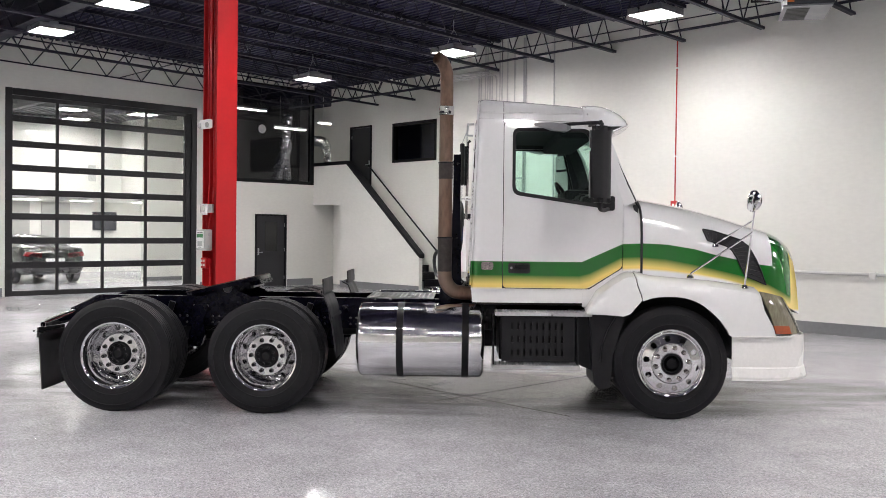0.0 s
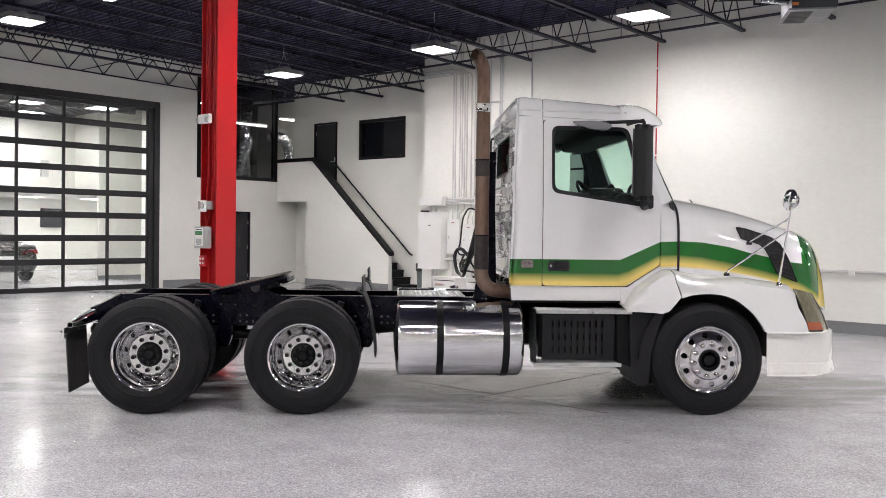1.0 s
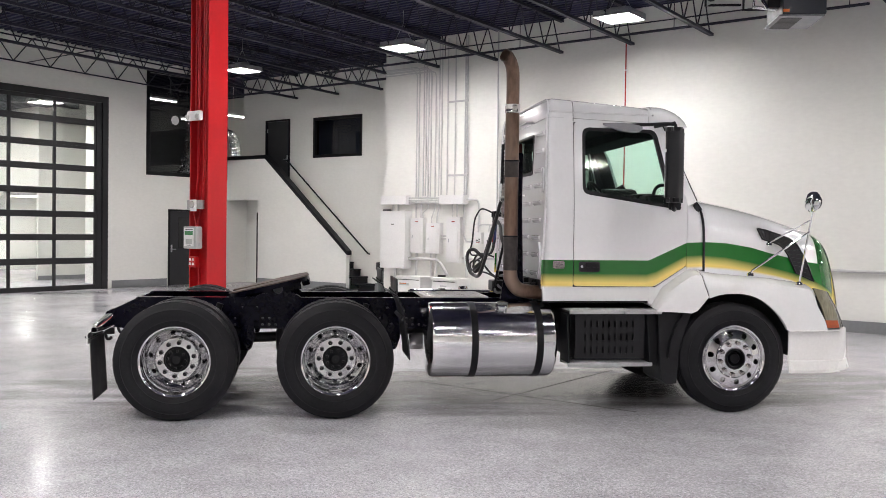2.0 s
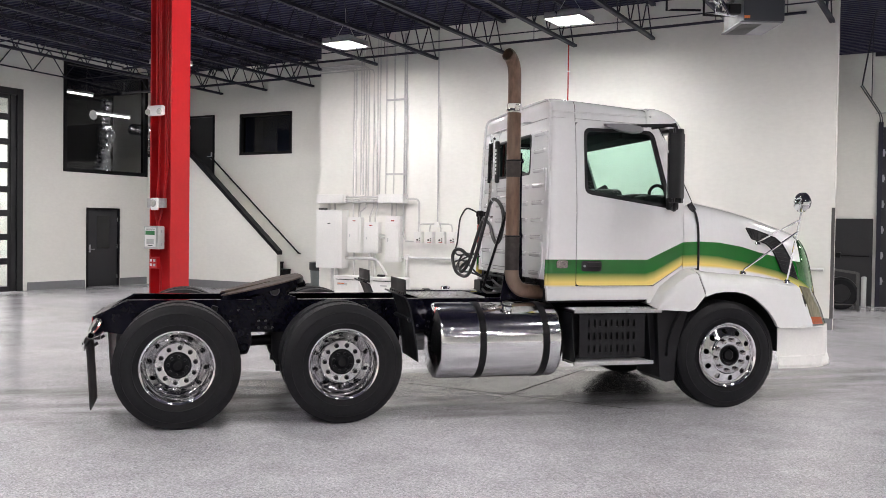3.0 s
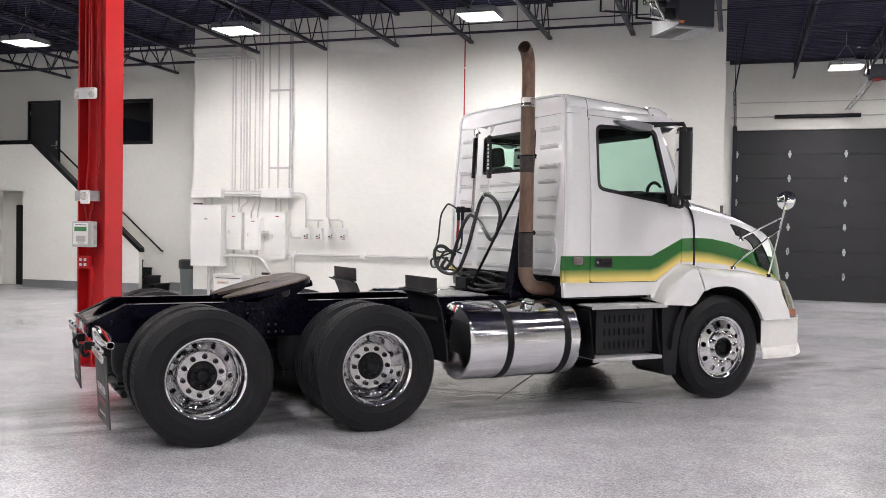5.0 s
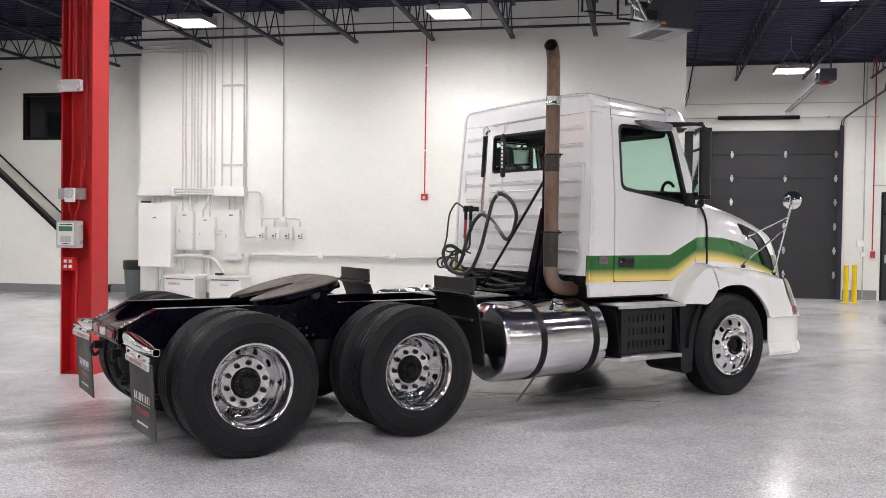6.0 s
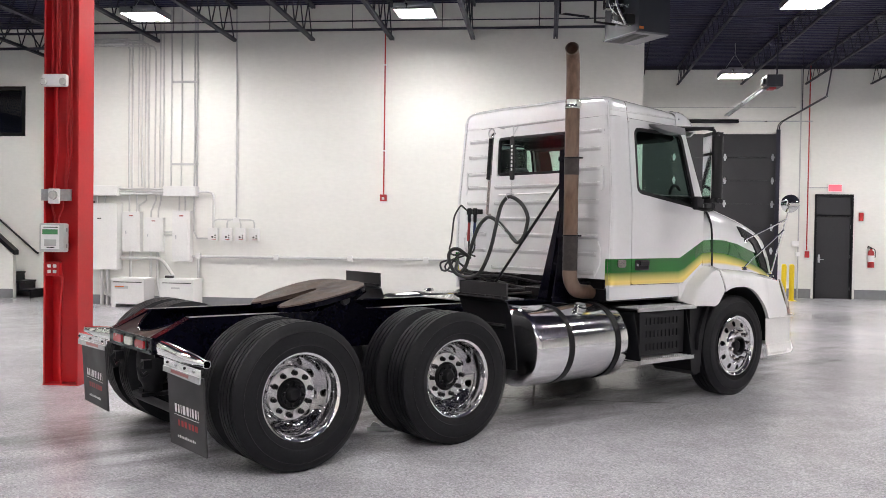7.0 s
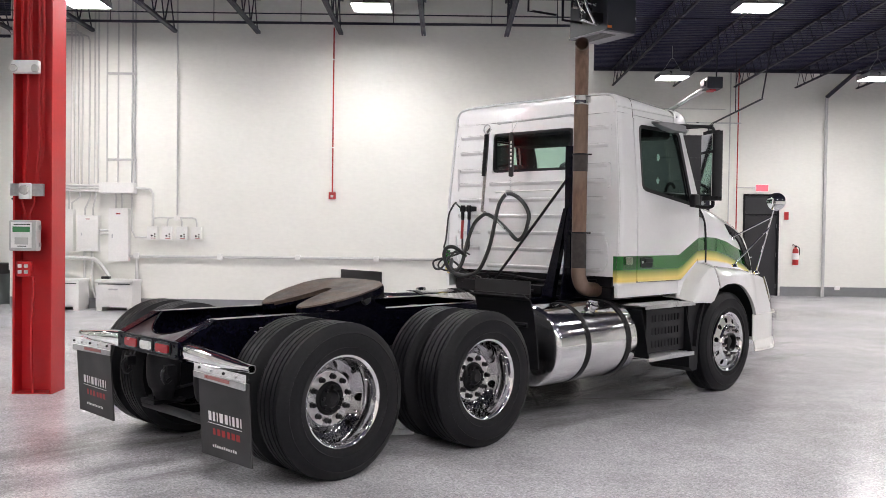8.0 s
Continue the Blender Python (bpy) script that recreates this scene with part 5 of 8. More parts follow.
# ---- electrical wall ----
def cabinet(label, x0, x1, z0, z1, depth, door=True, mark="inkred"):
    c = thing("electrical_panel", label, "electrical panel", pose((x0 + x1) / 2, FACE, z0), "electrical panels")
    w, h = (x1 - x0) / 2, z1 - z0
    bm = bmesh.new()
    box(bm, -w, w, -depth, 0.0, 0, h, 0.006)
    part("case", bm, M["wallwhite"], c)
    if door:
        bm = bmesh.new()
        box(bm, -w * 0.72, w * 0.72, -depth - 0.012, -depth - 0.001, h * 0.1, h * 0.86, 0.004)
        d = part("door", bm, M["wallwhite"], c)
        bm = bmesh.new()
        box(bm, -w * 0.62, -w * 0.5, -depth - 0.022, -depth - 0.0125, h * 0.44, h * 0.52, 0.002)
        part("latch", bm, M["steel"], d)
    bm = bmesh.new()
    box(bm, -0.04, 0.04, -depth - 0.003, -depth - 0.0005, h * 0.885 if door else h * 0.76, h * 0.91 if door else h * 0.775)
    part("label", bm, M[mark], c, "small printed label bar")
    return c


cabinet("large white-painted electrical cabinet", -15.35, -14.62, 0.72, 2.03, 0.26, False, "ink")
cabinet("white-painted steel breaker panel", -14.57, -14.2, 1.08, 1.87, 0.13)
cabinet("white-painted steel breaker panel", -14.12, -13.73, 1.08, 1.76, 0.13)
cabinet("tall white-painted breaker panel", -13.53, -13.16, 0.9, 1.9, 0.15)
for x0, x1 in ((-15.4, -14.65), (-13.7, -13.04)):
    g = thing("wire_trough", "white-painted steel wiring trough", "wiring trough", pose(x0, FACE, 2.18), "wiring troughs")
    bm = bmesh.new()
    box(bm, 0, x1 - x0, -0.2, 0, 0, 0.2, 0.006)
    part("case", bm, M["wallwhite"], g)
    bm = bmesh.new()
    box(bm, 0.02, x1 - x0 - 0.02, -0.206, -0.2005, 0.015, 0.185)
    part("cover", bm, M["wallwhite"], g)
for k in range(4):
    x = -12.72 + k * 0.277
    s = thing("disconnect_switch", "small white-painted switch box with black knobs", "switch", pose(x, FACE, 1.32), "disconnect switches")
    bm = bmesh.new()
    box(bm, -0.095, 0.095, -0.12, 0, 0, 0.25, 0.006)
    part("case", bm, M["wallwhite"], s)
    bm = bmesh.new()
    lathe(bm, [(0.001, -0.14), (0.017, -0.138), (0.02, -0.121)], 12, axis="y", at=(0.0, 0, 0.075))
    part("knob", bm, M["black"], s)
    for z in (0.06, 0.105):
        bm = bmesh.new()
        lathe(bm, [(0.001, -0.132), (0.013, -0.131), (0.015, -0.121)], 12, axis="y", at=(0.055, 0, z))
        part("screw_cap", bm, M["ink"], s)
    bm = bmesh.new()
    box(bm, -0.02, 0.07, -0.123, -0.1205, 0.022, 0.034)
    part("strip", bm, M["inkred"], s, "thin red strip")


def conduit(pts, r=0.016, bend=0, off=0.055, m="pipewhite", label="thin white-painted conduit on the wall"):
    bm = bmesh.new()
    tube(bm, [V(p[0], FACE - (p[2] if len(p) > 2 else off), p[1]) for p in pts], r * 1.2, 8, bend=bend)
    return solid("conduit", bm, M[m], label, "conduit", group="wall conduits")


# risers that turn along the wall head
for k, (x, zt) in enumerate(((-14.47, 5.2), (-14.4, 5.28), (-14.13, 5.25), (-14.06, 5.21), (-13.93, 5.15))):
    conduit([(-15.43, zt), (x - 0.12, zt), (x - 0.03, zt - 0.03), (x, zt - 0.12), (x, 2.3)], 0.014)
for x in (-14.27, -14.2, -13.83, -13.76, -13.6, -13.39):
    conduit([(x, 5.85), (x, 2.37)], 0.013)
for x in (-13.12, -13.07):
    conduit([(x, 5.85), (x, 2.38)], 0.016, m="conduit", label="bare grey conduit on the wall")
conduit([(-12.285, 5.85), (-12.26, 1.72)], 0.014, m="conduit", label="bare grey conduit on the wall")
for z in (4.425, 2.807):
    for dz in (0, 0.02):
        conduit([(-13.58, z + dz), (-13.04, z + dz)], 0.01, m="conduit", label="grey strut across the conduits", off=0.06)
for dz in (0.0, 0.05, 0.1):
    conduit([(-14.65, 2.22 + dz), (-13.7, 2.22 + dz)], 0.018, off=0.08)
# between troughs and panels
for x in (-15.1, -14.95):
    conduit([(x, 2.18), (x, 2.03)], 0.02, off=0.1)
for a, b, z in ((-14.45, -14.45, 1.87), (-14.3, -14.3, 1.87), (-13.9, -14.0, 1.76), (-13.8, -13.85, 1.76), (-14.1, -14.25, 1.87), (-13.42, -13.42, 1.9), (-13.3, -13.3, 1.9)):
    conduit([(a, 2.25), (a, 2.1), (b, z + 0.12), (b, z - 0.01)], 0.014, off=0.07)
conduit([(-13.04, 2.28), (-12.86, 2.28), (-12.76, 2.26), (-12.72, 2.18), (-12.72, 1.57)], 0.018, off=0.07)
conduit([(-13.12, 2.2), (-13.12, 1.5), (-13.05, 1.36), (-12.82, 1.36)], 0.016, off=0.06)
for x in (-12.72, -12.443, -12.166, -11.889):
    sgn = -1 if x < -12.26 else 1
    conduit([(-12.26, 1.74), (x - sgn * 0.1, 1.74), (x - sgn * 0.02, 1.72), (x, 1.65), (x, 1.57)], 0.013, off=0.07)
for dz in (0, 0.06):
    conduit([(-13.73, 1.42 + dz), (-13.53, 1.42 + dz)], 0.016, off=0.07)
b = thing("junction_box", "small white-painted junction box", "electrical box", pose(-12.26, FACE, 1.72), "junction boxes")
bm = bmesh.new()
box(bm, -0.06, 0.06, -0.09, 0, -0.04, 0.06, 0.005)
part("case", bm, M["wallwhite"], b)
# long run to the right with couplings
conduit([(-13.16, 1.0), (-4.6, 1.03)], 0.022, off=0.045)
for x in (-13.03, -11.45, -9.98, -8.5, -7.1, -5.7):
    b = thing("junction_box", "small white-painted junction box", "electrical box", pose(x, FACE, 1.01), "junction boxes")
    bm = bmesh.new()
    box(bm, -0.05, 0.05, -0.085, 0, -0.055, 0.055, 0.006)
    part("case", bm, M["wallwhite"], b)
conduit([(-13.02, 0.96), (-13.02, 0.2), (-13.05, 0.1)], 0.028, off=0.06)
conduit([(-14.62, 0.95), (-13.95, 0.95), (-13.75, 0.9), (-13.6, 0.72), (-13.52, 0.6)], 0.028, bend=4, off=0.1)
for x in (-15.0, -14.88):
    conduit([(x, 0.72), (x, 0.0)], 0.03, off=0.1)
for x in (-14.42, -14.0, -13.86):
    conduit([(x, 1.08), (x, 0.45), (x + 0.06, 0.2)], 0.022, off=0.07)
conduit([(-14.95, 0.45, 0.1), (-14.9, 0.25, 0.12), (-14.7, 0.16, 0.2)], 0.02, bend=4)


def transformer(x0, x1, plated):
    t = thing("transformer", "white-painted dry transformer cabinet on feet", "transformer", pose((x0 + x1) / 2, FACE - 0.33, 0), "transformers")
    w = (x1 - x0) / 2
    bm = bmesh.new()
    box(bm, -w, w, -0.22, 0.26, 0.07, 0.52, 0.008)
    part("case", bm, M["wallwhite"], t)
    bm = bmesh.new()
    box(bm, -w - 0.015, w + 0.015, -0.24, 0.27, 0.52, 0.575, 0.008)
    part("lid", bm, M["wallwhite"], t)
    bm = bmesh.new()
    box(bm, -w * 0.86, w * 0.86, -0.2225, -0.2205, 0.49, 0.506)
    part("vent_slot", bm, M["ink"], t, "dark vent slot below the lid")
    bm = bmesh.new()
    box(bm, -w * 0.75 if plated else -w * 0.3, w * 0.05 if plated else w * 0.2, -0.2235, -0.2205, 0.37 if plated else 0.385, 0.425 if plated else 0.415)
    plate = part("nameplate", bm, M["panelgrey" if plated else "conduit"], t, "small grey nameplate")
    if plated:
        bm = bmesh.new()
        box(bm, -w * 0.73, -w * 0.2, -0.2265, -0.224, 0.402, 0.42)
        part("printed_bar", bm, M["orange"], plate)
    for dx in (-w + 0.06, w - 0.06):
        bm = bmesh.new()
        box(bm, dx - 0.05, dx + 0.05, -0.2, 0.24, 0.0, 0.07)
        part("foot", bm, M["wallwhite"], t)
    for k in range(5):
        bm = bmesh.new()
        box(bm, -w * 0.8, w * 0.8, -0.224, -0.2205, 0.1 + k * 0.03, 0.112 + k * 0.03)
        part("louvre", bm, M["wallwhite"], t)


transformer(-14.6, -13.92, True)
transformer(-13.61, -12.93, False)
bm = bmesh.new()
box(bm, -13.58, -13.42, FACE - 0.38, FACE - 0.28, 0.58, 0.63, 0.015)
solid("work_glove", bm, M["hose"], "dark glove lying on the transformer", "glove")
bm = bmesh.new()
box(bm, -15.34, -15.14, FACE - 0.2, FACE - 0.1, 2.03, 2.07, 0.015)
solid("tool", bm, M["hose"], "dark tool lying on the electrical cabinet", "tool")

# fire alarm pull on its red pipe
bm = bmesh.new()
tube(bm, [V(-9.34, FACE - 0.04, 5.35), V(-9.34, FACE - 0.04, 2.25)], 0.013, 8)
solid("pipe", bm, M["redpipe"], "thin red conduit down the wall", "pipe", group="wall pipes")
for z in (4.75, 3.1):
    bm = bmesh.new()
    box(bm, -9.365, -9.315, FACE - 0.055, FACE, z - 0.012, z + 0.012, 0.003)
    solid("pipe_clip", bm, M["white"], "small pale pipe clip", "clip", group="pipe clips")
pl = thing("alarm_box", "small red alarm box at the end of a conduit", "alarm", pose(-9.34, FACE, 2.13))
bm = bmesh.new()
box(bm, -0.065, 0.065, -0.09, 0.0, 0.0, 0.13, 0.01)
part("case", bm, M["redpipe"], pl)
bm = bmesh.new()
box(bm, -0.025, 0.025, -0.105, -0.0905, 0.03, 0.075, 0.004)
part("lever", bm, M["inkwhite"], pl)

# ---- the truck ----
truck = thing("semi_truck", "white day-cab semi tractor truck with green and yellow stripe", "truck", pose(-8.18, 4.925, 0, 0, 0, 45))
WR = 0.5


def side_y(z):
    return 1.085 if z < 1.85 else 1.085 - 0.085 * (z - 1.85) / 0.93


# wheels
def tyre_mesh():
    bm = bmesh.new()
    half = [(0.288, -0.10), (0.30, -0.118), (0.33, -0.131), (0.343, -0.134), (0.346, -0.138), (0.352, -0.136), (0.375, -0.14), (0.42, -0.139), (0.434, -0.1365), (0.437, -0.14), (0.443, -0.134), (0.455, -0.13), (0.478, -0.118), (0.492, -0.106)]
    tread = [(WR, -0.1)]
    for g in (-0.066, -0.026, 0.026, 0.066):
        tread += [(WR, g - 0.006), (WR - 0.014, g - 0.004), (WR - 0.014, g + 0.004), (WR, g + 0.006)]
    tread += [(WR, 0.1)]
    vs = lathe(bm, half + tread + [(r, -a) for r, a in reversed(half)] + [half[0]], 144)
    first, last = len(half), len(half) + len(tread) - 1
    for i in (first - 1, first, last, last + 1):
        for k in range(0, 144, 3):
            v = vs[i][k]
            f = 1 - 0.002 / math.hypot(v.co.x, v.co.z)
            v.co.x, v.co.z = v.co.x * f, v.co.z * f
    return mesh_of("tyre", bm, M["rubber"], 30)


def disc_holes(bm, y, r_in, r_out, r_mid, hole, n=10, dish=None):
    """A wheel disc with a ring of round hand holes right through it."""
    k = 6
    for i in range(n):
        a0 = 2 * math.pi * i / n
        half = math.pi / n
        outer = []
        for a, r in [(a0 - half + 2 * half * j / k, r_out) for j in range(k + 1)] + [(a0 + half - 2 * half * j / k, r_in) for j in range(k + 1)]:
            outer.append(V(r * math.cos(a), y(r), r * math.sin(a)))
        c = V(r_mid * math.cos(a0), 0, r_mid * math.sin(a0))
        inner = []
        for p in outer:
            d = (V(p.x, 0, p.z) - c).normalized() * hole
            q = c + d
            rr = math.hypot(q.x, q.z)
            inner.append(V(q.x, y(rr), q.z))
        deep = [p + V(0, 0.02, 0) for p in inner]
        grid(bm, [outer, inner, deep], closed=True)


def rear_rim_mesh():
    """Deep-dished dual wheel, its outer flange at y = 0, inboard towards +y."""
    bm = bmesh.new()
    lathe(bm, [(0.286, 0.012), (0.298, 0.006), (0.302, -0.004), (0.296, -0.01), (0.284, -0.006), (0.276, 0.006), (0.274, 0.026), (0.268, 0.034), (0.264, 0.048), (0.259, 0.066), (0.2555, 0.084), (0.2545, 0.104), (0.2545, 0.122), (0.2555, 0.14), (0.2575, 0.158), (0.2585, 0.174), (0.258, 0.2), (0.257, 0.226)], 64)
    disc_holes(bm, lambda r: 0.178 + 0.048 * max(0.0, min(1.0, (r - 0.192) / 0.065)), 0.192, 0.257, 0.2235, 0.0215)
    lathe(bm, [(0.192, 0.178), (0.188, 0.168), (0.185, 0.152), (0.181, 0.144), (0.174, 0.14)], 56)
    lathe(bm, [(0.28, 0.27), (0.257, 0.226)], 56)
    return mesh_of("rim", bm, M["alloy"], 40)


def nut_ring_mesh(y, r0, r1):
    bm = bmesh.new()
    lathe(bm, [(r1, y + 0.006), (r1 - 0.002, y), (r0, y), (r0 - 0.01, y + 0.01)], 56)
    return mesh_of("nut_ring", bm, M["brushed"], 40)


def front_rim_mesh():
    bm = bmesh.new()
    lathe(bm, [(0.286, 0.012), (0.298, 0.006), (0.302, -0.004), (0.296, -0.01), (0.284, -0.006), (0.276, 0.006), (0.27, 0.022), (0.262, 0.024), (0.258, 0.018)], 48)
    disc_holes(bm, lambda r: 0.018 - (0.258 - r) * 0.3, 0.18, 0.258, 0.22, 0.027)
    lathe(bm, [(0.18, -0.0054), (0.176, -0.009), (0.172, -0.022), (0.168, -0.026), (0.12, -0.026), (0.11, -0.02), (0.095, 0.0)], 48)
    return mesh_of("rim", bm, M["alloy"], 40)


def nut_mesh(rad=0.0165, out=0.035):
    bm = bmesh.new()
    lathe(bm, [(0.001, -out), (rad * 0.7, -out), (rad, -out + 0.006), (rad, -0.004), (rad + 0.004, 0.0)], 8)
    return mesh_of("lug_nut", bm, M["steel"], 30)


def hub_mesh(rear):
    bm = bmesh.new()
    if rear:
        lathe(bm, [(0.112, 0.2), (0.11, 0.135), (0.105, 0.128), (0.095, 0.122), (0.09, 0.112), (0.06, 0.112), (0.054, 0.104), (0.04, 0.09), (0.034, 0.086), (0.001, 0.086)], 28)
        for i in range(8):
            a = 2 * math.pi * i / 8
            lathe(bm, [(0.001, 0.094), (0.011, 0.094), (0.013, 0.1), (0.013, 0.114)], 6, at=(0.074 * math.cos(a), 0, 0.074 * math.sin(a)))
    else:
        lathe(bm, [(0.1, 0.0), (0.095, -0.04), (0.09, -0.046), (0.082, -0.046), (0.076, -0.038), (0.072, 0.01), (0.055, 0.02), (0.05, -0.012), (0.042, -0.02), (0.001, -0.022)], 28)
        for i in range(6):
            a = 2 * math.pi * i / 6
            lathe(bm, [(0.001, -0.052), (0.005, -0.052), (0.006, -0.044)], 6, at=(0.086 * math.cos(a), 0, 0.086 * math.sin(a)))
    return mesh_of("hub", bm, M["black"], 30)


TYRE, REAR_RIM, FRONT_RIM = tyre_mesh(), rear_rim_mesh(), front_rim_mesh()
REAR_HUB, FRONT_HUB = hub_mesh(True), hub_mesh(False)
REAR_RING, FRONT_RING = nut_ring_mesh(0.138, 0.105, 0.178), nut_ring_mesh(-0.027, 0.1, 0.165)
REAR_NUT, FRONT_NUT = nut_mesh(), nut_mesh(0.018, 0.034)
REAR_NUT.materials[0] = M["black"]
FRONT_RING.materials[0] = M["alloy"]
FRONT_NUT.materials[0] = M["ringgrey"]


def wheel(x, y, side, rim, hub=None, nut=None, nut_y=0.0, spin=0.0, tyre_in=0.105):
    """side -1: the right-hand side. y: the plane of the outer flange."""
    w = new("wheel", rim)
    w.parent = truck
    w.matrix_basis = pose(x, y, WR, 0, 0, 0 if side < 0 else 180) @ pose(0, 0, 0, 0, spin, 0)
    t = new("tyre", TYRE)
    t.parent = w
    t.location = (0, tyre_in, 0)
    if hub:
        new("hub", hub).parent = w
        new("nut_ring", REAR_RING if nut_y > 0 else FRONT_RING).parent = w
        for i in range(10):
            a = 2 * math.pi * (i + 0.5) / 10
            o = new("lug_nut", nut)
            o.parent = w
            o.location = (0.1425 * math.cos(a), nut_y, 0.1425 * math.sin(a))
    return w


for k, x in enumerate((-0.669, 0.669)):
    for s in (-1, 1):
        wheel(x, s * 1.2, s, REAR_RIM, REAR_HUB, REAR_NUT, 0.138, spin=7 + 11 * k)
        inner = wheel(x, s * 0.65, -s, REAR_RIM, spin=20)
for s in (-1, 1):
    wheel(4.272, s * 1.2, s, FRONT_RIM, FRONT_HUB, FRONT_NUT, -0.027, spin=9, tyre_in=0.13)

# chassis
RAIL = [(-1.37, 0.72), (-1.37, 0.845), (-1.12, 0.972), (5.2, 0.972), (5.2, 0.72), (3.4, 0.70), (-0.95, 0.69), (-1.1, 0.68)]
for s in (-1, 1):
    bm = bmesh.new()
    prism(bm, RAIL, s * 0.42, s * 0.432)
    box(bm, -1.12, 5.2, s * 0.345, s * 0.435, 0.972, 0.982)
    box(bm, -0.95, 5.2, s * 0.345, s * 0.42, 0.69, 0.70)
    grid(bm, [[V(-1.37, s * 0.345, 0.854), V(-1.37, s * 0.435, 0.854)], [V(-1.12, s * 0.345, 0.981), V(-1.12, s * 0.435, 0.981)]])
    for k in range(46):
        x = -0.95 + k * 0.075
        for z in (0.76, 0.9):
            if (k * 7 + int(z * 10)) % 5 < 3:
                lathe(bm, [(0.001, s * 0.452), (0.008, s * 0.45), (0.013, s * 0.443), (0.015, s * 0.432)], 8, at=(x, 0, z))
    part("frame_rail", bm, M["frame_black"], truck)
for x in (-0.35, 0.3, 1.25, 2.2, 3.1):
    bm = bmesh.new()
    box(bm, x - 0.05, x + 0.05, -0.42, 0.42, 0.74, 0.93, 0.01)
    part("crossmember", bm, M["frame_black"], truck)

# chalk scribble on the rail
bm = bmesh.new()
tube(bm, [V(-0.83 + 0.014 * k, -0.4345, 0.875 + 0.018 * math.sin(k * 2.1) + 0.008 * math.cos(k * 3.7)) for k in range(13)], 0.0022, 5)
tube(bm, [V(-0.79 + 0.02 * k, -0.4345, 0.905 + 0.006 * math.sin(k * 1.3)) for k in range(6)], 0.002, 5)
part("chalk_mark", bm, M["panelgrey"], truck, "pale chalk scribble on the black rail")

# rear closing crossmember with its dipped top plate
bm = bmesh.new()
n = 16
top, back = [], []
for k in range(n + 1):
    y = -0.345 + 0.69 * k / n
    f = abs(y) / 0.345
    dip = 0.2 * (1 - f ** 2.2)
    top.append(V(-1.1 - dip, y, 0.972 - dip * 0.55))
    back.append(V(-1.372, y, 0.85))
grid(bm, [top, back])
ob = part("rear_plate", bm, M["primer"], truck, "dark red primed sloping plate")
shell(ob, 0.008)
bm = bmesh.new()
tube(bm, [p + V(0, 0, 0.002) for p in top], 0.009, 8)
part("rolled_lip", bm, M["frame_black"], ob)
bm = bmesh.new()
box(bm, -1.39, -1.372, -0.42, 0.42, 0.738, 0.852, 0.004)
box(bm, -1.372, -1.3, -0.42, 0.42, 0.738, 0.745)
for k in range(4):
    lathe(bm, [(0.001, -1.396), (0.008, -1.395), (0.01, -1.39)], 8, axis="x", at=(0, (-0.395, -0.37, 0.37, 0.395)[k], 0.82 if k % 3 else 0.76))
bar = part("rear_light_bar", bm, M["frame_black"], truck)
for y, m in ((-0.235, "redlens"), (-0.008, "clearlens"), (0.2, "redlens")):
    w = 0.084 if m == "redlens" else 0.07
    bm = bmesh.new()
    prism(bm, [(a + y, b) for a, b in rounded(-w - 0.012, w + 0.012, 0.758, 0.838, 0.02)], -1.396, -1.3905, "x")
    part("gasket", bm, M["plastic"], bar)
    bm = bmesh.new()
    prism(bm, [(a + y, b) for a, b in rounded(-w, w, 0.77, 0.826, 0.016)], -1.408, -1.3965, "x")
    part("tail_light", bm, M[m], bar, {"redlens": "red tail light lens", "clearlens": "clear reversing light lens"}[m])
for s in (-1, 1):
    bm = bmesh.new()
    tube(bm, [V(-1.38, s * 0.28, 0.68), V(-1.42, s * 0.28, 0.64), V(-1.4, s * 0.28, 0.58), V(-1.36, s * 0.28, 0.6)], 0.015, 8, bend=3)
    box(bm, -1.4, -1.34, s * 0.28 - 0.03, s * 0.28 + 0.03, 0.63, 0.69)
    part("tow_hook", bm, M["black"], truck)

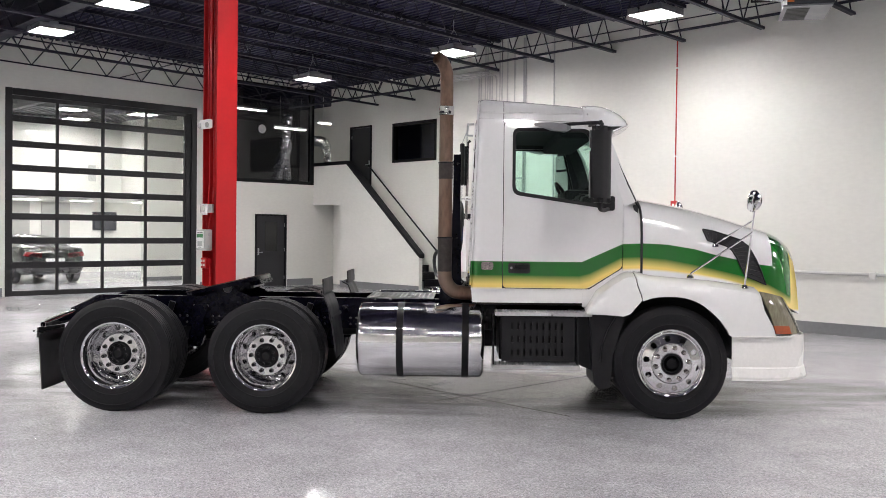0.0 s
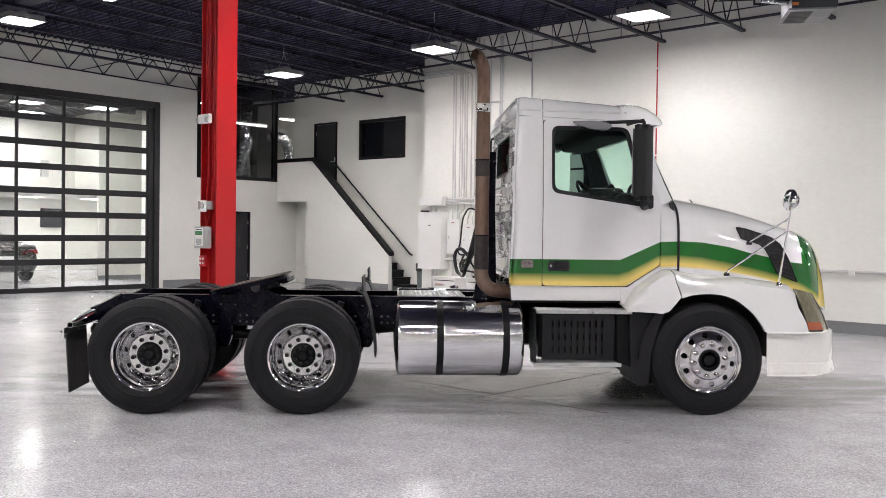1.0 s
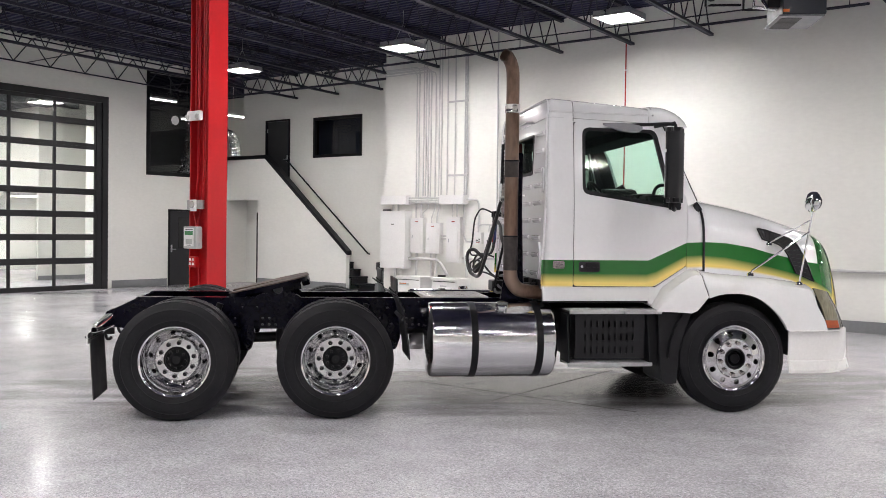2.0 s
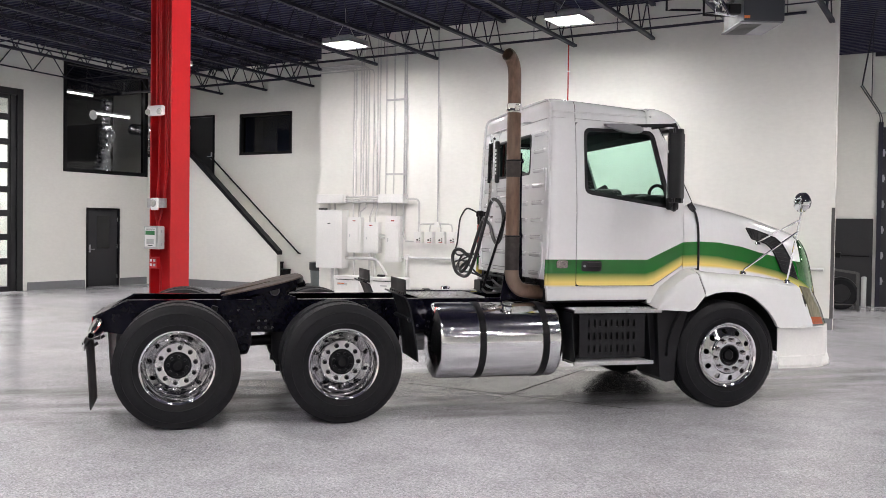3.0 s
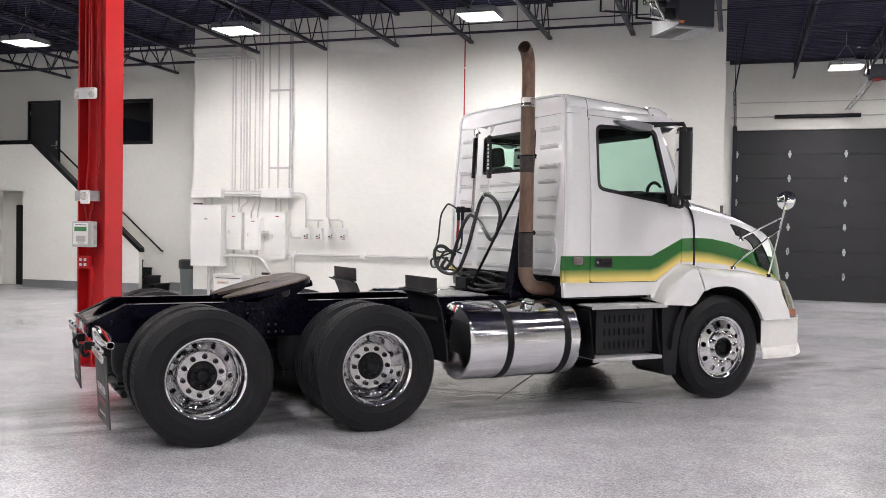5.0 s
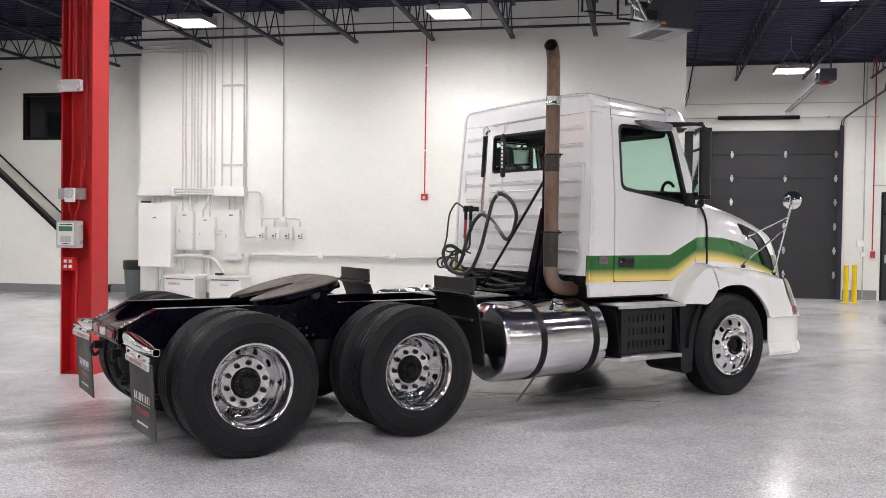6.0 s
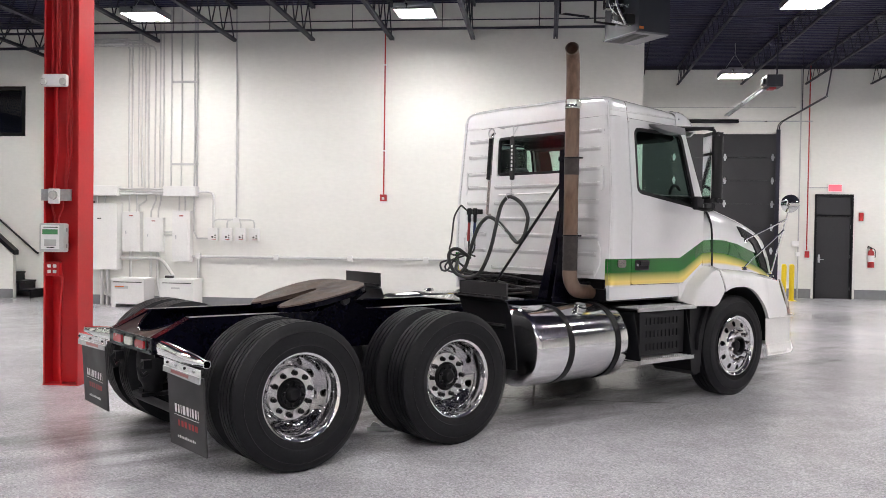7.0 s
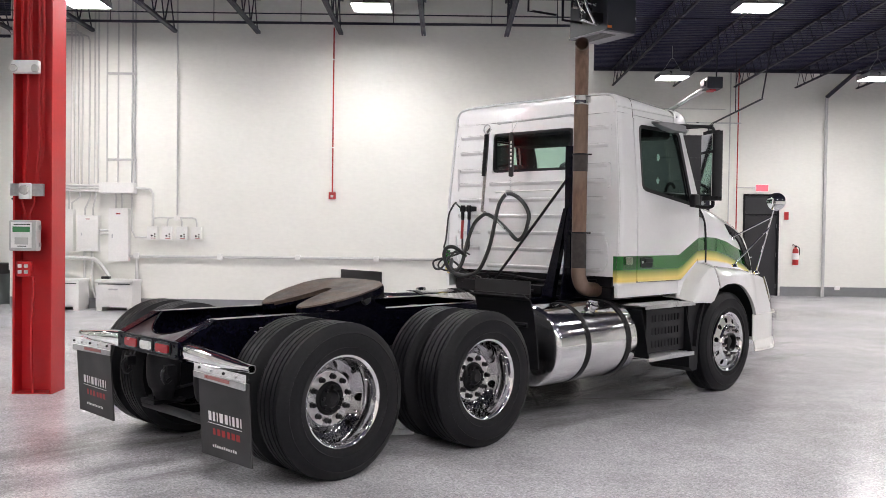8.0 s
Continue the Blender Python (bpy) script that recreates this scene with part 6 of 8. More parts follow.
for s in (-1, 1):
    # pressed chrome hanger: a tapered hollow box that rounds off to an open tube
    bm = bmesh.new()
    rows = []
    for y, z0, z1, d in ((0.43, 0.728, 0.848, 0.05), (0.6, 0.727, 0.84, 0.055), (0.85, 0.727, 0.818, 0.054), (1.02, 0.732, 0.8, 0.042), (1.1, 0.738, 0.79, 0.03), (1.165, 0.738, 0.788, 0.026)):
        c, h = (z0 + z1) / 2, (z1 - z0) / 2
        rows.append([V(-1.322 - d * math.copysign(abs(math.cos(a)) ** 0.7, math.cos(a)), s * y, c + h * math.copysign(abs(math.sin(a)) ** 0.6, math.sin(a))) for a in (2 * math.pi * k / 16 for k in range(16))])
    grid(bm, rows, closed=True)
    hanger = part("flap_hanger", bm, M["chrome"], truck, "chrome mudflap hanger bar")
    shell(hanger, 0.004)
    bm = bmesh.new()
    y0, y1 = (0.6, 1.175) if s < 0 else (0.57, 1.2)
    prism(bm, [(s * y0, 0.745), (s * y1, 0.735), (s * y1, 0.645), (s * y0, 0.66)], -1.374, -1.368, "x")
    clamp = part("flap_clamp", bm, M["chrome"], truck)
    for k in range(5):
        y = s * (y0 + 0.06 + k * 0.14)
        bm = bmesh.new()
        lathe(bm, [(0.001, -1.383), (0.007, -1.381), (0.01, -1.374)], 8, axis="x", at=(0, y, 0.722 - k * 0.003))
        part("bolt", bm, M["steel"] if k % 2 else M["black"], clamp)
    bm = bmesh.new()
    prism(bm, [(s * y0, 0.694), (s * y1, 0.685), (s * y1, 0.643), (s * y0, 0.658)], -1.381, -1.3745, "x")
    part("clamp_strip", bm, M["steel"], clamp)
    bm = bmesh.new()
    prism(bm, [(s * (y0 + 0.14), 0.687), (s * (y0 + 0.42), 0.682), (s * (y0 + 0.42), 0.661), (s * (y0 + 0.14), 0.666)], -1.3835, -1.3815, "x")
    part("reflective_tape", bm, M["tape"], clamp, "faded red reflective tape")
    bm = bmesh.new()
    a, b = (0.635, 1.18) if s < 0 else (0.595, 1.19)
    grid(bm, [[V(-1.362 + 0.06 * (0.68 - z) - 0.006 * math.sin(4 * y), s * y, z) for y in (a, a + (b - a) / 3, a + 2 * (b - a) / 3, b)] for z in (0.68, 0.55, 0.4, 0.28, 0.18)])
    flap = part("mudflap", bm, M["flap"], truck, "dark grey rubber mudflap with printed bars")
    shell(flap, 0.01)
    c, w = s * (a + b) / 2, (b - a)

    def printed(u0, u1, z0, z1, m):
        bm = bmesh.new()
        grid(bm, [[V(-1.3665 + 0.06 * (0.68 - z) - 0.006 * math.sin(4 * abs(y)), y, z) for y in (c + u * w for u in (u0, u1))] for z in (z0, z1)])
        part("printed_bar", bm, M[m], flap)
    # a line of upright white bars, a rule, a line of red blocks and a short line below
    for u, wide in ((-0.35, 0.022), (-0.295, 0.045), (-0.215, 0.045), (-0.135, 0.022), (-0.08, 0.06), (0.015, 0.07), (0.12, 0.022), (0.175, 0.045), (0.25, 0.06)):
        printed(u, u + wide, 0.405, 0.462, "inkwhite")
    printed(-0.36, 0.33, 0.388, 0.392, "inkwhite")
    for k, wide in enumerate((0.075, 0.07, 0.055, 0.07, 0.06, 0.05)):
        printed(-0.31 + k * 0.098, -0.31 + k * 0.098 + wide, 0.32, 0.36, "inkred")
    for k in range(11):
        printed(-0.23 + k * 0.045, -0.2 + k * 0.045, 0.242, 0.262 if k % 4 == 1 else 0.257, "inkwhite")

# axles
for x in (-0.669, 0.669):
    bm = bmesh.new()
    lathe(bm, [(0.075, -0.7), (0.075, -0.25), (0.13, -0.2), (0.19, -0.08), (0.19, 0.08), (0.13, 0.2), (0.075, 0.25), (0.075, 0.7)], 20, at=(x, 0, WR))
    lathe(bm, [(0.2, -0.08), (0.17, 0.1), (0.1, 0.26), (0.06, 0.32)], 16, axis="x", at=(x, 0, WR))
    part("drive_axle", bm, M["black"], truck)
    for s in (-1, 1):
        bm = bmesh.new()
        lathe(bm, [(0.21, s * 0.62), (0.21, s * 0.5), (0.16, s * 0.49), (0.05, s * 0.47)], 24, at=(x, 0, WR))
        part("brake_drum", bm, M["black"], truck)
        bm = bmesh.new()
        lathe(bm, [(0.07, 0.355), (0.075, 0.4), (0.085, 0.425), (0.105, 0.45), (0.116, 0.5), (0.12, 0.56), (0.12, 0.64), (0.11, 0.69)], 24, axis="z", at=(x - 0.42, s * 0.33, 0))
        part("air_spring", bm, M["rubber"], truck)
        bm = bmesh.new()
        prism(bm, [(x - 0.5, 0.33), (x - 0.2, 0.33), (x + 0.1, 0.38), (x + 0.52, 0.62), (x + 0.52, 0.69), (x + 0.42, 0.69), (x + 0.05, 0.46), (x - 0.5, 0.38)], s * 0.32, s * 0.4)
        part("suspension_arm", bm, M["black"], truck)
        bm = bmesh.new()
        prism(bm, soften([(x + 0.5, 0.9), (x + 0.64, 0.9), (x + 0.63, 0.83), (x + 0.6, 0.76), (x + 0.62, 0.62), (x + 0.58, 0.5), (x + 0.48, 0.5), (x + 0.46, 0.62), (x + 0.52, 0.76), (x + 0.49, 0.83)], 0.03, 3), s * 0.433, s * 0.5)
        box(bm, x + 0.47, x + 0.66, s * 0.433, s * 0.452, 0.87, 0.91, 0.006)
        box(bm, x + 0.3, x + 0.82, s * 0.433, s * 0.442, 0.7, 0.83, 0.004)
        lathe(bm, [(0.001, s * 0.53), (0.03, s * 0.53), (0.045, s * 0.5), (0.045, s * 0.45)], 14, at=(x + 0.54, 0, 0.56))
        hang = part("spring_hanger", bm, M["frame_black"], truck)
        for bx, bz in ((0.36, 0.73), (0.36, 0.79), (0.43, 0.73), (0.43, 0.79), (0.68, 0.73), (0.68, 0.79), (0.74, 0.73), (0.74, 0.79), (0.8, 0.73), (0.5, 0.89), (0.63, 0.89)):
            bm = bmesh.new()
            lathe(bm, [(0.001, s * 0.458), (0.01, s * 0.458), (0.012, s * 0.44)], 6, at=(x + bx, 0, bz))
            part("bolt", bm, M["hose"], hang)
        bm = bmesh.new()
        tube(bm, [V(x + 0.3, s * 0.48, 0.93), V(x + 0.24, s * 0.48, 0.74)], 0.03, 12)
        tube(bm, [V(x + 0.24, s * 0.48, 0.74), V(x + 0.2, s * 0.48, 0.55)], 0.021, 10)
        part("shock_absorber", bm, M["black"], truck)
        bm = bmesh.new()
        lathe(bm, [(0.001, -0.09), (0.07, -0.08), (0.085, -0.02), (0.085, 0.03), (0.07, 0.09), (0.001, 0.1)], 18, axis="x", at=(x + 0.28, s * 0.24, 0.6))
        part("brake_chamber", bm, M["black"], truck)
bm = bmesh.new()
tube(bm, [V(-0.35, 0, 0.55), V(0.4, 0, 0.58)], 0.05, 12)
tube(bm, [V(0.95, 0, 0.6), V(2.6, 0, 0.75)], 0.055, 12)
part("drive_shaft", bm, M["black"], truck)
bm = bmesh.new()
tube(bm, [V(-1.13, -0.5, 0.3), V(-1.13, 0.52, 0.3)], 0.032, 10)
for s in (-1, 1):
    box(bm, -1.2, -0.95, s * 0.36 - 0.1, s * 0.36 + 0.1, 0.325, 0.355, 0.006)
part("spring_crossbar", bm, M["plastic"], truck)
bm = bmesh.new()
box(bm, 2.6, 3.5, -0.22, 0.22, 0.5, 0.95, 0.06)
box(bm, 3.5, 4.9, -0.33, 0.33, 0.55, 1.3, 0.08)
part("gearbox", bm, M["black"], truck)
bm = bmesh.new()
tube(bm, [V(4.272, -0.95, WR), V(4.272, -0.5, 0.42), V(4.272, 0.5, 0.42), V(4.272, 0.95, WR)], 0.06, 10)
part("front_axle", bm, M["black"], truck)
for s in (-1, 1):
    bm = bmesh.new()
    lathe(bm, [(0.2, s * 1.0), (0.2, s * 0.85), (0.05, s * 0.84)], 24, at=(4.272, 0, WR))
    part("brake_drum", bm, M["black"], truck)

# fifth wheel, tipped down at the rear
fw = Matrix.Translation((0.1, 0, 1.09)) @ Euler((0, radians(-13.5), 0)).to_matrix().to_4x4()
bm = bmesh.new()
half = [(0.335, 0.0), (0.335, 0.2), (0.315, 0.31), (0.25, 0.41), (0.14, 0.465), (-0.02, 0.465), (-0.16, 0.44), (-0.3, 0.375), (-0.39, 0.3), (-0.425, 0.24), (-0.42, 0.19), (-0.38, 0.15), (-0.25, 0.1), (-0.1, 0.062), (0.02, 0.05), (0.055, 0.03), (0.06, 0.0)]
prism(bm, half + [(x, -y) for x, y in reversed(half) if y > 0], -0.012, 0.02, "z")
bmesh.ops.bevel(bm, geom=[e for e in bm.edges if abs(e.verts[0].co.z - e.verts[1].co.z) < 1e-5], offset=0.006, segments=2, affect="EDGES")
bmesh.ops.transform(bm, matrix=fw, verts=bm.verts)
fifth = part("fifth_wheel", bm, M["grease"], truck, "greasy rust-brown fifth wheel plate tipped back")
bm = bmesh.new()
big = [(x * 1.008, y * 1.008) for x, y in half]
prism(bm, big + [(x, -y) for x, y in reversed(big) if y > 0], -0.03, 0.01, "z")
bmesh.ops.transform(bm, matrix=fw, verts=bm.verts)
part("skirt", bm, M["frame_black"], fifth)
bm = bmesh.new()
for s in (-1, 1):
    prism(bm, [(-0.12, -0.028), (0.25, -0.028), (0.25, -0.055), (0.13, -0.1), (-0.03, -0.08)], s * 0.3, s * 0.38)
    box(bm, 0.265, 0.337, -0.3, 0.3, -0.075, -0.02, 0.012)
box(bm, 0.02, 0.25, -0.25, 0.25, -0.1, -0.021, 0.01)
bmesh.ops.transform(bm, matrix=fw, verts=bm.verts)
part("jaw_housing", bm, M["frame_black"], fifth)
for s in (-1, 1):
    bm = bmesh.new()
    prism(bm, [(-0.06, 0.98), (0.36, 0.98), (0.34, 1.0), (0.26, 1.03), (0.2, 1.09), (0.1, 1.09), (0.06, 1.03), (-0.04, 1.0)], s * 0.38, s * 0.43)
    bracket = part("mounting_bracket", bm, M["frame_black"], fifth)
    bm = bmesh.new()
    lathe(bm, [(0.001, s * 0.455), (0.035, s * 0.455), (0.045, s * 0.43), (0.045, s * 0.37)], 16, at=(0.15, 0, 1.06))
    part("pivot_pin", bm, M["hose"], bracket)

# quarter fenders in front of the drive wheels
for s in (-1, 1):
    bm = bmesh.new()
    prof = [(1.13, 1.09), (1.2, 1.055), (1.245, 0.95), (1.275, 0.8), (1.3, 0.65), (1.315, 0.5)]
    grid(bm, [[V(x, s * y, z) for y in (0.58, 0.75, 1.0, 1.17)] for x, z in prof])
    ob = part("quarter_fender", bm, M["plastic"], truck)
    shell(ob, 0.012)
    bm = bmesh.new()
    prism(bm, [(1.185, 1.07), (1.2, 1.07), (1.195, 1.2), (1.18, 1.2)], s * 0.59, s * 1.17)
    part("top_flap", bm, M["flap"], ob)
    bm = bmesh.new()
    box(bm, 1.172, 1.182, s * 0.585, s * 1.175, 1.072, 1.098, 0.002)
    for k in range(6):
        lathe(bm, [(0.001, 1.163), (0.006, 1.165), (0.009, 1.172)], 8, axis="x", at=(0, s * (0.63 + k * 0.1), 1.085))
    part("clamp_strip", bm, M["black"], ob)
    bm = bmesh.new()
    tube(bm, [V(1.25, s * 0.43, 0.85), V(1.25, s * 1.1, 0.85)], 0.02, 8)
    part("bracket", bm, M["black"], ob)

# deck plate behind the cab
bm = bmesh.new()
box(bm, 1.5, 2.15, -0.36, 0.36, 0.982, 0.992)
for i in range(14):
    for j in range(14):
        c = V(1.53 + i * 0.045, -0.325 + j * 0.05, 0.992)
        a = radians(45 if (i + j) % 2 else -45)
        box(bm, -0.016, 0.016, -0.005, 0.005, 0, 0.004, m=Matrix.Translation(c) @ Matrix.Rotation(a, 4, "Z"))
part("deck_plate", bm, M["grip"], truck, "bright aluminium chequer plate")

# fuel tanks
for s in (-1, 1):
    bm = bmesh.new()
    lathe(bm, [(0.001, 1.462), (0.13, 1.468), (0.24, 1.482), (0.308, 1.496), (0.328, 1.51), (0.335, 1.53), (0.335, 2.58), (0.328, 2.6), (0.308, 2.615), (0.22, 2.63), (0.001, 2.64)], 64, axis="x", at=(0, s * 0.9, 0.647))
    tank = part("fuel_tank", bm, M["tank"], truck, "polished aluminium cylindrical fuel tank")
    for x in (1.876, 2.458):
        bm = bmesh.new()
        lathe(bm, [(0.335, x - 0.03), (0.341, x - 0.03), (0.341, x + 0.03), (0.335, x + 0.03)], 64, axis="x", at=(0, s * 0.9, 0.647))
        part("strap", bm, M["black"], tank)
        bm = bmesh.new()
        prism(bm, [(x - 0.03, 0.45), (x + 0.03, 0.45), (x + 0.03, 0.95), (x - 0.03, 0.95)], s * 0.433, s * 0.62)
        part("bracket", bm, M["black"], tank)
    bm = bmesh.new()
    lathe(bm, [(0.045, 0.32), (0.045, 0.352), (0.055, 0.355), (0.055, 0.376), (0.045, 0.384), (0.001, 0.384)], 20, axis="z")
    box(bm, -0.05, 0.05, -0.008, 0.008, 0.384, 0.395, 0.003)
    part("filler_cap", bm, M["alloy"], tank, m=Matrix.Translation((2.14, s * 0.9, 0.647)) @ Matrix.Rotation(radians(-28 * s), 4, "X"))

# steps and battery box
for s in (-1, 1):
    bm = bmesh.new()
    box(bm, 2.76, 3.43, s * 0.5, s * 1.08, 0.5, 0.9, 0.01)
    prism(bm, [(3.43, 0.92), (3.58, 0.92), (3.58, 0.42), (3.5, 0.45), (3.43, 0.5)], s * 0.6, s * 1.1)
    boxm = part("battery_box", bm, M["black"], truck)
    # slotted face
    xs, zs = [2.78], [0.5]
    for k in range(9):
        xs += [2.86 + k * 0.055, 2.88 + k * 0.055]
    xs.append(3.42)
    for k in range(3):
        zs += [0.547 + k * 0.116, 0.61 + k * 0.116]
    zs.append(0.89)
    bm = bmesh.new()
    grid(bm, [[V(x, s * 1.2, z) for x in xs] for z in zs], skip=lambda i, j: i % 2 == 1 and j % 2 == 1)
    shell(part("slotted_panel", bm, M["plastic"], boxm, "black panel with three rows of slots"), 0.006)
    for z, x0, x1, y0, y1 in ((0.935, 2.715, 3.567, 0.98, 1.235), (0.475, 2.69, 3.465, 1.06, 1.29)):
        bm = bmesh.new()
        box(bm, x0, x1, s * (y1 - 0.012), s * y1, z - 0.03, z + 0.003, 0.002)
        box(bm, x0, x1, s * y0, s * (y1 - 0.012), z - 0.006, z - 0.001)
        n = int((x1 - x0) / 0.03)
        for k in range(n):
            for r in range(5):
                yy = y0 + 0.02 + r * (y1 - y0 - 0.04) / 4
                lathe(bm, [(0.011, z - 0.001), (0.008, z + 0.006), (0.004, z + 0.006)], 6, axis="z", at=(x0 + 0.02 + k * 0.03, s * yy, 0))
        part("step", bm, M["grip"], boxm, "serrated aluminium step")
    for x in (2.7, 3.44):
        bm = bmesh.new()
        prism(bm, [(s * 1.0, 0.9), (s * 1.2, 0.9), (s * 1.28, 0.47), (s * 1.0, 0.45)], x, x + 0.012, "x")
        part("step_side", bm, M["black"], boxm)
    bm = bmesh.new()
    prism(bm, [(3.56, 0.925), (3.875, 0.905), (3.82, 0.76), (3.765, 0.55), (3.745, 0.27), (3.66, 0.255), (3.6, 0.3), (3.58, 0.55)], s * 0.7, s * 1.16)
    part("wheel_guard", bm, M["plastic"], truck)
    bm = bmesh.new()
    lathe(bm, [(0.001, 2.85), (0.12, 2.86), (0.13, 2.88), (0.13, 3.4), (0.12, 3.42), (0.001, 3.43)], 20, axis="x", at=(0, s * 0.72, 0.515))
    part("air_tank", bm, M["black"], truck)

# ---- cab ----
P = M["paint"]


def rear_x(z):
    return 2.5 + 0.033 * (z - 1.1)


# rear wall and rear quarters, window opening left free
ys = [-0.95, -0.72, -0.52, -0.2, 0.1, 0.47, 0.72, 0.95]
zs = [1.115, 1.192, 1.4, 1.7, 1.9, 2.17, 2.36, 2.55, 2.66]


def u_row(z):
    w, xr = side_y(z), rear_x(z)
    row = [V(2.781, -w, z), V(xr + 0.11, -w, z), V(xr + 0.07, -w, z), V(xr + 0.056, -w, z)]
    for k in range(1, 6):
        a = radians(90 * k / 6)
        row.append(V(xr + 0.055 - 0.055 * math.sin(a), -w + 0.055 - 0.055 * math.cos(a), z))
    row += [V(xr, -w + 0.056, z), V(xr, -w + 0.075, z)]
    mid = [V(xr, y, z) for y in ys]
    return row + mid + [V(p.x, -p.y, p.z) for p in reversed(row)]


off = len(u_row(1.1)) - len(ys)
off //= 2
bm = bmesh.new()
grid(bm, [u_row(z) for z in zs], skip=lambda i, j: (5 <= i <= 6 and off + 2 <= j <= off + 4) or (i == 0 and off - 2 <= j <= off + len(ys)))
cab = part("cab_shell", bm, P, truck)
shell(cab, 0.03)

# roof cap: closed loops drawn in towards the crown, nearly square at the rear
def roof_loop(z, inset):
    w, xr, xf = side_y(z) - inset, rear_x(z) + min(inset * 0.35, 0.03) + max(0.0, inset - 0.3), 3.66 - inset * 1.2
    pts = []
    for cx, cy, a0 in ((xr + 0.055, -w + 0.055, 180), (xf - 0.2, -w + 0.2, 270), (xf - 0.2, w - 0.2, 0), (xr + 0.055, w - 0.055, 90)):
        r = 0.055 if cx < 3 else 0.2
        for k in range(6):
            a = radians(a0 + 90 * k / 5)
            x = cx + r * math.cos(a)
            pts.append(V(x, cy + r * math.sin(a), z - max(0.0, x - 2.6) * (0.035 + 0.035 * min(1, (z - 2.664) / 0.12))))
    return pts


bm = bmesh.new()
loops = [roof_loop(z, i) for z, i in ((2.664, 0.0), (2.7, 0.0), (2.74, 0.0), (2.775, 0.004), (2.8, 0.012), (2.82, 0.028), (2.833, 0.05), (2.843, 0.085), (2.855, 0.2), (2.866, 0.5))]
vs = grid(bm, loops, closed=True)
bm.faces.new(vs[-1])
shell(part("roof", bm, P, truck), 0.02)
# raised flange round the rear edge of the cab
bm = bmesh.new()
edge = [V(rear_x(z) - 0.002, -side_y(z) + 0.02, z) for z in (1.16, 1.5, 1.85, 2.3, 2.66)]
edge += [V(rear_x(2.74), -0.985, 2.745), V(rear_x(2.78) + 0.003, -0.965, 2.79), V(rear_x(2.8) + 0.006, -0.92, 2.822), V(rear_x(2.8) + 0.01, -0.84, 2.834), V(rear_x(2.8) + 0.02, -0.5, 2.846)]
edge = edge + [V(p.x, -p.y, p.z) for p in reversed(edge)]
tube(bm, edge, 0.011, 8)
part("flange", bm, P, cab)
# header over the doors, drip rail, pillars, sill
for s in (-1, 1):
    bm = bmesh.new()
    tube(bm, [V(x, s * (side_y(2.712) + 0.001), 2.714 - 0.012 * (x - 2.56)) for x in (2.56, 2.75, 3.0, 3.25, 3.485)], 0.0065, 8)
    part("drip_rail", bm, P, cab)
    bm = bmesh.new()
    grid(bm, [[V(x, s * side_y(z), z - max(0, x - 2.6) * 0.035) for x in (2.7812, 3.1, 3.45, 3.62)] for z in (2.63, 2.66)])
    shell(part("header", bm, P, cab), 0.03)
    # pillar beside the windscreen
    bm = bmesh.new()
    grid(bm, [[V(3.86, s * 1.075, 1.88), V(3.99, s * 1.0, 1.93)], [V(3.79, s * 1.06, 2.1), V(3.9, s * 0.98, 2.12)], [V(3.66, s * 1.02, 2.45), V(3.77, s * 0.94, 2.45)], [V(3.58, s * 1.0, 2.64), V(3.67, s * 0.92, 2.62)]])
    shell(part("pillar", bm, P, cab), 0.03)
    bm = bmesh.new()
    grid(bm, [[V(3.855, s * a, za), V(4.015, s * b, zb)] for a, za, b, zb in ((1.085, 1.3, 1.07, 1.3), (1.085, 1.5, 1.07, 1.5), (1.085, 1.72, 1.052, 1.7), (1.078, 1.86, 0.99, 1.82), (1.06, 1.925, 0.9, 1.895), (1.0, 1.95, 0.8, 1.93))])
    shell(part("cowl_side", bm, P, cab), 0.03)
    bm = bmesh.new()
    prism(bm, [(2.505, 1.135), (3.57, 1.135), (3.53, 1.012), (2.515, 1.006)], s * 1.035, s * 1.072)
    part("sill", bm, M["fender"], cab)
    bm = bmesh.new()
    prism(bm, [(3.5, 1.136), (3.56, 1.136), (3.87, 1.338), (3.87, 1.15), (3.66, 0.98), (3.5, 0.98)], s * 1.05, s * 1.074)
    part("fender_filler", bm, M["fender"], cab)

DOOR = soften([(2.787, 1.142), (3.545, 1.142), (3.848, 1.335), (3.848, 1.93), (3.6, 2.625), (2.787, 2.625)], 0.035)
WIN = soften([(2.872, 1.985), (3.71, 1.865), (3.705, 1.93), (3.545, 2.56), (2.872, 2.565)], 0.07)


def fan(outer, inner, centre):
    """Both outlines met by the same rays from a centre, so that a frame between them lies flat."""
    c = Vector(centre)
    angles = sorted({round(math.atan2(z - c.y, x - c.x), 4) for x, z in (*outer, *inner)})

    def meet(poly, a):
        d = Vector((math.cos(a), math.sin(a)))
        best = None
        for i in range(len(poly)):
            p, q = Vector(poly[i]) - c, Vector(poly[(i + 1) % len(poly)]) - c
            e = q - p
            den = d.x * e.y - d.y * e.x
            if abs(den) < 1e-9:
                continue
            r, u = (p.x * e.y - p.y * e.x) / den, (p.x * d.y - p.y * d.x) / den
            if r > 0 and -1e-6 <= u <= 1 + 1e-6 and (best is None or r > best):
                best = r
        return V(c.x + d.x * best, c.y + d.y * best, 0)
    return [meet(outer, a) for a in angles], [meet(inner, a) for a in angles]


def on_side(poly, s, out=0.0):
    return [V(x, s * (side_y(z) + out), z) for x, z in poly]


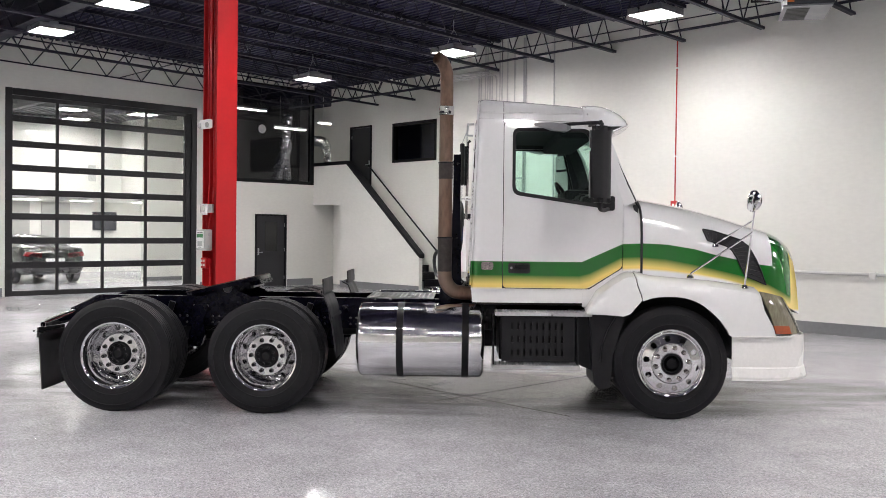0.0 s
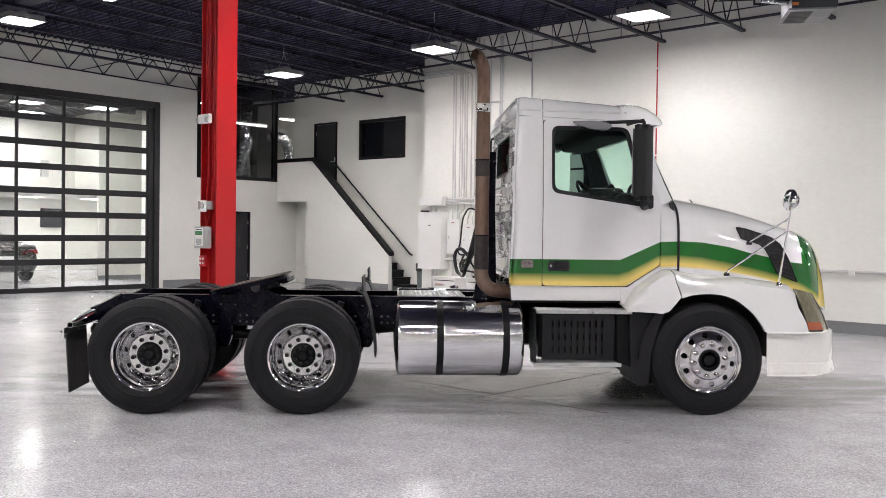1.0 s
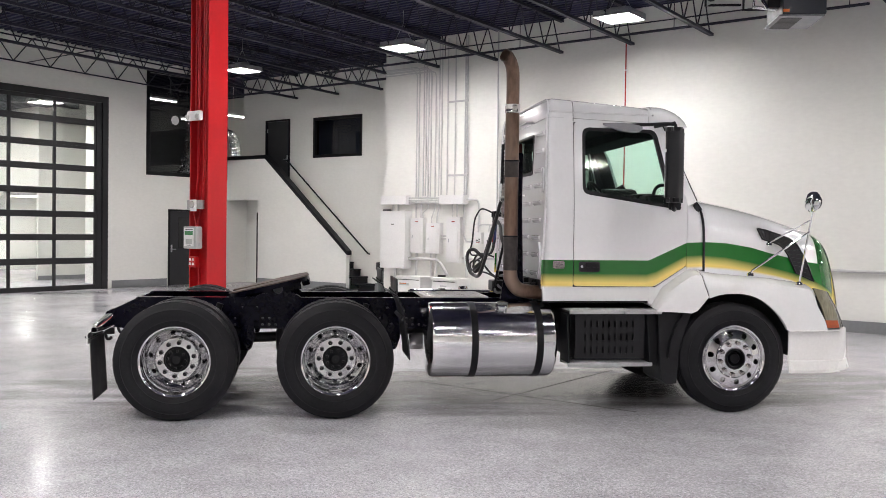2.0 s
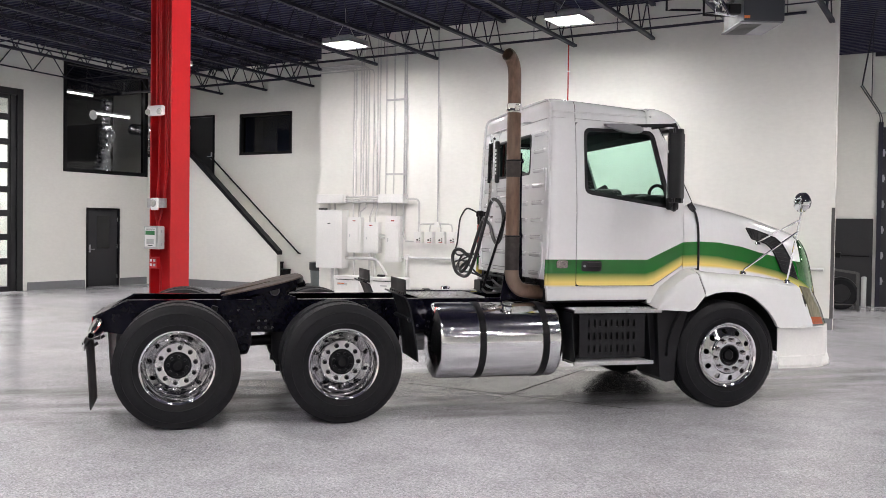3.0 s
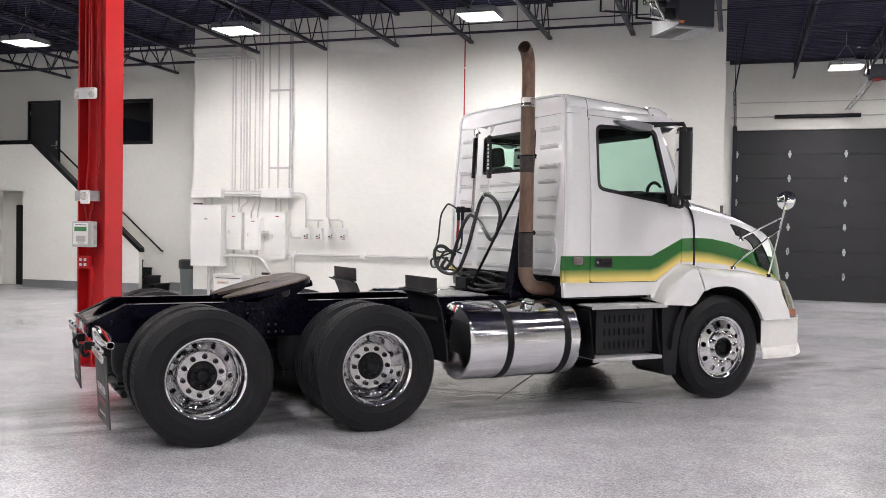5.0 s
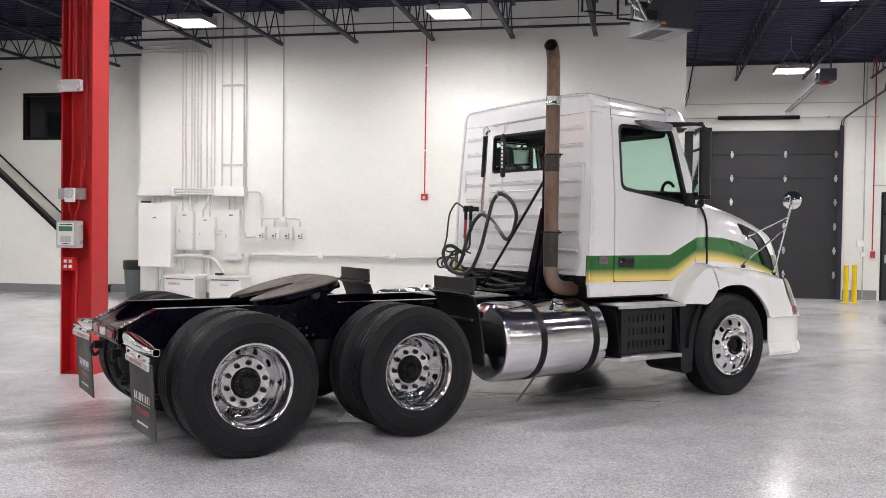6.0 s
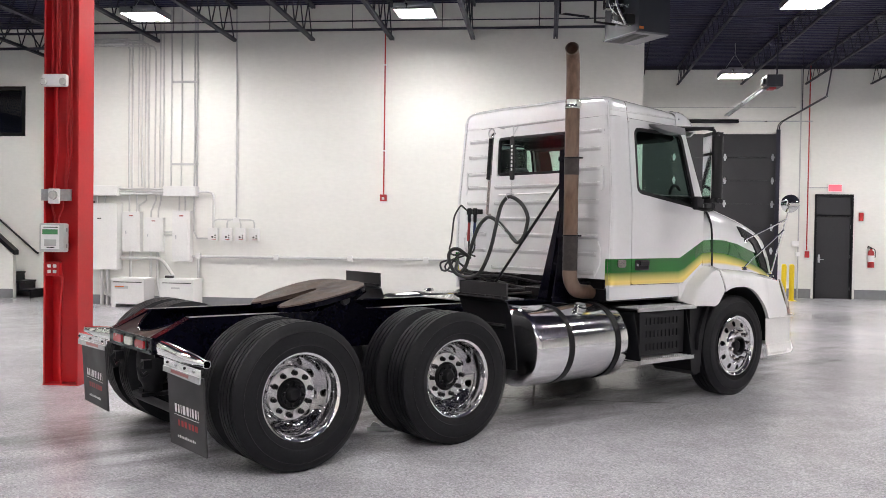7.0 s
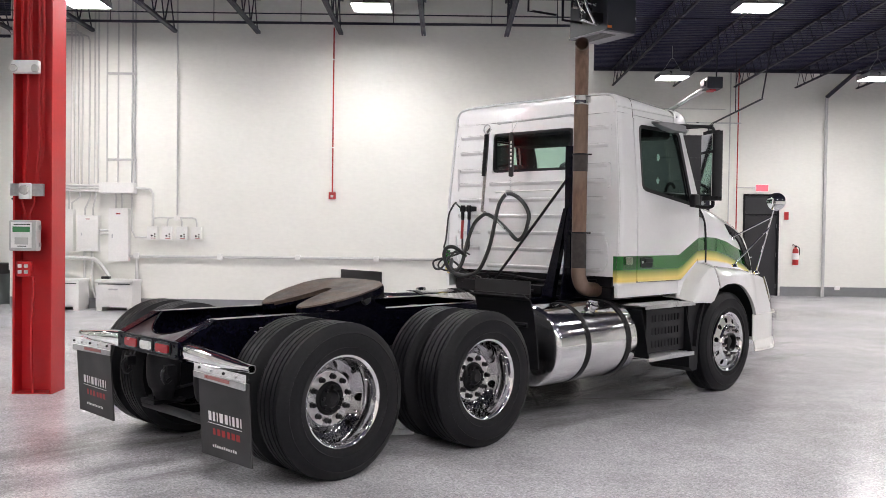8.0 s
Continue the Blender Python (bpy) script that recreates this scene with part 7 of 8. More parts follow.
for s in (-1, 1):
    bm = bmesh.new()
    o, w = fan(DOOR, WIN, (3.24, 2.2))
    rows = []
    for f in (0.0, 0.15, 0.35, 0.6, 0.85, 1.0):
        row = []
        for a, b in zip(o, w):
            x, z = a.x + (b.x - a.x) * f, a.y + (b.y - a.y) * f
            row.append(V(x, s * (side_y(z) + 0.004), z))
        rows.append(row)
    grid(bm, rows, closed=True)
    door = part("door", bm, P, truck)
    shell(door, 0.045)
    # recessed black ring, added so the gap round the door looks shaded
    bm = bmesh.new()
    wide = [(3.24 + (a.x - 3.24) * 1.005, 2.0 + (a.y - 2.0) * 1.003) for a in o]
    slim = [(3.24 + (a.x - 3.24) * 0.95, 2.0 + (a.y - 2.0) * 0.95) for a in o]
    grid(bm, [[V(x, s * (side_y(z) - 0.012), z) for x, z in wide], [V(x, s * (side_y(z) - 0.014), z) for x, z in slim]], closed=True)
    part("door_gap_ring", bm, M["hose"], cab, "black rubber ring standing in for the shade of the door gap")
    bm = bmesh.new()
    tube(bm, [V(2.78, s * (side_y(2.63) + 0.0005), 2.63), V(2.78, s * (side_y(2.74) + 0.0005), 2.735), V(2.78, s * 0.986, 2.79), V(2.78, s * 0.965, 2.81)], 0.0028, 5)
    part("seam", bm, M["hose"], cab)
    bm = bmesh.new()
    a = soften([(x, z) for x, z in [(2.862, 1.975), (3.722, 1.852), (3.718, 1.935), (3.556, 2.572), (2.862, 2.577)]], 0.07)
    b = soften([(2.89, 2.005), (3.688, 1.89), (3.682, 1.93), (3.53, 2.543), (2.89, 2.548)], 0.06)
    pa, pb = on_side(a, s, 0.008), on_side(b, s, 0.004)
    pc = on_side(b, s, -0.03)
    grid(bm, [on_side(a, s, -0.002), pa, pb, pc], closed=True)
    part("window_seal", bm, M["plastic"], door)
    bm = bmesh.new()
    pb, pc = on_side(b, s, -0.012), on_side(b, s, -0.017)
    va, vb = [bm.verts.new(p) for p in pb], [bm.verts.new(p) for p in pc]
    bm.faces.new(va), bm.faces.new(list(reversed(vb)))
    for k in range(len(va)):
        q = (k + 1) % len(va)
        bm.faces.new((va[k], va[q], vb[q], vb[k]))
    ob = part("door_glass", bm, M["tint"], door, "green tinted door glass")
    ob.visible_shadow = False
    bm = bmesh.new()
    prism(bm, rounded(2.835, 3.03, 1.272, 1.365, 0.02), s * 1.088, s * 1.094)
    box(bm, 2.89, 3.02, s * 1.09, s * 1.112, 1.315, 1.355, 0.008)
    part("door_handle", bm, M["plastic"], door)
    bm = bmesh.new()
    lathe(bm, [(0.011, s * 1.094), (0.011, s * 1.1), (0.001, s * 1.1)], 12, at=(2.862, 0, 1.32))
    part("lock", bm, M["steel"], door)
    bm = bmesh.new()
    prism(bm, rounded(2.592, 2.70, 1.3, 1.37, 0.018), s * 1.083, s * 1.1)
    part("side_latch", bm, M["ringgrey"], cab, "dull rectangular side latch")

# pressed ribs of the rear wall
def rib(y0, y1, z):
    bm = bmesh.new()
    x = rear_x(z)
    sec = [(0.0, -0.028), (-0.007, -0.022), (-0.014, -0.011), (-0.016, 0.0), (-0.014, 0.007), (-0.006, 0.012), (0.0, 0.013)]
    ends = []
    for y, f in ((y0, 0.0), (y0 + 0.025, 1.0), (y1 - 0.025, 1.0), (y1, 0.0)):
        ends.append([V(x + a * f - 0.0005, y, z + b) for a, b in sec])
    grid(bm, ends)
    part("pressed_rib", bm, P, cab, angle=25)



for z in (1.25, 1.42, 1.58, 1.74, 1.9, 2.06, 2.2, 2.38, 2.54):
    rib(-0.92, -0.6, z)
    rib(0.6, 0.92, z)
    if z < 2.1:
        rib(-0.5, 0.5, z)
for s in (-1, 1):
    bm = bmesh.new()
    prism(bm, soften([(s * 0.93, 1.98), (s * 0.965, 2.0), (s * 0.965, 2.2), (s * 0.93, 2.22)], 0.015, 3), rear_x(2.1) - 0.014, rear_x(2.1) + 0.02, "x")
    part("corner_bracket", bm, P, cab, angle=25)
    bm = bmesh.new()
    prism(bm, soften([(s * 0.86, 1.2), (s * 0.9, 1.2), (s * 0.965, 1.32), (s * 0.965, 1.46), (s * 0.93, 1.54), (s * 0.92, 1.34)], 0.015, 3), rear_x(1.4) - 0.014, rear_x(1.4) + 0.02, "x")
    part("corner_bracket", bm, P, cab, angle=25)

# rear window
bm = bmesh.new()
a = rounded(-0.512, 0.452, 2.178, 2.542, 0.04)
b = rounded(-0.5, 0.44, 2.19, 2.53, 0.035)
pa = [V(rear_x(z) - 0.006, y, z) for y, z in a]
pb = [V(rear_x(z) - 0.004, y, z) for y, z in b]
pc = [V(rear_x(z) + 0.03, y, z) for y, z in b]
pd = [V(rear_x(z) + 0.0, y, z) for y, z in rounded(-0.525, 0.465, 2.165, 2.555, 0.05)]
grid(bm, [pd, pa, pb, pc], closed=True)
seal = part("rear_window_seal", bm, M["plastic"], cab)
bm = bmesh.new()
prism(bm, b, rear_x(2.3) + 0.012, rear_x(2.3) + 0.017, "x")
ob = part("rear_glass", bm, M["tint"], cab, "green tinted rear window")
ob.visible_shadow = False

# windscreen
bm = bmesh.new()
rows = []
for f in (0, 0.33, 0.66, 1):
    row = []
    for k in range(9):
        y = -1 + 2 * k / 8
        w = 0.99 + (0.92 - 0.99) * f
        row.append(V(3.965 - 0.315 * f + (1 - y * y) * 0.085, y * w, 1.93 + 0.69 * f))
    rows.append(row)
grid(bm, rows)
ob = part("windscreen", bm, M["tint"], cab)
ob.visible_shadow = False
shell(ob, 0.006)
for s in (-1, 1):
    bm = bmesh.new()
    tube(bm, [V(3.975 - 0.315 * f, s * (0.998 - 0.07 * f), 1.925 + 0.69 * f) for f in (0, 0.33, 0.66, 1)], 0.012, 8)
    part("windscreen_seal", bm, M["hose"], cab, "black rubber windscreen seal")

# moulded visor that caps the front of the roof
HALF = [(1.014, 2.65), (1.01, 2.7), (1.004, 2.735), (0.992, 2.76), (0.965, 2.778), (0.92, 2.79), (0.8, 2.802), (0.49, 2.814), (0.2, 2.818)]
bm = bmesh.new()
rows = []
for x, lift, low in ((3.49, -0.012, 2.64), (3.494, -0.002, 2.638), (3.53, 0.002, 2.63), (3.6, 0.002, 2.62), (3.67, -0.008, 2.61), (3.75, -0.034, 2.602), (3.82, -0.073, 2.606), (3.875, -0.12, 2.614), (3.893, -0.155, 2.618), (3.885, -0.172, 2.612), (3.77, -0.24, 2.555)):
    f = (x - 3.49) / 0.4
    half = []
    for y, z in HALF:
        yy = y * (1 - 0.07 * f * f)
        bow = (1 - (y / 1.014) ** 2) * 0.13 * f
        half.append(V(x + bow, -yy, max(low, z + lift) if z > 2.651 else low))
    rows.append(half + [V(q.x, -q.y, q.z) for q in reversed(half)])
grid(bm, rows)
visor = part("sun_visor", bm, P, truck, "white roof visor over the windscreen", angle=50)
shell(visor, 0.012)
for s in (-1, 1):
    for x, y, z in ((3.515, 0.985, 2.768), (3.53, 1.012, 2.705)):
        bm = bmesh.new()
        lathe(bm, [(0.001, 0.012), (0.007, 0.01), (0.01, 0.0)], 8, at=(0, 0, 0))
        part("rivet", bm, M["steel"], visor, m=Matrix.Translation((x, s * y, z)) @ Matrix.Rotation(0 if s > 0 else math.pi, 4, "Z"))

# interior
bm = bmesh.new()
box(bm, 2.55, 4.0, -1.0, 1.0, 1.1, 1.16)
box(bm, 3.96, 4.0, -1.0, 1.0, 1.16, 1.9)
part("cab_floor", bm, M["fabric"], cab)
bm = bmesh.new()
box(bm, 2.6, 3.66, -0.93, 0.93, 2.6, 2.62, 0.008)
box(bm, 3.3, 3.62, -0.9, 0.9, 2.5, 2.6, 0.03)
part("headliner", bm, M["headliner"], cab)
for s in (-1, 1):
    bm = bmesh.new()
    box(bm, 2.58, 2.76, s * 0.9, s * 0.98, 1.2, 2.6, 0.02)
    part("pillar_trim", bm, M["trim"], cab)
    bm = bmesh.new()
    grid(bm, [[V(x - 0.015, s * y, z) for x, y in ((a, b), (c, d))] for z, a, b, c, d in ((1.88, 3.84, 1.035, 3.97, 0.96), (2.11, 3.765, 1.02, 3.875, 0.94), (2.45, 3.64, 0.98, 3.745, 0.9), (2.63, 3.56, 0.955, 3.65, 0.88))])
    shell(part("front_pillar_trim", bm, M["fabric"], cab), 0.012)
    bm = bmesh.new()
    box(bm, 2.8, 3.8, s * 1.0, s * 1.03, 1.2, 1.82, 0.01)
    part("door_trim", bm, M["fabric"], cab)
for s in (-1, 1):
    bm = bmesh.new()
    o, w = fan(DOOR, WIN, (3.24, 2.2))
    rows = [[V(a.x + (b.x - a.x) * f, s * (side_y(a.y + (b.y - a.y) * f) - 0.052), a.y + (b.y - a.y) * f) for a, b in zip(o, w)] for f in (0.05, 0.5, 1.0)]
    rows.append([V(p.x, s * (side_y(p.z) - 0.02), p.z) for p in rows[-1]])
    grid(bm, rows, closed=True)
    part("door_lining", bm, M["headliner"], cab)
bm = bmesh.new()
for a in ((-0.93, 0.93, 1.2, 2.16), (-0.93, 0.93, 2.56, 2.6), (-0.93, -0.53, 2.16, 2.56), (0.47, 0.93, 2.16, 2.56)):
    box(bm, 2.572, 2.585, *a)
part("rear_lining", bm, M["headliner"], cab)
bm = bmesh.new()
box(bm, 3.5, 3.94, -0.98, 0.98, 1.55, 1.985, 0.05)
box(bm, 3.46, 3.84, 0.16, 0.84, 1.6, 2.085, 0.05)
box(bm, 3.5, 3.7, -0.75, -0.35, 1.9, 2.0, 0.03)
part("dashboard", bm, M["plastic"], cab)
bm = bmesh.new()
tube(bm, [V(3.61, -0.86, 1.97), V(3.62, -0.86, 2.03), V(3.66, -0.86, 2.07), V(3.72, -0.86, 2.075), V(3.77, -0.86, 2.04)], 0.016, 8, bend=4)
part("grab_handle", bm, M["plastic"], cab)
bm = bmesh.new()
sw = Matrix.Translation((3.53, 0.5, 1.97)) @ Euler((0, radians(-32), 0)).to_matrix().to_4x4()
circle = [sw @ V(0, 0.225 * math.cos(a), 0.225 * math.sin(a)) for a in (2 * math.pi * k / 28 for k in range(29))]
tube(bm, circle, 0.016, 8, False)
for a in (90, 210, 330):
    tube(bm, [sw @ V(0.03, 0, 0), sw @ V(0, 0.22 * math.cos(radians(a)), 0.22 * math.sin(radians(a)))], 0.012, 6)
tube(bm, [sw @ V(0, 0, 0), sw @ V(0.3, 0, -0.02)], 0.04, 10)
part("steering_wheel", bm, M["plastic"], cab)
for y in (-0.5, 0.5):
    bm = bmesh.new()
    box(bm, 2.75, 3.22, y - 0.26, y + 0.26, 1.45, 1.62, 0.05)
    box(bm, 2.8, 3.15, y - 0.2, y + 0.2, 1.16, 1.45, 0.03)
    box(bm, -0.06, 0.06, -0.26, 0.26, 0.0, 0.66, 0.05, Matrix.Translation((2.82, y, 1.6)) @ Euler((0, radians(-8), 0)).to_matrix().to_4x4())
    box(bm, -0.05, 0.05, -0.14, 0.14, 0.66, 0.86, 0.04, Matrix.Translation((2.81, y, 1.6)) @ Euler((0, radians(-8), 0)).to_matrix().to_4x4())
    part("seat", bm, M["fabric"], cab)

# hood
SECT = [
    (4.03, [(0, 1.982), (0.5, 1.972), (0.8, 1.932), (0.97, 1.852), (1.05, 1.713), (1.07, 1.5), (1.07, 1.22)]),
    (4.25, [(0, 1.952), (0.5, 1.937), (0.79, 1.897), (0.955, 1.812), (1.035, 1.673), (1.06, 1.48), (1.065, 1.2)]),
    (4.55, [(0, 1.897), (0.48, 1.882), (0.77, 1.837), (0.93, 1.747), (1.01, 1.613), (1.045, 1.44), (1.06, 1.17)]),
    (4.85, [(0, 1.822), (0.46, 1.807), (0.75, 1.762), (0.905, 1.672), (0.975, 1.533), (1.01, 1.38), (1.04, 1.13)]),
    (5.1, [(0, 1.747), (0.44, 1.732), (0.71, 1.692), (0.86, 1.612), (0.93, 1.473), (0.97, 1.32), (1.01, 1.08)]),
    (5.3, [(0, 1.687), (0.42, 1.677), (0.65, 1.642), (0.79, 1.567), (0.865, 1.427), (0.91, 1.27), (0.95, 1.02)]),
    (5.43, [(0, 1.627), (0.4, 1.617), (0.58, 1.582), (0.7, 1.502), (0.78, 1.367), (0.83, 1.2), (0.88, 0.97)]),
    (5.53, [(0, 1.552), (0.36, 1.542), (0.49, 1.507), (0.585, 1.422), (0.66, 1.297), (0.72, 1.14), (0.78, 0.92)]),
]
def hood_row(sec):
    x, half = sec
    fine = [Vector((y, z, 0)) for y, z in half]
    fine = smooth_path(fine, 3)
    right = [V(x, -p.x, p.y) for p in reversed(fine)]
    return right + [V(x, p.x, p.y) for p in fine[1:]]
bm = bmesh.new()
rows = [hood_row(s) for s in SECT]
dense = []
for i in range(len(rows[0])):
    dense.append(smooth_path([r[i] for r in rows], 3))
rows = [[c[k] for c in dense] for k in range(len(dense[0]))]
grid(bm, rows)
hood = part("hood", bm, P, truck)
shell(hood, 0.012)
# dark seal between cab and hood
bm = bmesh.new()
r0 = hood_row((4.022, [(y + 0.001, z + 0.001) for y, z in SECT[0][1]]))
tube(bm, r0, 0.011, 6)
part("hood_seal", bm, M["plastic"], hood)
# cowl between windscreen and hood
bm = bmesh.new()
grid(bm, [[V(3.97 + (1 - (y / 1.02) ** 2) * 0.12 if f == 0 else 4.02, y, 1.925 if f == 0 else 1.985 - 0.12 * (abs(y) / 1.0) ** 4) for y in (-1.02, -0.8, -0.5, -0.2, 0, 0.2, 0.5, 0.8, 1.02)] for f in (0, 1)])
shell(part("cowl", bm, M["plastic"], cab), 0.01)
# grille
bm = bmesh.new()
gr = [V(5.531, p.y * 0.97, p.z * 0.995 + 0.005) for p in hood_row(SECT[-1])]
bm.faces.new([bm.verts.new(p) for p in gr])
for k in range(9):
    z = 0.96 + k * 0.06
    box(bm, 5.53, 5.55, -0.62 + k * 0.02, 0.62 - k * 0.02, z, z + 0.025)
part("grille", bm, M["plastic"], hood)
# hood side vents
for s in (-1, 1):
    bm = bmesh.new()
    up = [(4.586, 1.686), (4.679, 1.671), (4.814, 1.632), (4.933, 1.594), (5.009, 1.536), (5.07, 1.418), (5.114, 1.317), (5.159, 1.196)]
    lo = [(4.62, 1.587), (4.67, 1.574), (4.74, 1.556), (4.799, 1.537), (4.845, 1.5), (4.885, 1.44), (4.92, 1.36), (4.958, 1.275)]

    def hood_y(x, z):
        for (xa, ha), (xb, hb) in zip(SECT, SECT[1:]):
            if xa <= x <= xb:
                f = (x - xa) / (xb - xa)
                h = [(p[0] + (q[0] - p[0]) * f, p[1] + (q[1] - p[1]) * f) for p, q in zip(ha, hb)]
                for p, q in zip(h, h[1:]):
                    if q[1] <= z <= p[1]:
                        g = (p[1] - z) / (p[1] - q[1])
                        return p[0] + (q[0] - p[0]) * g
        return 1.0
    grid(bm, [[V(x, s * (hood_y(x, z) + 0.012), z) for x, z in c] for c in (up, [((a + c) / 2, (b + d) / 2) for (a, b), (c, d) in zip(up, lo)], lo)])
    vent = part("hood_vent", bm, M["plastic"], hood, "black curved hood side vent")
    shell(vent, 0.02)
    bm = bmesh.new()
    rim = [V(x, s * (hood_y(x, z) + 0.016), z) for x, z in up + lo[::-1]]
    tube(bm, rim + rim[:1], 0.008, 6, False)
    for k in range(1, 16):
        f = k / 16 * 6.999
        i, g = int(f), f % 1
        ends = [Vector(c[i]).lerp(Vector(c[i + 1]), g) for c in (up, lo)]
        tube(bm, [V(q.x, s * (hood_y(q.x, q.y) + 0.013), q.y) for q in (ends[0], ends[0].lerp(ends[1], 0.5), ends[1])], 0.004, 5, False)
    part("vent_rim", bm, M["plastic"], vent)

# fenders: stations of top and lower edge
FEND = [(3.52, 3.52, 0.95, 0.928), (3.62, 3.62, 1.12, 0.925), (3.74, 3.74, 1.21, 0.92), (3.84, 3.84, 1.275, 0.912), (3.89, 3.9, 1.292, 0.935), (3.939, 4.0, 1.287, 1.055)]
FEND2 = [(3.945, 4.005, 1.285, 1.058), (4.08, 4.11, 1.25, 1.09), (4.25, 4.25, 1.235, 1.1), (4.38, 4.38, 1.225, 1.088), (4.5, 4.5, 1.216, 1.045), (4.6, 4.6, 1.208, 0.975), (4.68, 4.68, 1.2, 0.9), (4.745, 4.75, 1.19, 0.81), (4.79, 4.79, 1.185, 0.757), (4.9, 4.93, 1.172, 0.757), (5.03, 5.18, 1.15, 0.762)]
for s in (-1, 1):
    for name, st in (("cab_fender", FEND), ("fender", FEND2)):
        bm = bmesh.new()
        rows = []
        for xt, xb, zt, zb in st:
            h = zt - zb
            front = max(0.0, (xt - 4.7) * 0.12)
            row = []
            for f, y, z in ((0, 0.9, zt + 0.02), (0, 1.0, zt + 0.018), (0, 1.1, zt + 0.008), (0.02, 1.165, zt - min(0.012, h * 0.2)), (0.1, 1.21, zt - min(0.035, h * 0.35)), (0.3, 1.238, zt - h * 0.45), (0.8, 1.245, zt - h * 0.8), (1, 1.247, zb), (1, 1.225, zb + 0.003)):
                row.append(V(xt + (xb - xt) * f, s * (y - front), z))
            rows.append(row)
        if name == "fender":
            cols = [smooth_path([r[i] for r in rows], 3) for i in range(len(rows[0]))]
            rows = [[c[k] for c in cols] for k in range(len(cols[0]))]
        grid(bm, rows)
        flank = part(name, bm, M["fender"], truck)
        shell(flank, 0.012)
        if name == "fender":
            bm = bmesh.new()
            edge = [r[-2] for r in rows if r[-2].x < 4.8]
            tube(bm, [q + V(0, -s * 0.004, 0.004) for q in edge], 0.011, 8, False)
            part("arch_lip", bm, M["fender"], flank)
    # dark inner arch
    bm = bmesh.new()
    grid(bm, [[V(4.27 + 0.62 * math.cos(a), s * y, 0.5 + 0.66 * math.sin(a)) for a in (math.pi * k / 14 for k in range(15))] for y in (0.6, 1.2)])
    grid(bm, [[V(4.27 + r * math.cos(a), s * 0.6, 0.5 + r * 1.06 * math.sin(a)) for a in (math.pi * k / 14 for k in range(15))] for r in (0.62, 0.4)])
    part("wheel_liner", bm, M["plastic"], truck)
    # headlamp
    bm = bmesh.new()
    A, B, C, D = V(5.035, s * 1.195, 1.145), V(5.34, s * 0.93, 1.065), V(5.47, s * 0.98, 0.77), V(5.185, s * 1.2, 0.772)
    rows = []
    for f in (0, 0.2, 0.4, 0.6, 0.8, 1):
        row = []
        for g in (0, 0.2, 0.4, 0.6, 0.8, 1):
            p = A.lerp(D, f).lerp(B.lerp(C, f), g)
            bulge = math.sin(math.pi * g) * 0.055 + math.sin(math.pi * f) * 0.015
            row.append(p + V(0.7, s * 0.7, 0).normalized() * bulge)
        rows.append(row)
    grid(bm, rows[:5])
    hl = part("headlight", bm, M["lens"], truck, "yellowed headlight lens")
    shell(hl, 0.01)
    bm = bmesh.new()
    grid(bm, [rows[4][:3], rows[5][:3]])
    shell(part("turn_signal", bm, M["amber"], hl, "orange turn signal lens"), 0.01)
    bm = bmesh.new()
    grid(bm, [rows[4][2:], rows[5][2:]])
    shell(part("lower_lens", bm, M["lens"], hl), 0.01)
    bm = bmesh.new()
    prism(bm, [(4.9, 0.78), (5.35, 0.78), (5.3, 1.06), (5.0, 1.12)], s * 0.5, s * 0.9)
    part("headlight_backing", bm, M["plastic"], hl)

# bumper, its lower lip ragged towards the front corners
bm = bmesh.new()
path = [(4.8, 1.2), (5.05, 1.2), (5.25, 1.18), (5.4, 1.11), (5.5, 0.98), (5.56, 0.78), (5.6, 0.45), (5.61, 0.0)]
full = [(x, -y) for x, y in path] + [(x, y) for x, y in reversed(path[:-1])]
full = [(q.x, q.y) for q in smooth_path([V(x, y, 0) for x, y in full], 6)]
torn = [0.018 * max(0.0, noise.noise(V(k * 0.55, 3.1, 0))) + 0.012 * max(0.0, noise.noise(V(k * 1.7, 9.4, 0))) if 5.15 < x < 5.58 else 0.0 for k, (x, y) in enumerate(full)]
rows = []
for z, o, ragged in ((0.757, -0.04, 0), (0.757, -0.008, 0), (0.748, 0.0, 0), (0.6, 0.004, 0), (0.478, 0.002, 0), (0.468, 0.01, 0), (0.44, 0.016, 0), (0.39, 0.026, 0.4), (0.372, 0.02, 1.6), (0.374, -0.03, 1.6)):
    rows.append([V(x + o * (0.2 if abs(y) > 1.15 else 0.8), y + math.copysign(o, y) if abs(y) > 0.01 else 0, z - (0.012 if abs(y) > 1.15 and z > 0.7 else 0) + ragged * t) for (x, y), t in zip(full, torn)])
grid(bm, rows)
shell(part("bumper", bm, M["bumper"], truck, "white plastic front bumper with chipped lower edge", angle=25), 0.012)

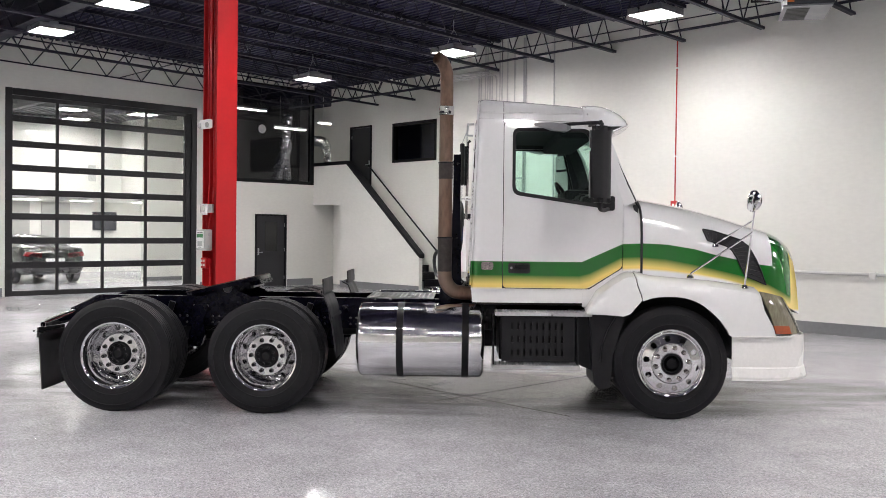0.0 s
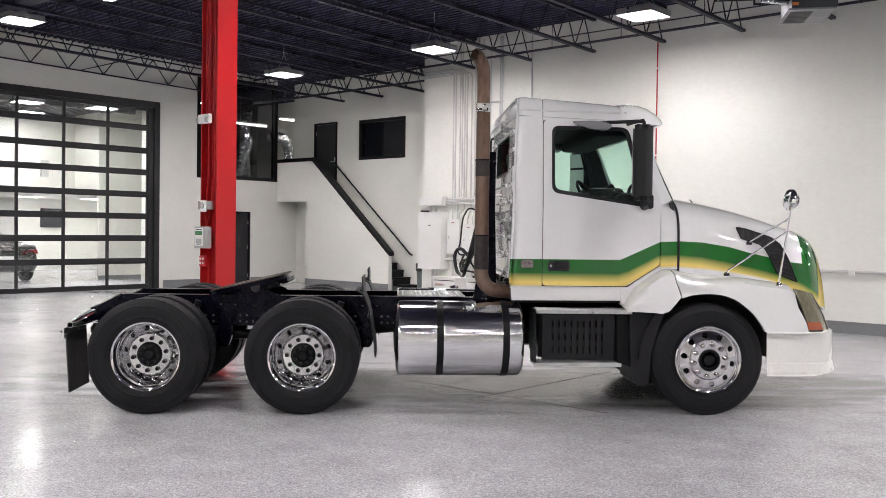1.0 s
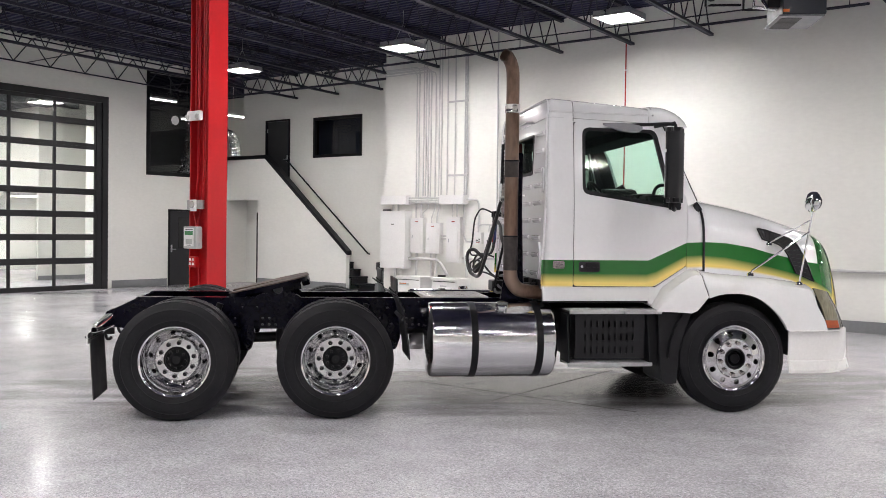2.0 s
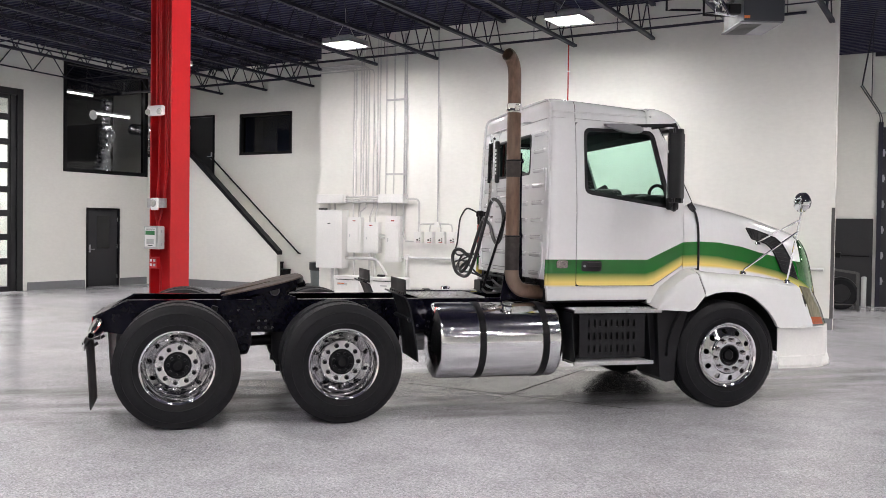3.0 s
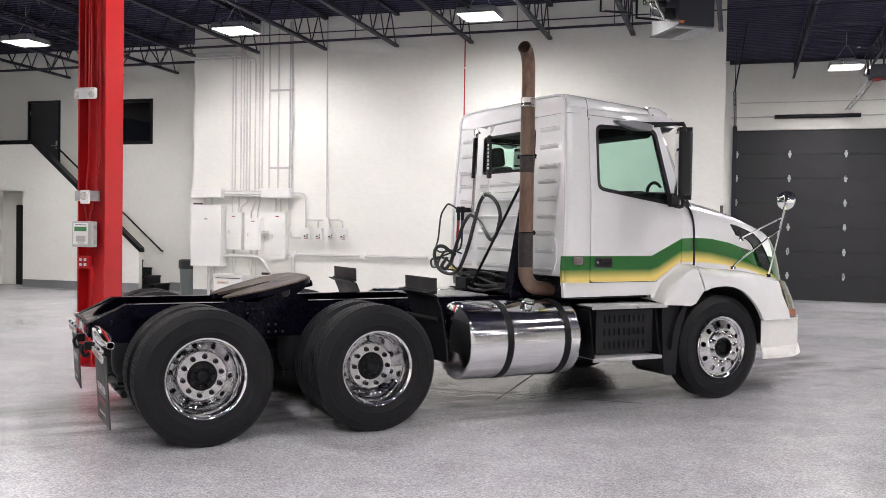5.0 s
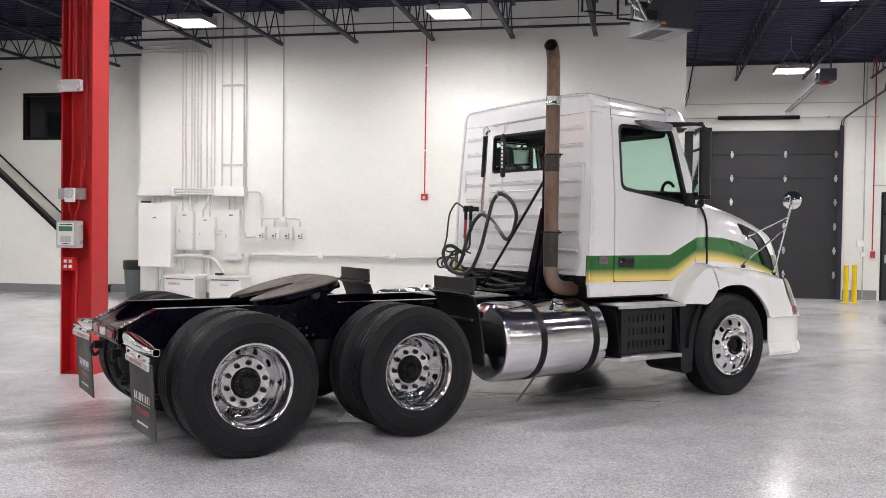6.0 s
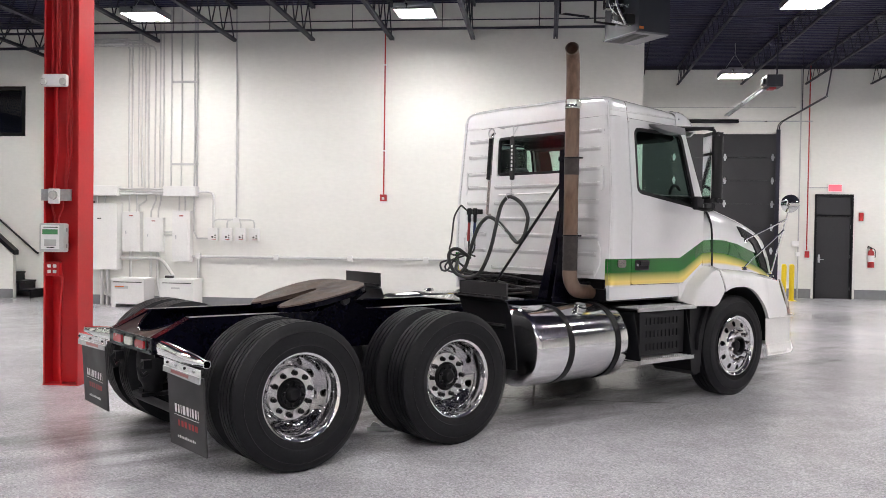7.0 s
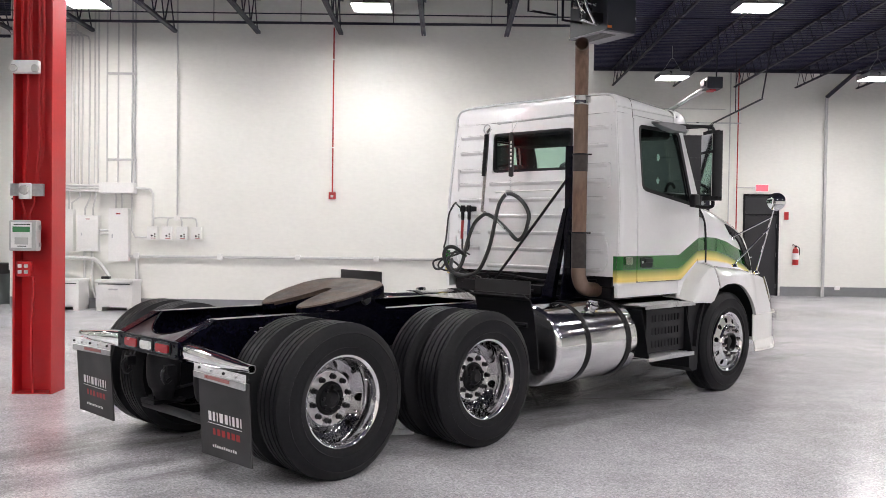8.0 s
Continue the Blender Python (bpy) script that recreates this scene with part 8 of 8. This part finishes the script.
# mirrors
for s in (-1, 1):
    bm = bmesh.new()
    outline = soften([(3.49, 1.44), (3.64, 1.22), (3.71, 1.25), (3.685, 1.4), (3.58, 1.485)], 0.05)
    prism(bm, [(x, s * y) for x, y in outline], 1.9, 2.555, "z")
    bmesh.ops.bevel(bm, geom=[e for e in bm.edges if abs(e.verts[0].co.z - e.verts[1].co.z) < 1e-4], offset=0.04, segments=4, affect="EDGES")
    mir = part("door_mirror", bm, M["plastic"], truck, "tall black door mirror housing")
    for z0, z1 in ((1.94, 2.34), (2.365, 2.52)):
        bm = bmesh.new()
        prism(bm, [(3.501, s * 1.415), (3.6235, s * 1.235), (3.619, s * 1.232), (3.4965, s * 1.412)], z0, z1, "z")
        part("mirror_glass", bm, M["mirror"], mir, "mirror glass")
    bm = bmesh.new()
    tube(bm, [V(3.2, s * 1.03, 2.6), V(3.45, s * 1.2, 2.6), V(3.6, s * 1.34, 2.59), V(3.6, s * 1.37, 2.54)], 0.016, 8, bend=4)
    tube(bm, [V(3.55, s * 1.02, 2.6), V(3.6, s * 1.36, 2.6)], 0.014, 8)
    part("mirror_arm", bm, M["plastic"], mir)
    bm = bmesh.new()
    tube(bm, [V(3.72, s * 1.1, 1.86), V(3.66, s * 1.25, 1.84), V(3.6, s * 1.37, 1.85), V(3.6, s * 1.37, 1.92)], 0.018, 8, bend=4)
    box(bm, 3.66, 3.77, s * 1.085, s * 1.15, 1.84, 1.97, 0.02)
    part("mirror_arm", bm, M["plastic"], mir)
    bm = bmesh.new()
    grid(bm, [[V(x, s * y, z) for x, y, z in ring_] for ring_ in ([(3.05, 1.04, 2.6), (3.05, 1.12, 2.585), (3.05, 1.12, 2.61), (3.05, 1.04, 2.62)], [(3.2, 1.05, 2.55), (3.2, 1.19, 2.54), (3.2, 1.18, 2.61), (3.2, 1.05, 2.625)], [(3.32, 1.08, 2.53), (3.32, 1.25, 2.525), (3.32, 1.24, 2.585), (3.32, 1.08, 2.61)], [(3.36, 1.12, 2.55), (3.36, 1.22, 2.55), (3.36, 1.22, 2.57), (3.36, 1.12, 2.58)])], closed=True)
    part("look_down_mirror", bm, M["mirrorgrey"], mir, "small grey look-down mirror")
    # hood mirror
    bm = bmesh.new()
    tube(bm, [V(4.91, s * 1.17, 1.185), V(4.92, s * 1.25, 1.5), V(4.93, s * 1.34, 1.85)], 0.009, 8)
    tube(bm, [V(4.43, s * 1.17, 1.27), V(4.44, s * 1.185, 1.3), V(4.93, s * 1.3, 1.66)], 0.008, 8)
    tube(bm, [V(4.69, s * 1.0, 1.55), V(4.93, s * 1.325, 1.77)], 0.008, 8)
    for c in ((4.91, 1.17, 1.19), (4.43, 1.17, 1.272), (4.69, 1.0, 1.55)):
        lathe(bm, [(0.035, c[2] - 0.02), (0.03, c[2]), (0.012, c[2] + 0.012), (0.001, c[2] + 0.012)], 12, axis="z", at=(c[0], s * c[1], 0))
    hm = part("hood_mirror_bracket", bm, M["chrome"], truck, "chrome tripod bracket of the hood mirror")
    bm = bmesh.new()
    lathe(bm, [(0.001, 0.06), (0.04, 0.055), (0.075, 0.035), (0.095, 0.0), (0.092, -0.012), (0.085, -0.016), (0.06, -0.028), (0.03, -0.036), (0.001, -0.038)], 24, axis="x")
    part("hood_mirror_head", bm, M["chrome"], hm, "round convex chrome mirror", m=Matrix.Translation((4.91, s * 1.375, 1.93)) @ Euler((0, radians(6), radians(s * -14))).to_matrix().to_4x4())

# exhaust stack
bm = bmesh.new()
sx, sy = 2.262, -0.825
tube(bm, [V(sx, sy, 1.58), V(sx, sy, 2.74)], 0.0635, 24, False)
low = part("exhaust_pipe", bm, M["rust"], truck, "heat-stained brown vertical exhaust stack")
bm = bmesh.new()
pts = smooth_path([V(sx, sy, 2.73), V(sx, sy, 2.98), V(sx - 0.006, sy - 0.004, 3.1), V(sx - 0.028, sy - 0.02, 3.165), V(sx - 0.062, sy - 0.046, 3.208), V(sx - 0.092, sy - 0.068, 3.222)], 5)
tube(bm, pts, 0.06, 24, False)
tube(bm, list(reversed(pts)), 0.055, 24, False)
part("tail_pipe", bm, M["rust"], low)
bm = bmesh.new()
lathe(bm, [(0.064, 2.705), (0.07, 2.71), (0.07, 2.73), (0.067, 2.735), (0.067, 2.755), (0.07, 2.76), (0.07, 2.785), (0.062, 2.79)], 24, axis="z", at=(sx, sy, 0))
box(bm, sx - 0.02, sx + 0.02, sy - 0.09, sy - 0.065, 2.72, 2.775, 0.004)
part("clamp", bm, M["alloy"], low, "bright pipe clamp")
bm = bmesh.new()
tube(bm, [V(sx, sy, 1.585), V(sx, sy, 1.27)], 0.066, 24, False)
part("lower_pipe", bm, M["sooty"], low)
bm = bmesh.new()
tube(bm, smooth_path([V(sx, sy, 1.275), V(sx, sy, 1.24), V(sx + 0.012, sy, 1.18), V(sx + 0.055, sy, 1.115), V(sx + 0.13, sy, 1.08), V(sx + 0.36, sy + 0.02, 1.06)], 5), 0.065, 24, False)
part("elbow", bm, M["rust"], low)
for z in (1.58, 2.27):
    bm = bmesh.new()
    lathe(bm, [(0.0655, z - 0.008), (0.071, z - 0.006), (0.071, z + 0.006), (0.0655, z + 0.008)], 24, axis="z", at=(sx, sy, 0))
    tube(bm, [V(sx + 0.02, sy - 0.07, z), V(sx + 0.05, sy - 0.085, z)], 0.007, 6)
    box(bm, sx, sx + 0.12, sy + 0.055, sy + 0.075, z - 0.008, z + 0.008)
    part("band", bm, M["black"], low)
bm = bmesh.new()
tube(bm, [V(sx, sy, 2.262), V(sx, sy, 2.12)], 0.066, 24, False)
part("heat_shield", bm, M["sooty"], low, "dark sooty sleeve on the stack")
bm = bmesh.new()
box(bm, 2.33, 2.4, -0.685, -0.605, 1.2, 2.36, 0.006)
box(bm, sx, 2.36, sy, -0.66, 2.25, 2.29)
box(bm, sx, 2.36, sy, -0.66, 1.56, 1.6)
prism(bm, [(sx + 0.06, 1.75), (sx + 0.14, 1.75), (sx + 0.16, 0.98), (sx - 0.06, 0.98)], sy + 0.145, sy + 0.16)
prism(bm, [(-0.64, 1.8), (-0.6, 1.8), (-0.36, 0.98), (-0.48, 0.98)], sx + 0.06, sx + 0.12, "x")
part("stack_support", bm, M["frame_black"], truck)
bm = bmesh.new()
tube(bm, [V(2.36, -0.66, 2.12), V(2.34, 0.3, 1.05)], 0.014, 8)
part("stay_rod", bm, M["black"], truck)

# fittings on the rear of the cab
bm = bmesh.new()
tube(bm, [V(2.52, 0.36, 2.645), V(2.46, 0.34, 2.645), V(2.46, -0.56, 2.655), V(2.52, -0.58, 2.655)], 0.011, 8)
tether_bar = part("tether_bar", bm, M["steel"], truck, "bright horizontal bar over the rear window")
bm = bmesh.new()
tube(bm, [V(2.5, 0.47, 2.6), V(2.47, 0.472, 2.58), V(2.47, 0.5, 2.2), V(2.46, 0.53, 1.78), V(2.5, 0.53, 1.77)], 0.015, 8)
part("upright_bar", bm, M["ringgrey"], truck)
bm = bmesh.new()
tube(bm, [V(2.46, 0.475 + 0.045 * math.cos(a), 2.595 + 0.045 * math.sin(a)) for a in (2 * math.pi * k / 20 for k in range(21))], 0.006, 6, False)
part("ring", bm, M["steel"], tether_bar)
bm = bmesh.new()
tube(bm, [V(2.455, 0.478, 2.545), V(2.455, 0.512, 2.13)], 0.021, 10)
for k in range(30):
    lathe(bm, [(0.02, -0.005), (0.0245, 0.0), (0.02, 0.005)], 10, axis="z", at=(2.455, 0.479 + k * 0.0011, 2.535 - k * 0.0136))
part("spring", bm, M["black"], tether_bar)
bm = bmesh.new()
tube(bm, [V(2.45, 0.14, 2.645), V(2.41, 0.105, 2.54)], 0.004, 6)
tube(bm, [V(2.45, 0.07, 2.645), V(2.41, 0.105, 2.54)], 0.004, 6)
part("hook", bm, M["steel"], tether_bar)
bm = bmesh.new()
lathe(bm, [(0.012, 2.54), (0.025, 2.53), (0.025, 2.12), (0.012, 2.11)], 12, axis="z", at=(2.41, 0.11, 0))
sleeve = part("tether_sleeve", bm, M["hose"], tether_bar, "black sleeve with pale printed bars")
for k in range(7):
    bm = bmesh.new()
    box(bm, -0.0265, -0.0245, -0.008, 0.008, 2.2 + k * 0.038, 2.224 + k * 0.038, m=Matrix.Translation((2.41, 0.11, 0)) @ Matrix.Rotation(radians(32), 4, "Z"))
    part("printed_bar", bm, M["inkwhite"], sleeve)
for k in range(9):
    bm = bmesh.new()
    c = V(2.41, 0.115, 2.1 - k * 0.018)
    u = V(1, 0, 0) if k % 2 else V(0, 1, 0)
    tube(bm, [c + u * 0.007 * math.cos(a) + V(0, 0, 0.012 * math.sin(a)) for a in (2 * math.pi * j / 8 for j in range(9))], 0.0025, 5, False)
    part("chain_link", bm, M["steel"], tether_bar)
bm = bmesh.new()
tube(bm, [V(2.5, 0.34, 1.97), V(2.45, 0.34, 1.97), V(2.45, -0.34, 1.975), V(2.5, -0.34, 1.975)], 0.008, 8)
part("step_bar", bm, M["white"], truck)


def hose(pts, r, material, label):
    bm = bmesh.new()
    tube(bm, smooth_path([V(*q) for q in pts], 5), r, 10)
    return part("air_hose", bm, M[material], truck, label)


# thick hose: from its coil up over a hook, round a free loop and down again
hose([(2.3, 0.79, 1.29), (2.2, 0.7, 1.215), (2.2, 0.63, 1.185), (2.235, 0.605, 1.23), (2.27, 0.6, 1.3), (2.325, 0.6, 1.47), (2.365, 0.55, 1.645), (2.37, 0.45, 1.73), (2.36, 0.356, 1.745), (2.38, 0.23, 1.675), (2.36, 0.07, 1.57), (2.37, -0.02, 1.503), (2.39, -0.08, 1.55), (2.4, -0.115, 1.65), (2.41, -0.12, 1.75), (2.415, -0.05, 1.855), (2.4, 0.04, 1.925), (2.375, 0.122, 1.945), (2.36, 0.19, 1.88), (2.345, 0.22, 1.79), (2.3, 0.22, 1.63), (2.25, 0.236, 1.42), (2.205, 0.31, 1.22), (2.195, 0.42, 1.155), (2.18, 0.544, 1.146), (2.14, 0.65, 1.19), (2.12, 0.718, 1.32), (2.14, 0.71, 1.405), (2.19, 0.66, 1.42), (2.24, 0.6, 1.37), (2.3, 0.6, 1.33)], 0.019, "hose", "black coiled rubber air hose")
hose([(2.44, 0.79, 1.8), (2.36, 0.78, 1.845), (2.27, 0.72, 1.86), (2.225, 0.73, 1.8), (2.2, 0.745, 1.72), (2.18, 0.755, 1.5), (2.16, 0.76, 1.41), (2.18, 0.72, 1.36), (2.28, 0.65, 1.37), (2.34, 0.64, 1.365), (2.4, 0.635, 1.345)], 0.009, "hose", "thin black air line")
hose([(2.42, 0.76, 1.55), (2.4, 0.74, 1.42), (2.34, 0.68, 1.37), (2.24, 0.68, 1.375), (2.2, 0.74, 1.3), (2.22, 0.86, 1.2), (2.2, 0.93, 1.2), (2.2, 0.945, 1.27), (2.25, 0.85, 1.3), (2.3, 0.76, 1.27), (2.36, 0.66, 1.18), (2.44, 0.5, 1.1)], 0.011, "hose", "thin black air line")
hose([(2.42, 0.67, 1.55), (2.38, 0.64, 1.4), (2.3, 0.7, 1.35), (2.24, 0.86, 1.29), (2.22, 0.9, 1.22), (2.26, 0.84, 1.18), (2.33, 0.7, 1.17), (2.42, 0.5, 1.12)], 0.01, "hose", "thin black air line")
bm = bmesh.new()
for k in range(14):
    f = k / 13
    c = V(2.385, 0.25, 1.69).lerp(V(2.365, 0.07, 1.565), f)
    tube(bm, [c + V(0.024 * math.cos(a), 0.014 * math.sin(a), 0.02 * math.sin(a)) for a in (2 * math.pi * j / 8 for j in range(9))], 0.004, 5, False)
part("hose_guard", bm, M["steel"], truck, "bright wire spring over the hose")
bm = bmesh.new()
tube(bm, [V(2.5, 0.125, 1.97), V(2.4, 0.122, 1.975), V(2.36, 0.122, 1.975), V(2.35, 0.122, 1.95), V(2.37, 0.122, 1.925)], 0.006, 6)
part("hose_hook", bm, M["steel"], truck)
for y, m in ((0.76, "redhose"), (0.67, "bluehose")):
    bm = bmesh.new()
    lathe(bm, [(0.001, 1.84), (0.02, 1.84), (0.03, 1.82), (0.03, 1.78), (0.018, 1.77), (0.018, 1.7), (0.012, 1.69)], 12, axis="z", at=(2.42, y, 0))
    box(bm, 2.43, 2.51, y - 0.02, y + 0.02, 1.78, 1.83, 0.005)
    gl = part("glad_hand", bm, M["black"], truck)
    bm = bmesh.new()
    tube(bm, [V(2.42, y, 1.69), V(2.41, y, 1.5)], 0.015, 10)
    part("grip", bm, M[m], gl, {"redhose": "red hose grip", "bluehose": "blue hose grip"}[m])

# lines, valves and clutter between cab and deck plate
for k, (x, y0, y1, z) in enumerate(((2.44, -0.35, 0.7, 1.08), (2.4, -0.2, 0.6, 1.03), (2.47, -0.5, 0.4, 1.11))):
    bm = bmesh.new()
    tube(bm, [V(x, y0, z), V(x - 0.05, (y0 + y1) / 2, z - 0.04), V(x, y1, z)], 0.012, 8, bend=4)
    part("cable", bm, M["hose"], truck)
bm = bmesh.new()
box(bm, 2.35, 2.5, 0.45, 0.68, 0.99, 1.1, 0.01)
part("valve_block", bm, M["black"], truck)
bm = bmesh.new()
box(bm, 2.4, 2.5, -0.3, -0.1, 0.99, 1.08, 0.01)
part("valve_block", bm, M["black"], truck)
bm = bmesh.new()
box(bm, 2.55, 3.6, -0.98, 0.98, 0.98, 1.1, 0.02)
box(bm, 2.53, 2.57, -0.98, 0.98, 1.1, 1.2, 0.01)
for y in (-0.72, -0.4, 0.12, 0.46, 0.8):
    box(bm, 2.485, 2.535, y - 0.035, y + 0.035, 1.06, 1.185, 0.008)
    lathe(bm, [(0.001, 2.47), (0.014, 2.472), (0.016, 2.486)], 8, axis="x", at=(0, y, 1.13))
tube(bm, [V(2.5, -0.85, 1.15), V(2.48, -0.3, 1.12), V(2.49, 0.3, 1.16), V(2.5, 0.85, 1.13)], 0.014, 8, bend=5)
part("cab_underframe", bm, M["black"], truck)

# crushed metal bracket left on the floor
bm = bmesh.new()
box(bm, -0.11, 0.11, -0.03, 0.03, 0.0, 0.006)
box(bm, -0.11, 0.11, -0.034, -0.028, 0.0, 0.035, 0.001)
prism(bm, [(-0.1, 0.006), (0.02, 0.006), (-0.01, 0.05), (-0.06, 0.07)], 0.0, 0.02)
tube(bm, [V(-0.02, 0.02, 0.015), V(0.13, 0.0, 0.02)], 0.012, 8)
solid("metal_bracket", bm, M["steel"], "small crushed shiny metal bracket lying on the floor", "bracket", pose(-7.51, 4.93, 0, 0, 0, 12))
